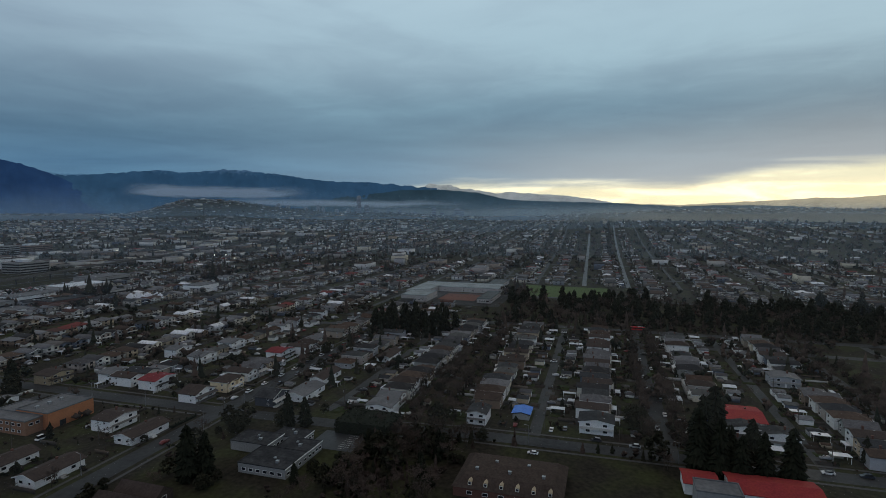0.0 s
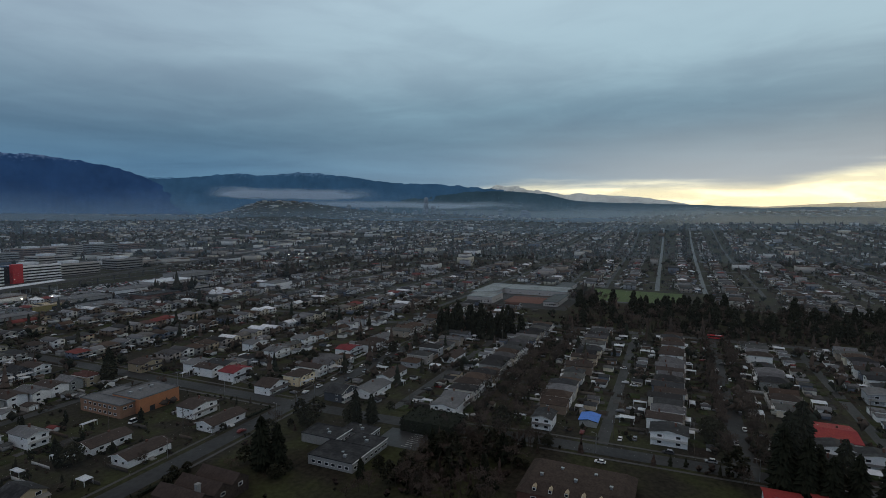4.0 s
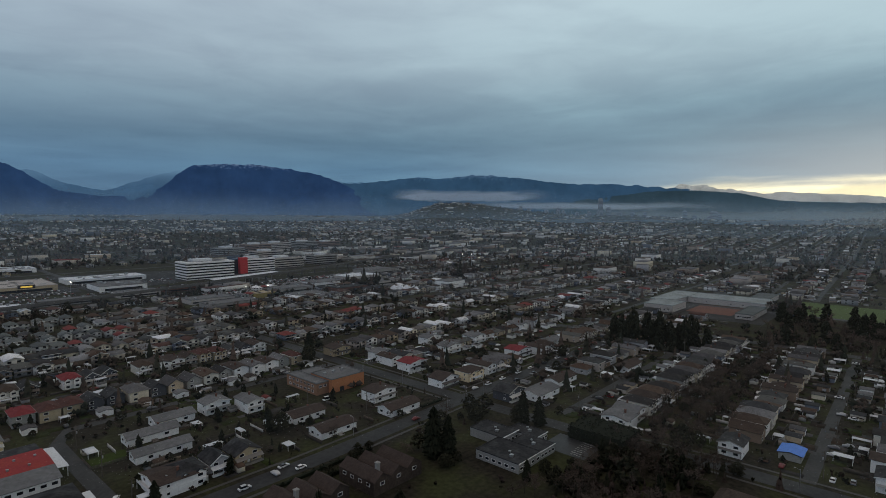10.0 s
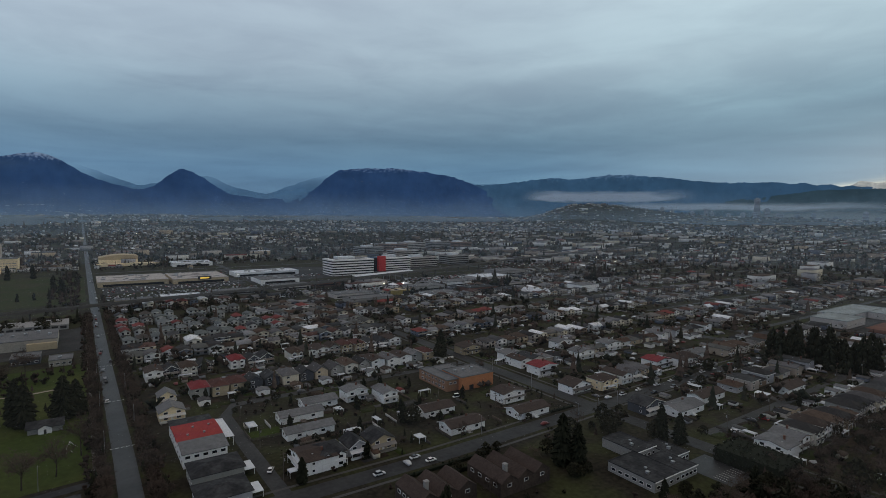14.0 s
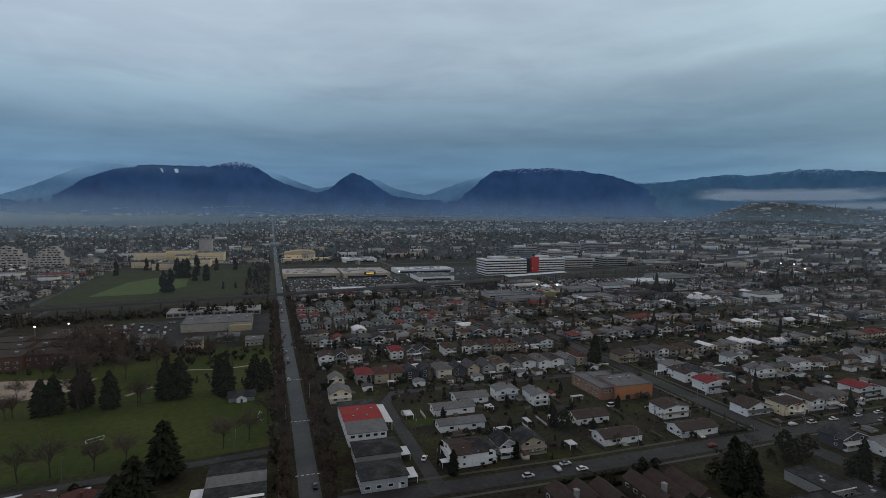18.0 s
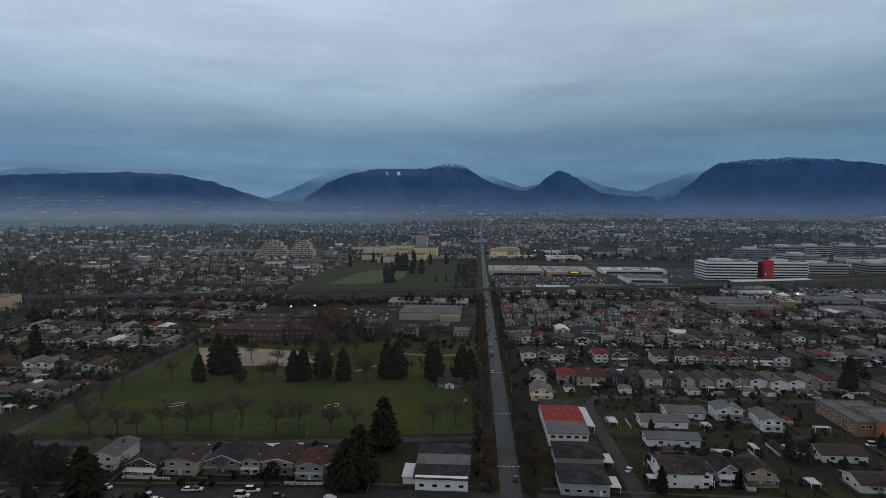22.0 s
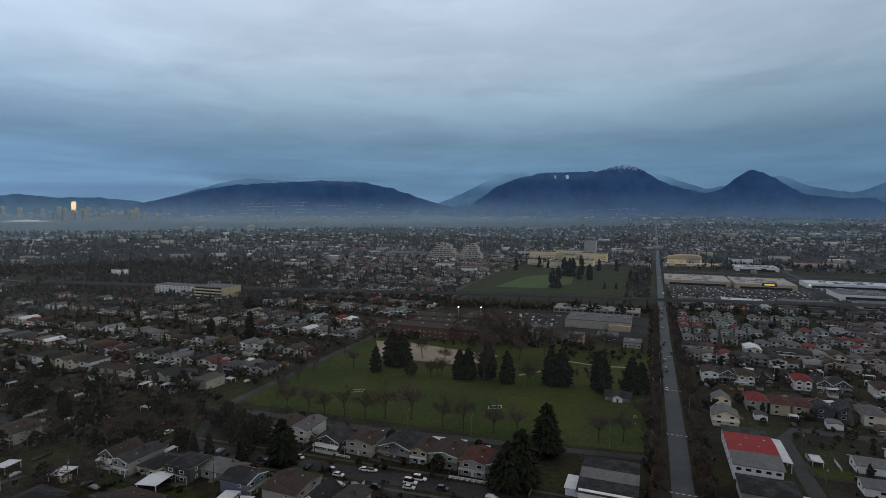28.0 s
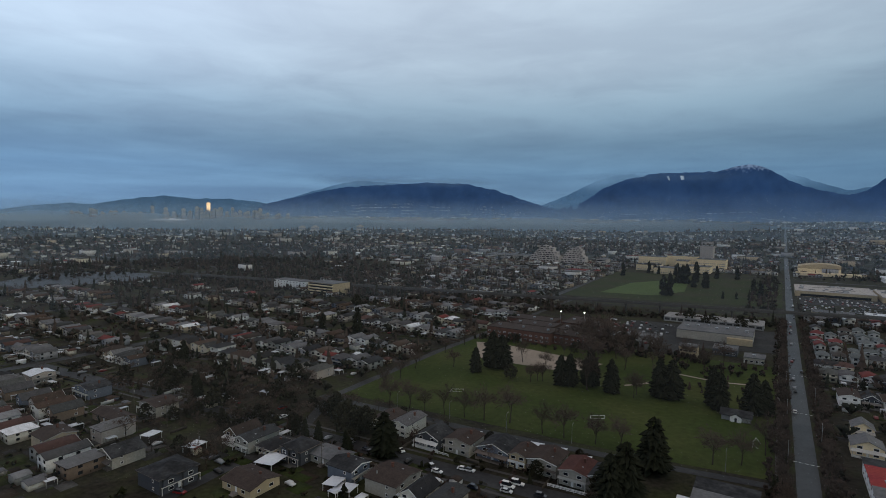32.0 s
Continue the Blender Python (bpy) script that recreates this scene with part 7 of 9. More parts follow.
# ---- trees ----
def conifer_crown(seed, h, r, whorls=32, arms=13):
    rg = random.Random(seed)
    bm = bmesh.new()
    for j in range(whorls):
        s = j / (whorls - 1)
        z = h * (0.07 + 0.9 * s)
        R_ = r * (1 - s) ** 0.38 * min(1.0, 0.72 + s * 2) * rg.uniform(0.82, 1.12) + 0.25
        for i in range(arms if s < 0.75 else 6):
            a = rg.uniform(0, 6.283)
            L = R_ * rg.uniform(0.62, 1.12)
            wd, dr = L * rg.uniform(0.16, 0.30), L * rg.uniform(0.15, 0.45)
            c, q = math.cos(a), math.sin(a)
            up = h / whorls * rg.uniform(0.7, 1.3)
            pts = [(0, 0, 0.6), (L * 0.6, -wd, -dr * 0.4), (L, 0, -dr), (L * 0.6, wd, -dr * 0.4), (L * 0.55, 0, up), (L * 0.5, 0, -dr - up * 0.8)]
            v = [bm.verts.new((x * c - y * q, x * q + y * c, z + w)) for x, y, w in pts]
            for f in ((0, 1, 4), (1, 2, 4), (2, 3, 4), (3, 0, 4), (1, 0, 5), (2, 1, 5), (3, 2, 5), (0, 3, 5)):
                bm.faces.new([v[t] for t in f])
    return bm


def limb(bm, p, q, r0, r1, n=4):
    d = (q - p)
    if d.length < 1e-4:
        return
    u = d.orthogonal().normalized()
    w = d.normalized().cross(u)
    lo = [bm.verts.new(p + (u * math.cos(6.283 * k / n) + w * math.sin(6.283 * k / n)) * r0) for k in range(n)]
    hi = [bm.verts.new(q + (u * math.cos(6.283 * k / n) + w * math.sin(6.283 * k / n)) * r1) for k in range(n)]
    for k in range(n):
        bm.faces.new((lo[k], lo[(k + 1) % n], hi[(k + 1) % n], hi[k]))
    bm.faces.new(hi)


def bare_tree(seed, h, spread, limbs=9, forks=5, twigs=720, blade=0.085):
    """The trunk with its limbs, and the round crown of fine twigs."""
    rg = random.Random(seed)
    T, C = bmesh.new(), bmesh.new()

    def bend(d, k):
        return (d + Vector((rg.gauss(0, 1), rg.gauss(0, 1), rg.gauss(0.1, 0.6))) * k).normalized()

    top = Vector((rg.gauss(0, 0.03) * h, rg.gauss(0, 0.03) * h, h * 0.5))
    limb(T, Vector((0, 0, -0.1)), top, h * 0.018, h * 0.007, 6)
    tips = []
    for i in range(limbs):
        a = i * 6.283 / limbs + rg.uniform(-0.4, 0.4)
        p0 = Vector((0, 0, 1)) * h * rg.uniform(0.24, 0.48)
        p1 = Vector((math.cos(a) * spread * rg.uniform(0.18, 0.44), math.sin(a) * spread * rg.uniform(0.18, 0.44), rg.uniform(0.5, 0.88))) * h
        limb(T, p0, p0 + (p1 - p0) * 0.7, h * 0.007, h * 0.0035, 4)
        for j in range(forks):
            q = p0 + (p1 - p0) * rg.uniform(0.35, 0.72)
            e = q + bend((p1 - p0).normalized(), 0.7) * h * rg.uniform(0.12, 0.26)
            limb(C, q, e, 0.06, 0.025, 3)
            tips += [(q + (e - q) * t, (e - q).normalized()) for t in (0.4, 0.75, 1.0)]
    for i in range(twigs):
        q, d = tips[rg.randrange(len(tips))]
        g_ = bend(d, 0.9)
        q = q + Vector((rg.gauss(0, 1), rg.gauss(0, 1), rg.gauss(0, 0.8))) * h * 0.05
        u = g_.orthogonal().normalized() * blade
        C.faces.new([C.verts.new(v) for v in (q - u, q + u, q + g_ * h * rg.uniform(0.05, 0.12))])
    return T, C


def brush(seed, h, n=150, blade=0.09):
    rg = random.Random(seed)
    T, C = bmesh.new(), bmesh.new()
    for i in range(4):
        limb(T, Vector((0, 0, -0.1)), Vector((rg.gauss(0, 0.5), rg.gauss(0, 0.5), h * 0.4)), 0.09, 0.05, 3)
    for i in range(n):
        q = Vector((rg.gauss(0, 0.85), rg.gauss(0, 0.85), h * rg.uniform(0.05, 0.65)))
        d = Vector((q.x * 0.5 + rg.gauss(0, 0.6), q.y * 0.5 + rg.gauss(0, 0.6), rg.uniform(0.1, 1.1))).normalized()
        u = d.orthogonal().normalized() * blade
        C.faces.new([C.verts.new(v) for v in (q - u, q + u, q + d * rg.uniform(0.6, 1.6))])
    return T, C


def clump_crown(seed, h, r, n=360, big=1.0):
    rg = random.Random(seed)
    bm = bmesh.new()
    for i in range(n):
        a, t = rg.uniform(0, 6.283), rg.uniform(0.18, 1)
        k = math.sin(min(1, t * 1.02) * math.pi) ** 0.5
        R_ = r * k * rg.uniform(0.45, 1.0)
        c = Vector((R_ * math.cos(a), R_ * math.sin(a), h * t))
        s = r * rg.uniform(0.10, 0.21) * big
        v = [bm.verts.new(c + Vector((rg.gauss(0, 1), rg.gauss(0, 1), rg.gauss(0, 0.8))).normalized() * s * rg.uniform(0.6, 1.2)) for _ in range(6)]
        for f in ((0, 1, 2), (0, 2, 3), (0, 3, 4), (1, 2, 5), (2, 3, 5), (3, 4, 5), (4, 1, 0), (4, 5, 1)):
            bm.faces.new([v[t] for t in f])
    return bm


LIGHT = {}


def tree(kind, seed, h, r, label):
    e = thing("tree", label, "tree", "trees")
    T = bmesh.new()
    if kind == "conifer":
        limb(T, Vector((0, 0, -0.1)), Vector((0, 0, h * 0.97)), h * 0.018, 0.04, 7)
        part("trunk", T, M["bark"], e)
        part("crown", conifer_crown(seed, h, r), M["needle"], e)
        LIGHT[e.name] = {"conifer_needles": arrays(conifer_crown(seed, h, r, 13, 7))}
    elif kind == "evergreen":
        limb(T, Vector((0, 0, -0.1)), Vector((0, 0, h * 0.6)), h * 0.03, 0.1, 7)
        for k in range(5):
            a = k * 1.3 + seed
            limb(T, Vector((0, 0, h * 0.3)), Vector((math.cos(a) * r * 0.6, math.sin(a) * r * 0.6, h * 0.65)), 0.12, 0.04, 5)
        part("trunk", T, M["bark"], e)
        part("crown", clump_crown(seed, h, r), M["leaf"], e)
        LIGHT[e.name] = {"evergreen_leaves": arrays(clump_crown(seed, h, r, 100, 1.5))}
    else:
        T.free()
        T, C = bare_tree(seed, h, 0.8) if h > 5 else brush(seed, h)
        part("trunk", T, M["bark"], e)
        part("crown", C, M["twig"], e)
        T, C = bare_tree(seed, h, 0.95, 6, 2, 210, 0.13) if h > 5 else brush(seed, h, 80, 0.13)
        LIGHT[e.name] = {"tree_bark": arrays(T), "bare_twigs": arrays(C)}
    return e


CON = [tree("conifer", s, h, r, l) for s, h, r, l in ((1, 17, 4.0, "dark full conifer with drooping boughs"), (2, 20, 4.4, "tall dark conifer with heavy boughs"), (3, 13, 2.8, "narrow dark conifer on a lawn"), (4, 9, 2.2, "small dark conifer in a yard"))]
EVG = [tree("evergreen", s, h, r, l) for s, h, r, l in ((11, 12, 5.2, "broad dark evergreen tree"), (12, 7, 3.4, "round dark evergreen tree"), (13, 4, 2.2, "dark rounded garden shrub"))]
BARE = [tree("bare", s, h, 0, l) for s, h, l in ((21, 11, "bare leafless street tree"), (22, 9, "small bare leafless tree"), (23, 13, "large bare leafless tree with brown twigs"), (24, 4.5, "low brown leafless brush beside the road"))]
BRUSH = BARE.pop()


SPARE, PLANTED = {}, [0]


def plant(lst, x, y, size=1.0):
    """A tree of its own near the camera's view; those past the count join one wood."""
    p = lst[int(rng.integers(len(lst)))] if isinstance(lst, list) else lst
    turn = rng.uniform(0, 360)
    if p.name in used and (PLANTED[0] >= 285 or math.hypot(x, y) > 420):
        SPARE.setdefault(p.name, []).append((x, y, float(height(x, y)), radians(turn), size * rng.uniform(0.9, 1.1), size * rng.uniform(0.9, 1.1), size * rng.uniform(0.88, 1.12)))
        return None
    PLANTED[0] += 1
    m = pose(x, y, float(height(x, y)), 0, 0, turn)
    if p.name not in used:
        used.add(p.name)
        p.matrix_basis = m
        p.scale = (size,) * 3
        return p
    o = copy_thing(p, m)
    o.scale = (size * rng.uniform(0.95, 1.05), size * rng.uniform(0.95, 1.05), size * rng.uniform(0.92, 1.08))
    return o


# far trees, joined
def far_tree(kind, seed):
    rg = random.Random(seed)
    bm = bmesh.new()
    if kind == 0:                   # conifer
        for j in range(3):
            z, R_ = 1.2 + j * 3.6, (3.1 - j * 0.85) * rg.uniform(0.9, 1.1)
            v = [bm.verts.new((R_ * math.cos(1.0472 * k + j) * rg.uniform(0.6, 1.2), R_ * math.sin(1.0472 * k + j) * rg.uniform(0.6, 1.2), z - rg.uniform(0, 1.2))) for k in range(6)]
            t = bm.verts.new((rg.gauss(0, 0.2), rg.gauss(0, 0.2), z + 5.2))
            for k in range(6):
                bm.faces.new((v[k], v[(k + 1) % 6], t))
    else:                           # broad crown of clumps
        for j in range(5 if kind == 1 else 2):
            c = Vector((rg.gauss(0, 1.6), rg.gauss(0, 1.6), rg.uniform(2.2, 6.2)))
            s = rg.uniform(1.3, 2.4) if kind == 1 else rg.uniform(2.4, 3.6)
            v = [bm.verts.new(c + Vector(q) * s * rg.uniform(0.7, 1.25)) for q in ((1, 0, 0), (-1, 0, 0), (0, 1, 0), (0, -1, 0), (0, 0, 1), (0, 0, -1))]
            for f in ((0, 2, 4), (2, 1, 4), (1, 3, 4), (3, 0, 4), (2, 0, 5), (1, 2, 5), (3, 1, 5), (0, 3, 5)):
                bm.faces.new([v[t] for t in f])
    # one island a tree
    hub = bm.verts.new((0, 0, 0.2))
    for f in list(bm.faces)[::6]:
        vs = list(f.verts)
        bm.faces.new((hub, vs[0], vs[1]))
    return arrays(bm)


n = 38000
aa = np.radians(rng.uniform(-78, 118, n))
dd = 300 * np.exp(rng.uniform(0, 1, n) ** 0.66 * math.log(4500 / 300))
tx, ty = dd * np.sin(aa), dd * np.cos(aa)
fld = np.array([noise.noise(Vector((u * 0.0016, v * 0.0016, 3.0))) for u, v in zip(tx, ty)])
az_ = np.degrees(aa)
ok = (fld > 0.14) | ((az_ > -64) & (az_ < -34) & (dd > 640) & (dd < 1500)) | (rng.random(n) < 0.72)
ok &= ~((dd < 950) & (tx > 20) & (rng.random(n) < 0.7))
ok &= clear_of(tx, ty, [z for z in OPEN if z[0] > -9e3 and z[:2] != (470, 640)] + [(-1e4, 230, -1e4, 180)]) & (np.abs(tx - SL) > 9) & off_streets(tx, ty)
tx, ty, dd = tx[ok], ty[ok], dd[ok]
kk = np.where(rng.random(len(tx)) < 0.26, 0, np.where(dd > 1200, 2, 1))
tl = []
for k in range(3):
    for v in range(3):
        s = (kk == k) & (rng.integers(0, 3, len(tx)) == v)
        sc = (rng.uniform(0.45, 1.15, s.sum()) * np.where(dd[s] > 1200, 1.3, 1.0) * np.where((tx[s] < 0) & (dd[s] > 1600), 1.35, 1.0))[:, None] * rng.uniform(0.85, 1.15, (s.sum(), 3))
        tl.append((far_tree(k, 40 + k * 5 + v), np.column_stack([tx[s], ty[s], height(tx[s], ty[s]), rng.uniform(0, 6.28, s.sum()), sc])))
joined("distant_trees", tl, [M["far_tree"]], "scattered distant conifers and bare trees among houses", "trees")

# ---- thickets, joined ----
def thicket(name, plots, label):
    """Dense low wood over plots: x, y, width, depth, slope, count, size."""
    lots_ = {k: [] for k in range(6)}
    for x0, y0, w, dp, sl, n, size in plots:
        for k in range(n):
            u = rng.uniform(0, w)
            x, y = x0 + u, y0 + u * sl + rng.uniform(0, dp)
            if free(x, y, 1.5):
                s = size * rng.uniform(0.5, 1.2)
                lots_[int(rng.integers(6))].append((x, y, float(height(x, y)) - 1.0 * s, rng.uniform(0, 6.28), s * rng.uniform(0.8, 1.2), s * rng.uniform(0.8, 1.2), s * rng.uniform(0.8, 1.2)))
    joined(name, [(far_tree(1 if k < 4 else 0, 70 + k), lots_[k]) for k in range(6) if lots_[k]], [M["thicket"]], label, "thicket")


M["thicket"] = mat("dim_thicket", (0.03,) * 3, 0.5, 0.9, 0.1, 0.95, spec=0.05, by="island", ramp=[(0.038, 0.029, 0.023), (0.019, 0.020, 0.013), (0.052, 0.038, 0.031), (0.026, 0.025, 0.016), (0.044, 0.033, 0.027)])
thicket("railway_thicket", [(-780, 428, 780, 26, 0.2, 520, 0.75), (18, 596, 320, 16, 0.24, 190, 0.55), (-640, 480, 420, 60, 0.15, 120, 0.9)], "dark brown thicket along the elevated railway")
thicket("eastern_thicket", [(486, -300, 30, 400, 0, 330, 0.7), (516, -300, 110, 400, 0, 260, 0.9)], "dark undergrowth of the eastern wood")
thicket("western_thicket", [(-1150, 330, 250, 420, 0, 420, 1.2), (-790, 480, 430, 160, 0.1, 300, 1.0), (-1000, 560, 690, 260, 0.1, 480, 1.1), (-800, 380, 110, 130, 0, 90, 0.9), (-1700, 700, 900, 500, 0, 420, 1.5)], "brown leafless wood beyond the western streets")

thicket("roadside_thicket", [(-1.5, 186, 8, 430, 0, 280, 0.42), (17.8, 200, 7, 400, 0, 270, 0.42), (-32, 640, 30, 440, 0, 170, 0.8), (18.5, 630, 4, 130, 0, 30, 0.5)], "brown bushes crowding both sides of the main road")
CLUMPS = [(1300, -16, 1300, 10, 0, 70, 1.6), (1280, 160, 40, 40, 0, 14, 1.8), (1090, 600, 50, 40, 0, 14, 1.7), (650, 92, 45, 30, 0, 24, 1.4), (1300, -150, 60, 40, 0, 16, 1.7), (1200, -215, 50, 40, 0, 14, 1.7),
          (412, 498, 50, 26, 0, 18, 1.3), (-366, 545, 40, 26, 0, 11, 1.3), (-492, 376, 26, 18, 0, 7, 1.3), (-610, 296, 60, 30, 0, 14, 1.2), (1500, 900, 60, 40, 0, 14, 1.8), (850, 350, 40, 30, 0, 12, 1.5), (980, 120, 30, 60, 0, 12, 1.6), (760, 420, 30, 20, 0, 8, 1.4)]
thicket("clump_thicket", [(462, 566, 45, 38, 0, 30, 1.9), (500, 534, 14, 16, 0, 8, 1.5), (655, 548, 40, 34, 0, 20, 2.0), (700, 600, 60, 20, 0, 18, 1.3)] + CLUMPS, "tall dark trees standing between the distant streets")
thicket("centre_thicket", [(-132, 396, 40, 40, 0, 55, 1.25), (-100, 400, 60, 24, 0, 34, 0.8), (-60, 380, 55, 40, 0, 30, 0.6), (-215, 384, 90, 10, 0, 26, 0.5)], "dark bare trees round the community centre")
thicket("avenue_thicket", [(240, -37, 230, 7, 0, 75, 0.55), (240, -23, 230, 7, 0, 75, 0.55), (238, 72, 190, 8, 0, 60, 0.5), (238, 86, 190, 8, 0, 60, 0.5), (240, -146, 230, 7, 0, 60, 0.55), (240, -132, 230, 7, 0, 60, 0.55), (238, 174, 200, 4, 0, 24, 0.35), (225, -20, 5, 90, 0, 16, 0.5)], "brown bare trees lining the eastern avenues")
thicket("garden_thicket", [(64, 190, 150, 108, 0, 230, 0.3), (-58, 330, 58, 88, 0, 45, 0.4), (-205, 145, 160, 60, 0.1, 110, 0.4), (-395, 100, 180, 110, 0, 130, 0.38), (24, 400, 188, 200, 0, 150, 0.25), (160, 52, 64, 56, 0, 150, 0.5), (60, 60, 150, 110, 0, 90, 0.35)], "bare bushes and small trees in the gardens")

# ---- trees near by ----
for x, y, s in ((-163, 300, 0.85), (-159, 316, 1.25), (-153, 318, 1.2), (-108, 305, 0.95), (-103, 307, 1.0), (-93, 314, 1.15), (-79, 308, 1.0), (-54, 315, 1.1), (-48, 316, 1.15), (-28, 318, 0.9), (-24, 312, 1.0), (-9, 314, 1.05), (-4, 318, 0.95), (-30, 345, 0.8)):
    o = plant(CON[0] if s > 1 else CON[2], x, y, s * (0.92 if s > 1 else 1.15))
    if o is not None:
        o.scale = (o.scale[0] * 1.7, o.scale[1] * 1.7, o.scale[2] * 1.3)
for x, y, s in ((-138, 299, 0.8), (-50, 188, 0.9), (-164, 180, 1.25), (-158, 186, 1.0), (-174, 190, 0.9), (-186, 196, 0.9), (-28, 340, 0.7), (-12, 316, 0.7), (199, 157, 0.9), (211, 141, 0.8)):
    plant(EVG[0], x, y, s)
for x, y in ((-208, 301), (-181, 302), (-125, 300), (-66, 312), (-120, 306), (-148, 340), (-98, 330), (-60, 345), (-130, 372), (-70, 380), (-40, 390), (-110, 390), (-171, 220), (-160, 223), (-151, 224), (-141, 227), (-130, 228), (-120, 230), (-108, 234), (-90, 231), (-80, 232), (-66, 233), (-56, 236), (-20, 240), (-10, 246), (-2, 262),
             (-190, 240), (-195, 262), (-200, 285), (-205, 330), (-206, 360)):
    plant([BARE[0], BARE[2]], x, y, rng.uniform(1.2, 1.55) if y < 250 else rng.uniform(1.05, 1.45))
# rows of bare street trees along the main road
for k in range(46):
    y = 190 + k * 10.5
    for s, off in ((-1, 5.0), (1, 22.0)):
        if (s < 0 and 600 < y < 640) or rng.random() < 0.12:
            continue
        plant([BARE[0], BARE[1], BARE[1]], off + rng.uniform(-1, 1), y + rng.uniform(-2, 2), rng.uniform(0.6, 0.95))
# wood and avenues to the east
for k in range(330):
    x, y = rng.uniform(487, 632), rng.uniform(-300, 105)
    c = rng.random() < 0.6
    if plant(CON[:2] if c else BARE, x, y, rng.uniform(0.6, 1.05) if c else rng.uniform(0.9, 1.5)) is None and c:
        nm = next(q.name for q in CON[:2] if SPARE.get(q.name) and SPARE[q.name][-1][0] == x)
        r = SPARE[nm][-1]
        SPARE[nm][-1] = r[:4] + (r[4] * 1.45, r[5] * 1.45, r[6])
for x, y, s in ((407, 181, 1.35), (408, 166, 1.5), (414, 158, 1.4), (418, 150, 1.3), (422, 137, 1.1), (421, 126, 1.05), (424, 118, 1.0), (400, 172, 1.2), (430, 146, 1.2)):
    o = plant([CON[0], CON[1]], x, y, s)
    if o is not None:
        o.scale = (o.scale[0] * 1.5, o.scale[1] * 1.5, o.scale[2])
for k in range(26):
    plant([CON[0], CON[1]], rng.uniform(399, 432), rng.uniform(114, 184), rng.uniform(0.9, 1.35))
for y in (82, -27, -136):
    for k in range(40):
        x = 240 + k * 5.9
        for s in (-6.5, 6.5):
            if rng.random() < (0.6 if y == 82 else 0.72):
                plant(BARE if rng.random() < 0.8 else EVG[1:], x + rng.uniform(-2, 2), y + s + rng.uniform(-1.5, 1.5), rng.uniform(0.6, 1.0))
for x, y, s, p in ((238, -40, 1.35, CON[1]), (247, -46, 1.5, CON[1]), (243, -38, 1.1, CON[0]), (233, -46, 1.0, CON[0]), (258, -17, 0.95, EVG[0]), (262, -14, 0.9, EVG[0]), (214, 318, 1.1, CON[0]), (209, 312, 1.0, CON[0]), (205, 306, 0.9, EVG[0]),
                   (159, 148, 1.15, CON[1]), (163, 143, 1.0, CON[0]), (212, 139, 0.95, CON[0]), (217, 133, 0.9, CON[0]), (127, 221, 0.8, CON[2]), (130, 217, 0.8, EVG[0]), (66, 190, 0.85, CON[2]), (226, 50, 0.8, EVG[1]), (338, 189, 0.7, EVG[0]), (290, 224, 0.8, EVG[0]), (155, 138, 0.8, EVG[1]),
                   (168, 108, 0.7, CON[2]), (178, 106, 0.8, EVG[1]), (-174.4, 164.2, 0.85, CON[2]), (-166.5, 164.4, 0.85, CON[2]), (231, -40, 1.25, CON[1]), (222, -36, 1.2, CON[1]), (219, -58, 1.15, CON[0]), (221, -68, 1.2, CON[1]), (236, -58, 1.2, CON[0]), (217, -50, 1.0, CON[1]), (219, -43, 1.1, CON[1]), (226, -48, 1.2, CON[0]), (-148, 163, 0.75, CON[2]), (-152, 166, 0.7, CON[2]), (-262, 170, 0.9, CON[0]), (-330, 205, 0.9, CON[1]), (-290, 330, 1.2, CON[1]), (-320, 322, 1.1, CON[0]), (-376, 430, 1.2, EVG[0]), (-384, 436, 1.2, EVG[0])):
    plant(p, x, y, s)
for x, y, s in ((-39.5, 220, 1.1), (-43, 191, 1.15), (-47, 186, 0.95), (-137, 173, 1.0)):
    o = plant(CON[1], x, y, s)
    if o is not None:
        o.scale = (o.scale[0] * 1.6, o.scale[1] * 1.6, o.scale[2])
for x, y, s in ((-92, 305, 2.0), (-121, 427, 2.5), (-114, 432, 2.3), (-128, 420, 1.8), (-104, 425, 1.9), (-128, 332, 1.0), (-122, 304, 1.0), (-66, 306, 1.2), (-69, 393, 1.5), (-90, 406, 1.7), (-100, 340, 2.2), (-84, 360, 1.4), (-118, 392, 2.0), (-106, 404, 2.2), (-132, 410, 1.8), (-96, 385, 1.8), (-78, 412, 1.6), (-52, 402, 1.5), (-30, 408, 1.4), (-140, 396, 1.6)):
    plant(BARE[2], x, y, s)
# brushy wooded ground
for x0, y0, x1, y1, n in ((196, 52, 226, 88, 24), (158, 54, 222, 104, 45), (180, 140, 216, 172, 14), (226, 72, 236, 92, 6), (-215, 120, -180, 200, 22), (-250, 150, -200, 185, 12), (-600, 555, -5, 580, 70), (-640, 590, -200, 640, 40), (20, 600, 240, 640, 24), (150, 60, 180, 100, 12), (-260, 190, -225, 230, 8), (216, -60, 228, -20, 6), (-205, 380, -120, 394, 10), (-900, 500, -700, 640, 40)):
    for k in range(n):
        x, y = rng.uniform(x0, x1), rng.uniform(y0, y1)
        if free(x, y, 1):
            plant(BARE if rng.random() < 0.7 else EVG, x, y, rng.uniform(0.6, 1.1))
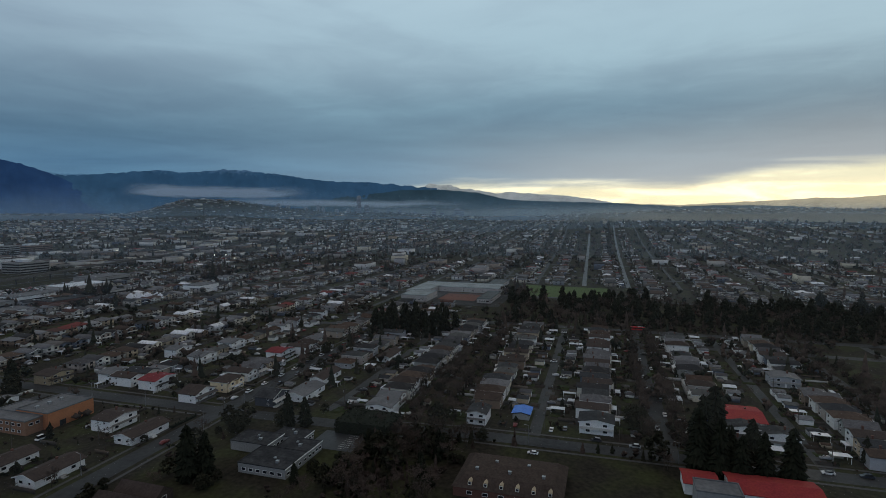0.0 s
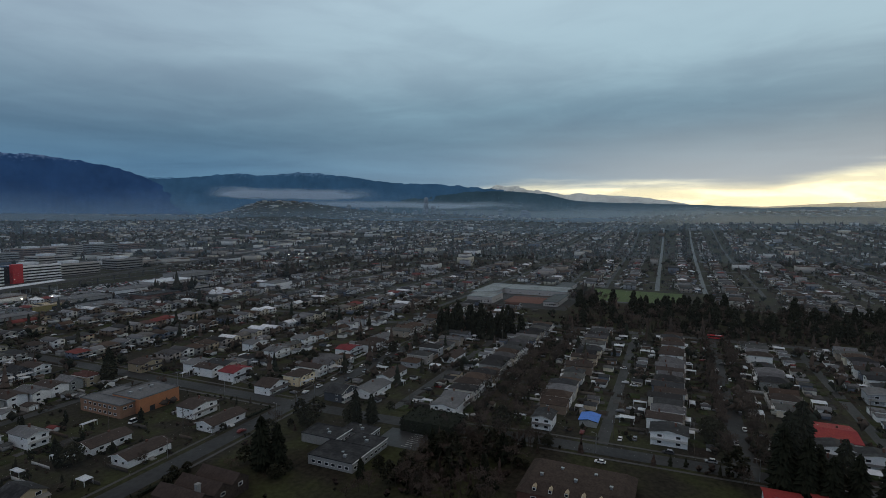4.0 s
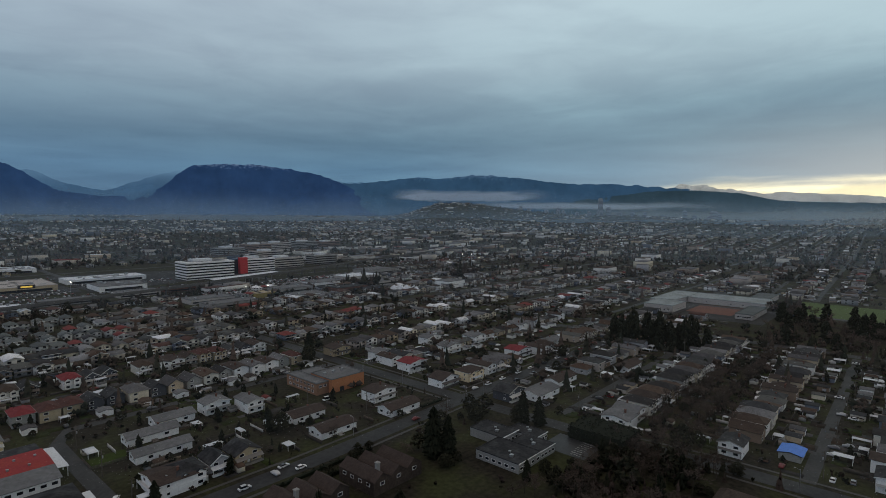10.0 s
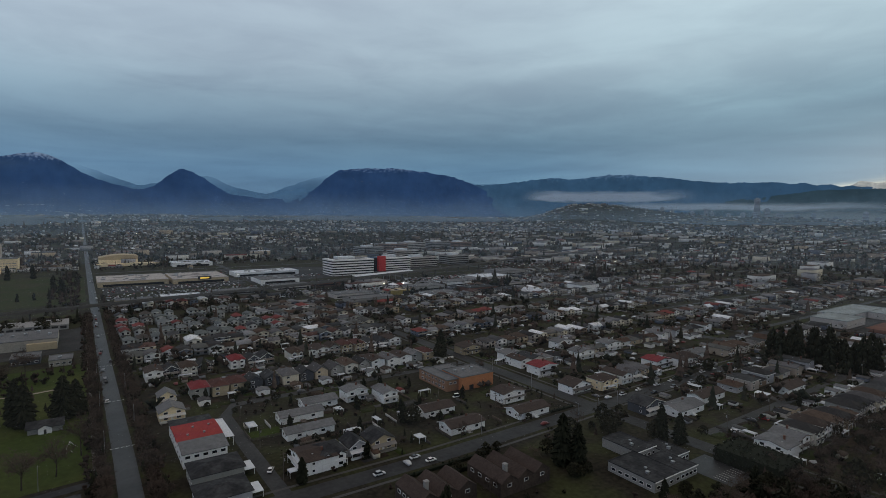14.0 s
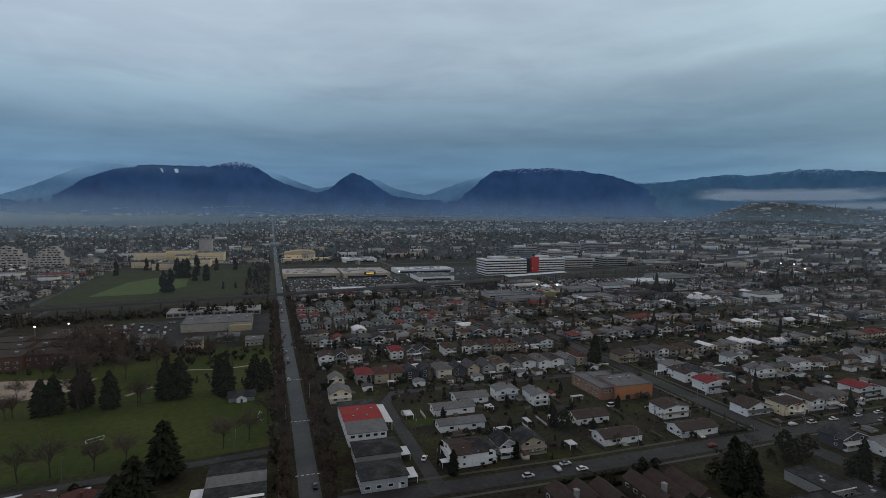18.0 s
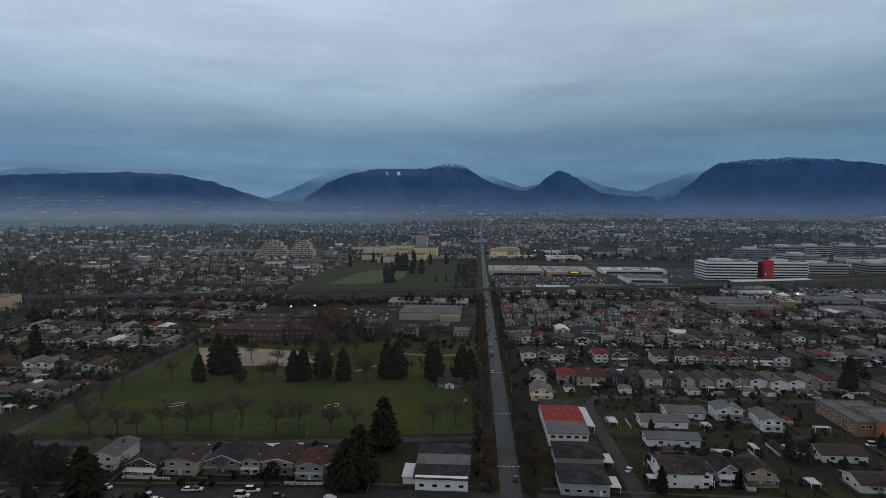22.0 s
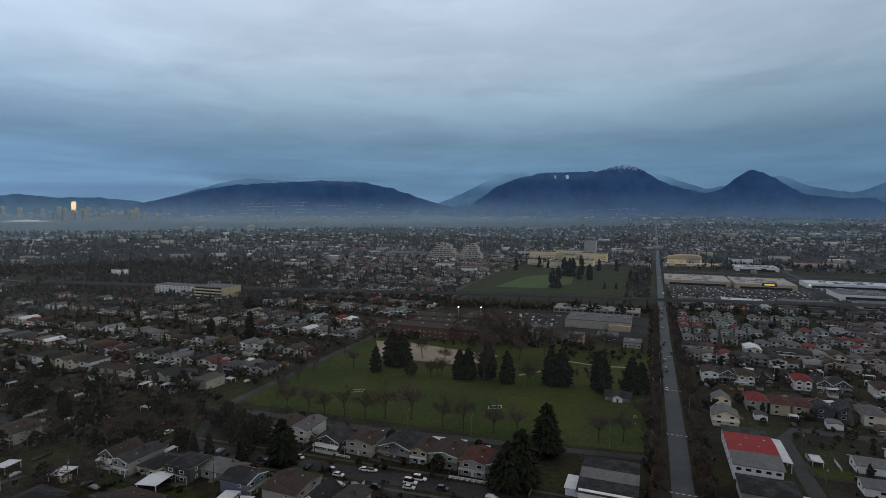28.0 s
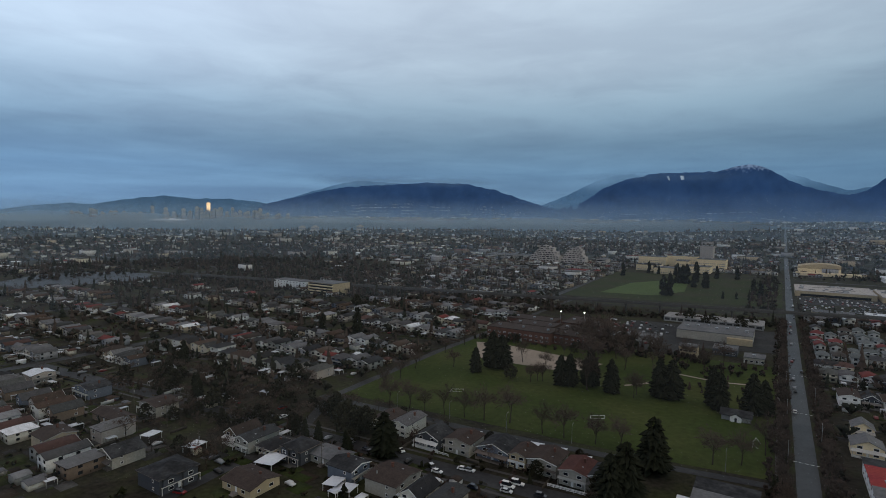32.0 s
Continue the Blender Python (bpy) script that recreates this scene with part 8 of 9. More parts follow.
# yards
for k in range(260):
    x, y = rng.uniform(-390, 470), rng.uniform(-130, 420)
    if abs(x - 12) < 8 or abs(x - 222) < 7 or abs(y - 183) < 8 or math.hypot(x, y) < 180 or not (x > 22 or y > 100) or (-212 < x < 8 and y > 186) or (x < 225 and y < 60) or not free(x, y, 0.5):
        continue
    plant([BARE[1], EVG[1], EVG[2], EVG[2], CON[3]], x, y, rng.uniform(0.6, 1.0))


# bare street and yard trees through the middle distance
MID = [arrays(bare_tree(60 + v, (9, 11, 8)[v], 0.95, 4, 2, 74, 0.14)[1]) for v in range(3)]
mid = []
for yb in AVES:
    for off in (-7.5, 7.5):
        for x in np.arange(-1100, 1100, 13.0):
            if rng.random() < 0.62:
                mid.append((x + rng.uniform(-4, 4), yb + off + rng.uniform(-1.5, 1.5)))
for k in range(3200):
    mid.append((rng.uniform(-1100, 1100), rng.uniform(-300, 1100)))
mid = np.array(mid)
d, a = np.hypot(mid[:, 0], mid[:, 1]), np.degrees(np.arctan2(mid[:, 0], mid[:, 1]))
ok = (d > 300) & (d < 1150) & (a > -72) & (a < 115) & clear_of(mid[:, 0], mid[:, 1], OPEN[:4] + OPEN[5:7] + [(-215, 216, 60, 392), (555, 765, -30, 240)])
ok &= np.array([free(u, v, 1.5) for u, v in mid]) & (np.abs(mid[:, 0] - 12) > 9) & off_streets(mid[:, 0], mid[:, 1])
mid = mid[ok]
which = rng.integers(0, 3, len(mid))
joined("street_trees", [(MID[v], np.column_stack([mid[which == v], height(*mid[which == v].T), rng.uniform(0, 6.28, (which == v).sum()), rng.uniform(0.55, 1.15, (which == v).sum())[:, None] * rng.uniform(0.85, 1.15, ((which == v).sum(), 3))])) for v in range(3)],
       [M["twig"]], "bare brown trees along the streets and in the yards", "trees")

# dense low brush beside the main road
for k in range(330):
    y = 185 + k * 1.35
    for off in (4.2, 20.0):
        plant(BRUSH, off + rng.uniform(-1.6, 1.6), y + rng.uniform(-1, 1), rng.uniform(0.6, 1.25))
# school lawn and the dark belt along the railway
for x, y, s in ((-232, 960, 1.3), (-205, 1040, 1.2), (-196, 1046, 1.1), (-186, 1030, 1.0), (-135, 900, 1.9), (-128, 905, 1.8), (-122, 900, 2.0), (-112, 930, 1.8), (-106, 860, 1.4), (-128, 745, 1.7), (-121, 748, 1.7), (-90, 860, 1.5), (-96, 890, 1.3), (-90, 1010, 1.2), (-60, 1015, 1.2), (-158, 1030, 1.1), (-30, 860, 1.2), (-20, 800, 1.2), (-60, 760, 0.6), (-45, 765, 0.6), (-30, 770, 0.6)):
    plant(CON[0], x, y, s)
for k in range(210):
    x = rng.uniform(-780, 0)
    plant([BARE[0], EVG[1], BRUSH, BARE[1]], x, 0.2 * x + rng.uniform(585, 614), rng.uniform(0.5, 0.9))
for k in range(60):
    x = rng.uniform(18, 330)
    plant([BRUSH, CON[3], EVG[1]], x, 0.24 * x + rng.uniform(592, 612), rng.uniform(0.6, 1.0))
for k in range(75):
    plant([BARE[0], BARE[2], EVG[1], BRUSH, BRUSH], rng.uniform(-258, -186), rng.uniform(118, 200), rng.uniform(0.6, 1.1))
for k in range(70):
    x, y = rng.uniform(-340, -205), rng.uniform(152, 208)
    if free(x, y, 1):
        plant([BARE[0], BARE[2], BARE[2], EVG[0], EVG[1], CON[3]], x, y, rng.uniform(0.7, 1.1))
for k in range(60):
    x, y = rng.uniform(-205, -45), rng.uniform(150, 216)
    if free(x, y, 1.5) and abs(y - 176 - 0.07 * x) > 9:
        plant([BARE[0], BARE[1], BRUSH, EVG[1], EVG[2]], x, y, rng.uniform(0.6, 1.0))
for k in range(80):
    x, y = rng.uniform(205, 330), rng.uniform(62, 100)
    if free(x, y, 1.5) and abs(x - 231) > 7:
        plant([BARE[0], BARE[1], BRUSH, BARE[2]], x, y, rng.uniform(0.6, 1.0))
for k in range(90):
    x, y = rng.uniform(62, 214), rng.uniform(190, 300)
    if free(x, y, 1.0) and abs(y - 292) > 5 and abs(x - 61) > 6:
        plant([BRUSH, EVG[2], EVG[2], BARE[1], BRUSH, CON[3]], x, y, rng.uniform(0.5, 0.9))
# overgrown ground between the avenue and the hall
for k in range(70):
    x, y = rng.uniform(30, 215), rng.uniform(60, 172)
    if math.hypot(x, y) > 165 and free(x, y, 2):
        plant([BARE[0], EVG[1], BARE[2], EVG[0], CON[0]], x, y, rng.uniform(0.5, 0.9))


# ---- hedges and fences ----
def hedge(x0, y0, x1, y1, h, label):
    rg = random.Random(int(x0 * 7 + y0))
    bm = bmesh.new()
    n = int(max(60, abs(x1 - x0) * abs(y1 - y0) * h * 0.35))
    box(bm, x0 + 0.4, y0 + 0.4, 0, x1 - 0.4, y1 - 0.4, h - 0.4)
    for k in range(min(n, 900)):
        p = [rg.uniform(x0, x1), rg.uniform(y0, y1), rg.uniform(0.2, h)]
        f = rg.randrange(3)
        if f == 0:
            p[0] = rg.choice((x0, x1)) + rg.gauss(0, 0.2)
        elif f == 1:
            p[1] = rg.choice((y0, y1)) + rg.gauss(0, 0.2)
        else:
            p[2] = h + rg.gauss(0, 0.25)
        c, s = Vector(p), rg.uniform(0.35, 0.8)
        v = [bm.verts.new(c + Vector((rg.gauss(0, 1), rg.gauss(0, 1), rg.gauss(0, 1))).normalized() * s) for _ in range(4)]
        for q in ((0, 1, 2), (0, 2, 3), (1, 2, 3), (0, 1, 3)):
            bm.faces.new([v[t] for t in q])
    return tagged(part("hedge", bm, M["hedge"]), label, "hedge", "hedges")


hedge(214, 90, 232, 116, 6.0, "huge dark clipped hedge beside the lawn")
hedge(100, 171, 145, 173, 1.6, "long low dark hedge beside the pavement")
hedge(118, 164, 150, 166, 1.8, "dark hedge in front of townhouses")
hedge(140, 208, 156, 210, 2.2, "dark hedge behind the corner bungalow")
hedge(196, 190, 212, 192, 1.4, "low dark hedge before a house")


def fence(x0, y0, x1, y1, label, material, h=1.3):
    e = thing("fence", label, "fence", "fences")
    L = math.hypot(x1 - x0, y1 - y0)
    n = max(2, int(L / 2.4))
    for k in range(n + 1):
        s = k / n
        bm = bmesh.new()
        x, y = x0 + (x1 - x0) * s, y0 + (y1 - y0) * s
        box(bm, x - 0.08, y - 0.08, 0, x + 0.08, y + 0.08, h)
        part("post", bm, material, e)
    for z in (0.3, 0.75, h - 0.2):
        bm = bmesh.new()
        strip(bm, [(x0, y0), (x1, y1)], 0.08, z)
        for f in bmesh.ops.extrude_face_region(bm, geom=bm.faces[:])["geom"]:
            if isinstance(f, bmesh.types.BMVert):
                f.co.z += 0.2
        part("rail", bm, material, e)


fence(-70, 186, -48, 187, "white rail fence before the houses", M["trim"])
fence(-132, 186.2, -113.8, 186.5, "white picket fence before the houses", M["trim"], 1.1)
fence(60, 238, 75, 238, "wooden yard fence round a lawn", M["pole"])
fence(60, 250, 60, 238, "wooden yard fence round a lawn", M["pole"])
fence(232, 237, 252, 237, "white garden fence before a red-roofed house", M["trim"])
fence(300, 203, 345, 203, "pale fence of short pillars along the avenue", M["trim"])
sheet("back_lawn", rect(61, 239, 75, 249), 0.06, M["grass"], "small fenced back lawn", "lawn")
sheet("boulevard_lawn", rect(238, 68, 424, 98), 0.05, M["rough_lawn"], "dim rough lawn with bare trees between house rows", "lawn")
sheet("corner_lawn", [(184, 60), (224, 62), (216, 88), (200, 100), (182, 98)], 0.05, M["yard"], "dim rough ground behind the hall", "lawn")


# ---- cars ----
def car(label, L=4.5, tall=0.0, paint=None):
    e = thing("car", label, "car", "parked cars")
    h = 1.45 + tall
    bm = bmesh.new()
    prism(bm, [(-L / 2, 0.3), (L / 2, 0.3), (L / 2, 0.72), (L * 0.28, 0.92), (-L * 0.42, 0.95), (-L / 2, 0.85)], "y", -0.88, 0.88)
    part("body", bm, paint or M["car"], e)
    bm = bmesh.new()
    prism(bm, [(L * 0.27, 0.93), (L * 0.10, h - 0.05), (-L * (0.28 + tall * 0.15), h - 0.05), (-L * 0.42, 0.95)], "y", -0.78, 0.78)
    part("glasshouse", bm, M["glass"], e, "dark car windows")
    bm = bmesh.new()
    box(bm, -L * (0.27 + tall * 0.15), -0.74, h - 0.05, L * 0.10, 0.74, h)
    part("roof_panel", bm, paint or M["car"], e)
    for x in (-L * 0.3, L * 0.31):
        for s in (-0.8, 0.8):
            w = part("wheel", wheel_me, None, e)
            w.matrix_basis = pose(x, s, 0.32) @ Matrix.Diagonal((0.32, 0.22, 0.32, 1))
    return e


CARS = [car("parked saloon car on wet asphalt"), car("parked sport utility car on wet asphalt", 4.7, 0.25), car("white parked car on wet asphalt", 4.4, 0.0, M["white"]), car("white parked van on the street", 5.4, 0.75, M["white"])]


def park(x, y, turn, k=None):
    p = CARS[int(rng.integers(3)) if k is None else k]
    if not free(x, y, 0.5):
        return
    m = pose(x, y, 0.07, 0, 0, turn)
    if p.name not in used:
        used.add(p.name)
        p.matrix_basis = m
        return
    copy_thing(p, m)


for x, y, t, k in ((116, 179, 0, 2), (93, 180, 0, 1), (112, 185, 5, 0), (-82, 177, 5, 3), (-110, 172, 5, 2), (-92, 169, 0, 1), (-100, 180, 5, 0), (-128, 168, 5, 2), (-140, 176, 5, 2), (-146, 172, 5, 0), (219, 27, 88, 2), (240, 2, 90, 1), (238, -14, 90, 1), (262, -25, 0, 1), (281, -30, 0, 2), (246, 22, 0, 2), (249, 16, 0, 0),
                   (234, -72, 90, 0), (235, -84, 90, 0), (236, -97, 90, 1), (233, -58, 90, 2), (170, 236, 0, 3), (14.6, 196, 90, 0), (9.6, 330, 90, 2), (14.8, 420, 90, 0), (9.8, 560, 90, 1), (59, 206, 60, 2), (-178, 108, 20, 1), (-79.8, 180.5, 8, 3), (-102.7, 179.5, 5, 2), (-113.7, 174.2, -30, 1), (-133.1, 179.5, -25, 2), (-69.2, 177.1, 5, 1), (-80.8, 173.3, 5, 0), (-204, 178, 80, 2), (-214, 186, 80, 1), (-240, 178, 10, 0), (-247, 180, 10, 2), (-254, 181, 10, 1)):
    park(x, y, t, k)
for k in range(9):
    park(250 + k * 16 + rng.uniform(-4, 4), 188.5, 0)
    park(255 + k * 16 + rng.uniform(-4, 4), 180.5, 0)
for k in range(7):
    park(300 + k * 16 + rng.uniform(-5, 5), -24 if k % 2 else -30, 0)
    park(rng.uniform(250, 465), 27 + rng.choice((-4.5, 4.5)), 90)
    park(rng.uniform(250, 465), 131 + rng.choice((-4.8, 4.8)), 90)
    park(52 + rng.uniform(-1, 1), 205 + k * 6, 10)
# crowded car parks, joined
bm = bmesh.new()
prism(bm, [(-2.2, 0.3), (2.2, 0.3), (2.2, 0.8), (1.2, 0.95), (0.5, 1.42), (-1.2, 1.42), (-2.0, 0.95), (-2.2, 0.9)], "y", -0.88, 0.88)
CA = arrays(bm)
pl = []
for x0, y0, x1, y1, n in ((-150, 440, -80, 540, 110), (22, 780, 190, 835, 150), (24, 716, 200, 768, 170), (210, 650, 420, 690, 120), (250, 580, 560, 598, 60), (210, 840, 330, 875, 60), (330, 610, 640, 720, 420), (205, 745, 320, 770, 50), (13.5, 640, 14.5, 1900, 26), (9.5, 300, 10.5, 1800, 16), (640, 700, 1000, 860, 300), (420, 655, 620, 735, 320), (300, 628, 430, 660, 130), (560, 600, 700, 690, 160), (700, 780, 1100, 930, 260), (18, 940, 210, 1000, 90)):
    for k in range(n):
        x, y = rng.uniform(x0, x1), y0 + (y1 - y0) * (rng.integers(0, max(2, int((y1 - y0) / 7))) / max(1, int((y1 - y0) / 7)))
        pl.append((x, y, float(height(x, y)) + 0.12, math.pi / 2, 1, 1, 1))
M["far_car"] = mat("distant_car_paint", (0.3,) * 3, 0.05, 1.0, 0.2, 0.3, by="island", ramp=[(0.5, 0.5, 0.5), (0.04, 0.04, 0.045), (0.25, 0.26, 0.27), (0.6, 0.6, 0.6), (0.03, 0.03, 0.03), (0.12, 0.12, 0.13), (0.15, 0.02, 0.02)])
joined("distant_cars", [(CA, pl + cars_)], [M["far_car"]], "many small parked cars in distant car parks", "cars")


# ---- poles and lamps ----
def utility_pole(h=11):
    e = thing("utility_pole", "weathered wooden utility pole with a crossarm", "pole", "utility poles")
    T = bmesh.new()
    limb(T, Vector((0, 0, 0)), Vector((0, 0, h)), 0.17, 0.11, 8)
    part("post", T, M["pole"], e)
    for z in (h - 0.8, h - 2):
        part("crossarm", box(bmesh.new(), -1.2, -0.06, z, 1.2, 0.06, z + 0.14), M["pole"], e)
    T = bmesh.new()
    prism(T, [(0.4 + 0.25 * math.cos(k), 0.25 * math.sin(k)) for k in (0, 1.05, 2.1, 3.14, 4.19, 5.24)], "z", h - 3.6, h - 2.6)
    part("transformer", T, M["concrete"], e, "grey transformer can")
    return e


def street_lamp(h=8.5):
    e = thing("street_lamp", "slim street lamp on a dark metal post", "lamp", "street lamps")
    T = bmesh.new()
    limb(T, Vector((0, 0, 0)), Vector((0, 0, h)), 0.12, 0.07, 8)
    part("post", T, M["steel"], e)
    T = bmesh.new()
    limb(T, Vector((0, 0, h - 0.1)), Vector((1.6, 0, h + 0.2)), 0.05, 0.04, 6)
    part("arm", T, M["steel"], e)
    T = bmesh.new()
    box(T, 1.3, -0.15, h + 0.1, 2.0, 0.15, h + 0.28)
    part("lamp_head", T, M["concrete"], e)
    return e


POLE, LAMP = utility_pole(), street_lamp()


def stand(p, x, y, turn):
    m = pose(x, y, 0, 0, 0, turn)
    if p.name not in used:
        used.add(p.name)
        p.matrix_basis = m
        return
    copy_thing(p, m)


for y in (127.5, 25, -89):
    for k in range(6):
        stand(POLE, 246 + k * 40, y, 90)
for x, y in ((61, 196), (61, 228), (61, 262), (100, 288), (140, 288), (180, 288), (160, 240), (172, 206), (214, 176), (-150, 150), (-120, 147), (-200, 130), (-240, 140), (-280, 146)):
    stand(POLE, x, y, 0)
for x, y in ((-165, 219), (-135, 222), (-105, 224), (-75, 228), (-45, 232), (-15, 236), (150, 189), (200, 176), (232, 178), (216, 226), (216, 262), (228, 30), (228, -30), (229, -70), (6, 260), (6, 320), (6, 380), (19, 290), (19, 350)):
    stand(LAMP, x, y, 90)
# floodlights that are lit
for x, y, h in ((-168, 470, 14), (-148, 476, 14), (777, 650, 26), (788, 636, 26), (753, 590, 24), (180, 770, 16), (322, 610, 12), (345, 600, 12)):
    e = thing("floodlight", "lit floodlight on a tall mast", "lamp", "floodlights")
    T = bmesh.new()
    limb(T, Vector((x, y, float(height(x, y)))), Vector((x, y, h)), 0.2, 0.12, 6)
    part("mast", T, M["steel"], e)
    s = 0.3 + 0.0004 * math.hypot(x, y)
    part("lamp_head", box(bmesh.new(), x - s, y - 0.4, h, x + s, y + 0.4, h + s * 1.4), M["lamp"], e, "bright white lamp")
# small lights across the far town
pl = []
for k in range(260):
    a, d = radians(rng.uniform(-70, 100)), rng.uniform(900, 4400)
    x, y = d * math.sin(a), d * math.cos(a)
    s = 0.10 + d * 0.00028
    pl.append((x, y, float(height(x, y)) + rng.uniform(5, 12), 0, s, s, s))
for k in range(90):
    a, d = radians(rng.uniform(-48, -8)), rng.uniform(4370, 4590)
    x, y = d * math.sin(a), d * math.cos(a)
    pl.append((x, y, float(height(x, y)) + rng.uniform(2, 9), 0, 1.4, 1.4, 1.2))
joined("distant_lights", [(arrays(box(bmesh.new(), -0.5, -0.5, 0, 0.5, 0.5, 1)), pl)], [M["lamp"]], "tiny lit lamps scattered over the far town", "lamps")

# kerbs, pavements, road marks
bm = bmesh.new()
for pts, off in (([(222, 480), (222, 190)], 8), ([(224, 110), (231, 60), (236, -200)], 8), ([(24, 182), (120, 181), (214, 184)], 8), ([(236, 186), (470, 188)], 8), ([(-400, 152), (-200, 170), (-60, 180), (0, 182)], 8), ([(-400, 152), (-330, 158)], 8)):
    for s in (-1, 1):
        d = Vector((pts[-1][0] - pts[0][0], pts[-1][1] - pts[0][1])).normalized()
        strip(bm, [(x - d.y * off * s, y + d.x * off * s) for x, y in pts], 1.5, 0.13)
bmesh.ops.recalc_face_normals(bm, faces=bm.faces[:])
tagged(part("pavement", bm, M["pavement"]), "narrow concrete pavements along the streets", "pavement", kind="structure")
for y in (206, 262, 330, 410, 520):
    for k in range(5):
        sheet("crossing_mark", rect(8 + k * 2.0, y, 9.2 + k * 2.0, y + 0.5), 0.085, M["paint"], "white painted road mark", "road marking", 0.01)
# markings on the park lawn
for x, y in ((-158, 262), (-78, 266)):
    e = thing("goal_frame", "white metal football goal lying on the lawn", "goal", "football goals")
    for a, b in (((0, 0), (6, 2)), ((6, 2), (7, 0)), ((7, 0), (1, -2)), ((1, -2), (0, 0))):
        T = bmesh.new()
        limb(T, Vector((x + a[0], y + a[1] * 2, 0.15)), Vector((x + b[0], y + b[1] * 2, 0.15)), 0.1, 0.1, 6)
        part("bar", T, M["trim"], e)
e = thing("goal_frame", "white metal football goal standing on the lawn", "goal", "football goals")
for a, b in (((-7, 268, 0), (-7, 268, 2.4)), ((-7, 268, 2.4), (-6, 275, 2.4)), ((-6, 275, 2.4), (-6, 275, 0)), ((-7, 268, 2.4), (-5, 268, 0)), ((-6, 275, 2.4), (-4, 275, 0))):
    T = bmesh.new()
    limb(T, Vector(a), Vector(b), 0.08, 0.08, 6)
    part("bar", T, M["trim"], e)

# ---- far towers ----
def tower(az, d, w, top, material, label, name="tower"):
    e = thing(name, label, "tower", "far towers")
    x, y = math.sin(radians(az)) * d, math.cos(radians(az)) * d
    z0 = float(height(x, y)) - 2
    z1 = 100 + math.tan(radians(top)) * d
    b = part("wall", box(bmesh.new(), -w / 2, -w / 2, 0, w / 2, w / 2, z1 - z0), material, e)
    n = max(2, min(3, int((z1 - z0) / 12)))
    for k in range(n):
        s = part("window_band", box(bmesh.new(), -w / 2 - 0.15, -w / 2 - 0.15, 3 + k * (z1 - z0) / n, w / 2 + 0.15, w / 2 + 0.15, 3 + (k + 0.5) * (z1 - z0) / n), M["tower_window"], e)
    part("plant_room", box(bmesh.new(), -w / 4, -w / 4, z1 - z0, w / 4, w / 4, z1 - z0 + 5), material, e)
    e.matrix_basis = pose(x, y, z0, 0, 0, -az + rng.uniform(-15, 15))


for az, top, w in ((56.2, 0.9, 26), (57.1, 0.7, 26), (60.1, 0.75, 28), (60.6, 0.5, 26), (62, 0.35, 28), (63.2, 0.4, 30), (64.3, 1.75, 30), (65.1, 0.8, 28), (66, 0.35, 26), (67.4, 0.3, 28), (68.6, 0.35, 26), (72.2, 0.5, 30), (74.6, 0.45, 28), (75.2, 0.2, 28), (70.2, 0.1, 26)):
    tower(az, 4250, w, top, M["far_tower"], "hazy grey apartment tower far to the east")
for az, top, w in ((-66.2, -0.05, 26), (-65.2, -0.2, 30), (-63.9, 0.12, 26), (-62.8, -0.1, 28), (-61.6, 0.05, 26), (-60.6, 0.62, 20), (-59.5, 0.5, 26), (-58.8, 0.1, 28), (-58, 0.42, 26), (-57.4, 0.2, 28), (-56.8, 0.64, 28), (-56.4, 0.5, 24), (-55.2, 0.45, 28), (-54.7, 0.58, 32), (-54.1, 0.2, 28), (-53.6, 0.58, 22), (-52.9, 0.3, 28), (-52.2, 0.15, 26), (-51.4, 0.35, 26), (-51, 0.55, 28), (-50.3, 0.1, 26), (-49.4, -0.05, 30)):
    tower(az, 4380, w, top, M["city_tower"], "hazy downtown tower far to the west", "downtown_tower")
for k in range(26):
    tower(rng.uniform(-67, -48), rng.uniform(4340, 4420), rng.uniform(18, 30), rng.uniform(-0.25, 0.5) * (0.6 + 0.4 * math.sin(k)), M["city_tower"], "hazy downtown tower far to the west", "downtown_tower")
for k in range(14):
    tower(rng.uniform(55, 76), rng.uniform(4180, 4280), rng.uniform(22, 34), rng.uniform(-0.2, 0.55), M["far_tower"], "hazy grey apartment tower far to the east")
for az, top in ((-46.9, -1.24), (-45.6, -1.22), (-41.0, -1.1)):
    tower(az, 2600, 30, top, M["pale_concrete"], "pale slab block of flats among distant trees", "slab_block")
pl = [(math.sin(radians(a)) * d, math.cos(radians(a)) * d, float(height(math.sin(radians(a)) * d, math.cos(radians(a)) * d)), radians(-a), w, 6, h) for a, d, w, h in ((rng.uniform(-38.5, -31), rng.uniform(4450, 4520), rng.uniform(4, 26), rng.uniform(4, 16)) for k in range(36))]
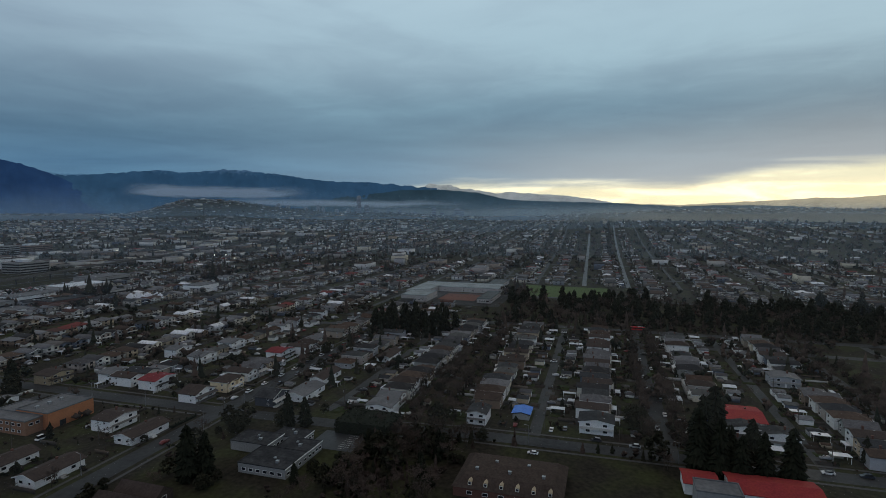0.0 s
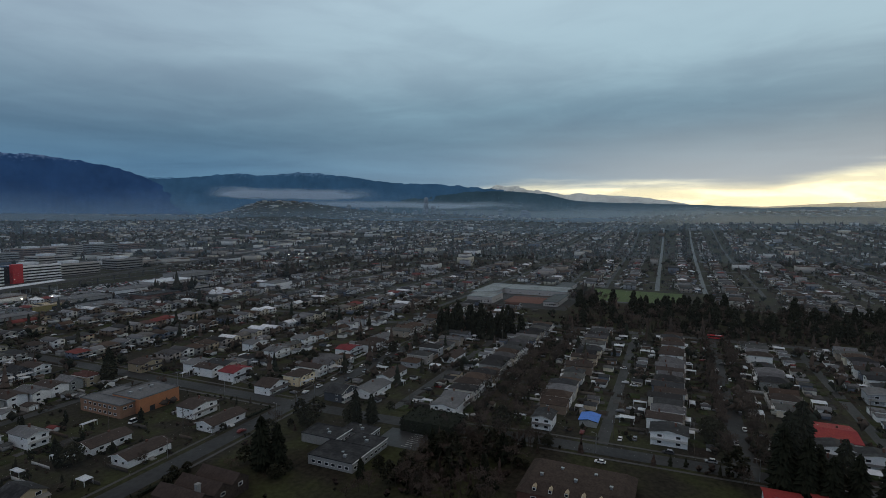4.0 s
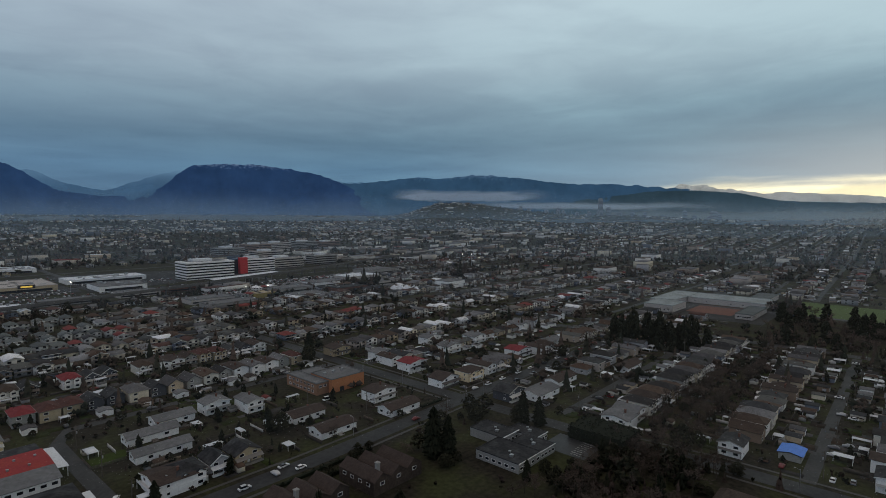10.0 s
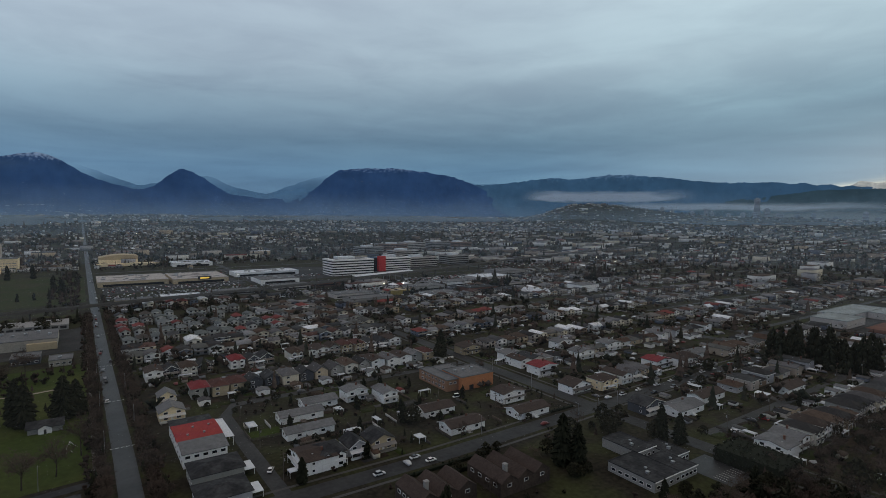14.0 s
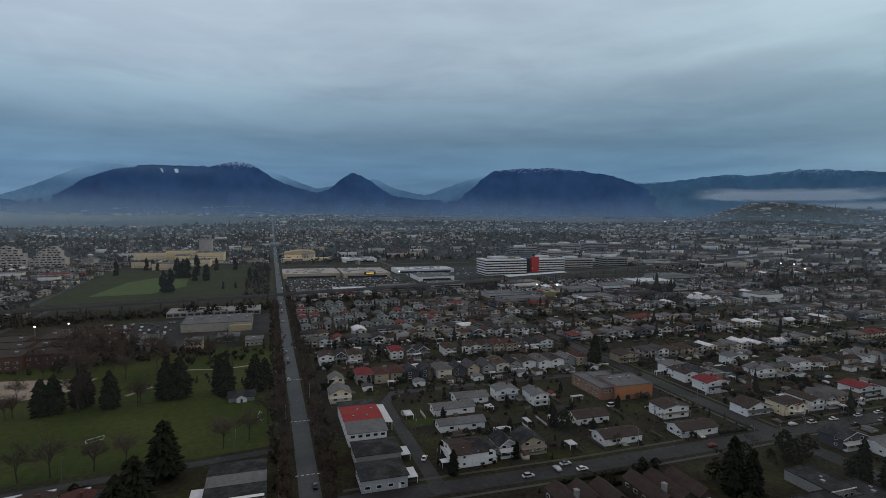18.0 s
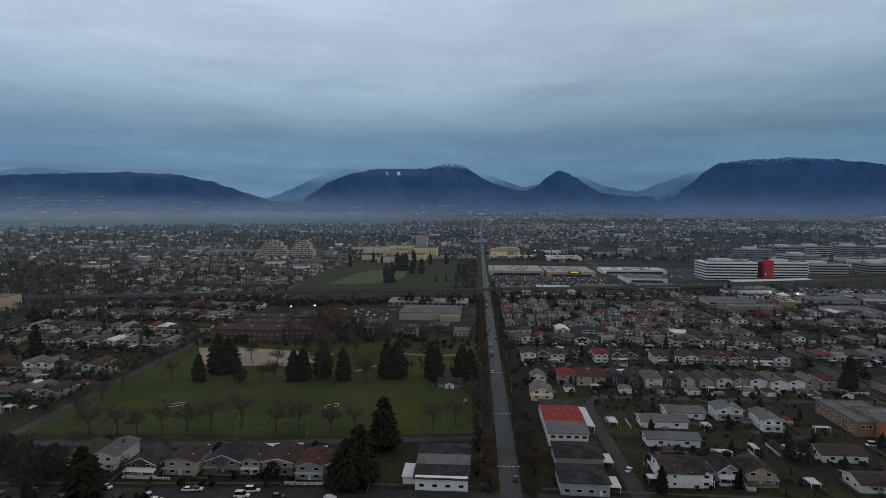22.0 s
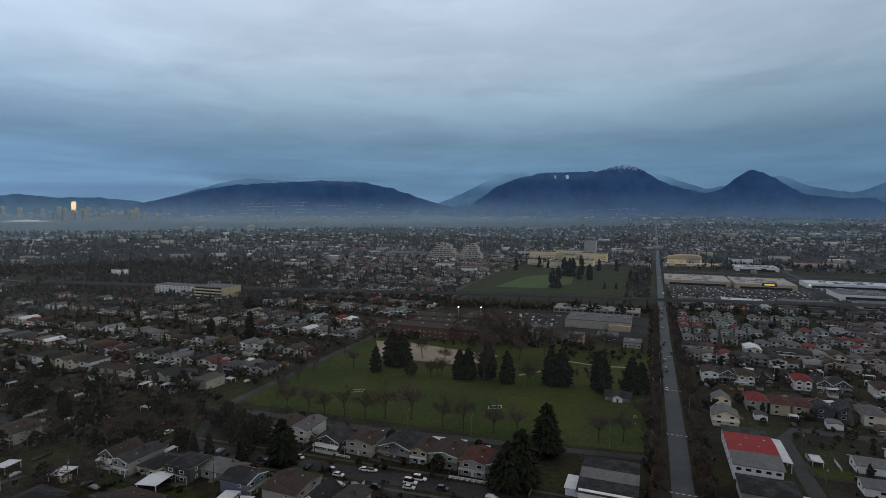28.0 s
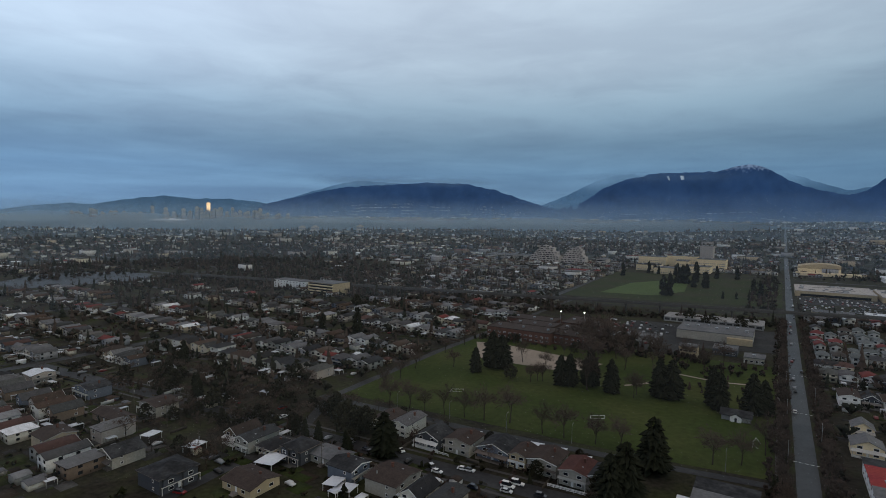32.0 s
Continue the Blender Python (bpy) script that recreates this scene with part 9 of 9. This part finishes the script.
joined("port_cranes", [(FH[3], pl)], [M["port_red"], M["port_red"]], "rust-red cranes and stacks of the far port", "port")
for az, top, w in ((-56.3, 0.12, 30), (-55.9, 0.3, 26), (-55.5, 0.2, 32), (-55.0, 0.35, 24), (-56.8, 0.4, 22)):
    tower(az, 4230, w, top, M["city_tower"], "hazy downtown tower far to the west", "downtown_tower")
e = thing("gold_tower", "glass tower shining gold in the sunrise", "tower", "far towers")
az, d = -55.8, 4300
part("wall", box(bmesh.new(), -13, -12, 0, 13, 12, 100 + math.tan(radians(1.05)) * d - 24), M["sunrise_glass"], e)
part("plant_room", box(bmesh.new(), -7, -7, 154, 7, 7, 160), M["city_tower"], e)
e.matrix_basis = pose(math.sin(radians(az)) * d, math.cos(radians(az)) * d, 24, 0, 0, 62)
e = thing("stadium", "wide white stadium roof far to the west", "stadium", "far towers")
bm = bmesh.new()
prism(bm, [(math.cos(k * 0.2618) * 150, math.sin(k * 0.2618) * 100) for k in range(24)], "z", 0, 26)
part("bowl", bm, M["city_tower"], e)
bm = bmesh.new()
A = [bm.verts.new((math.cos(k * 0.2618) * 155, math.sin(k * 0.2618) * 105, 26)) for k in range(24)]
c = bm.verts.new((0, 0, 40))
for k in range(24):
    bm.faces.new((A[k], A[(k + 1) % 24], c))
part("roof", bm, M["white_roof"], e)
e.matrix_basis = pose(math.sin(radians(-59)) * 4250, math.cos(radians(-59)) * 4250, 24, 0, 0, 62)
# trees past the count, joined
SPARE = {nm: (LIGHT[nm], pl_) for nm, pl_ in SPARE.items()}
for key in ("bare_twigs", "conifer_needles", "evergreen_leaves", "tree_bark"):
    lots_ = [(b[key], pl_) for b, pl_ in SPARE.values() if key in b]
    if lots_:
        joined("wood", lots_, [bpy.data.materials[key]], "many bare trees, conifers and brush along streets and woods", "trees")
for o in PROTO + RED_PROTO + GARAGE + CARPORT + [PATIO, COVER] + CON + EVG + BARE + [BRUSH] + CARS:
    if o.name not in used:
        for q in list(o.children_recursive) + [o]:
            bpy.data.objects.remove(q)
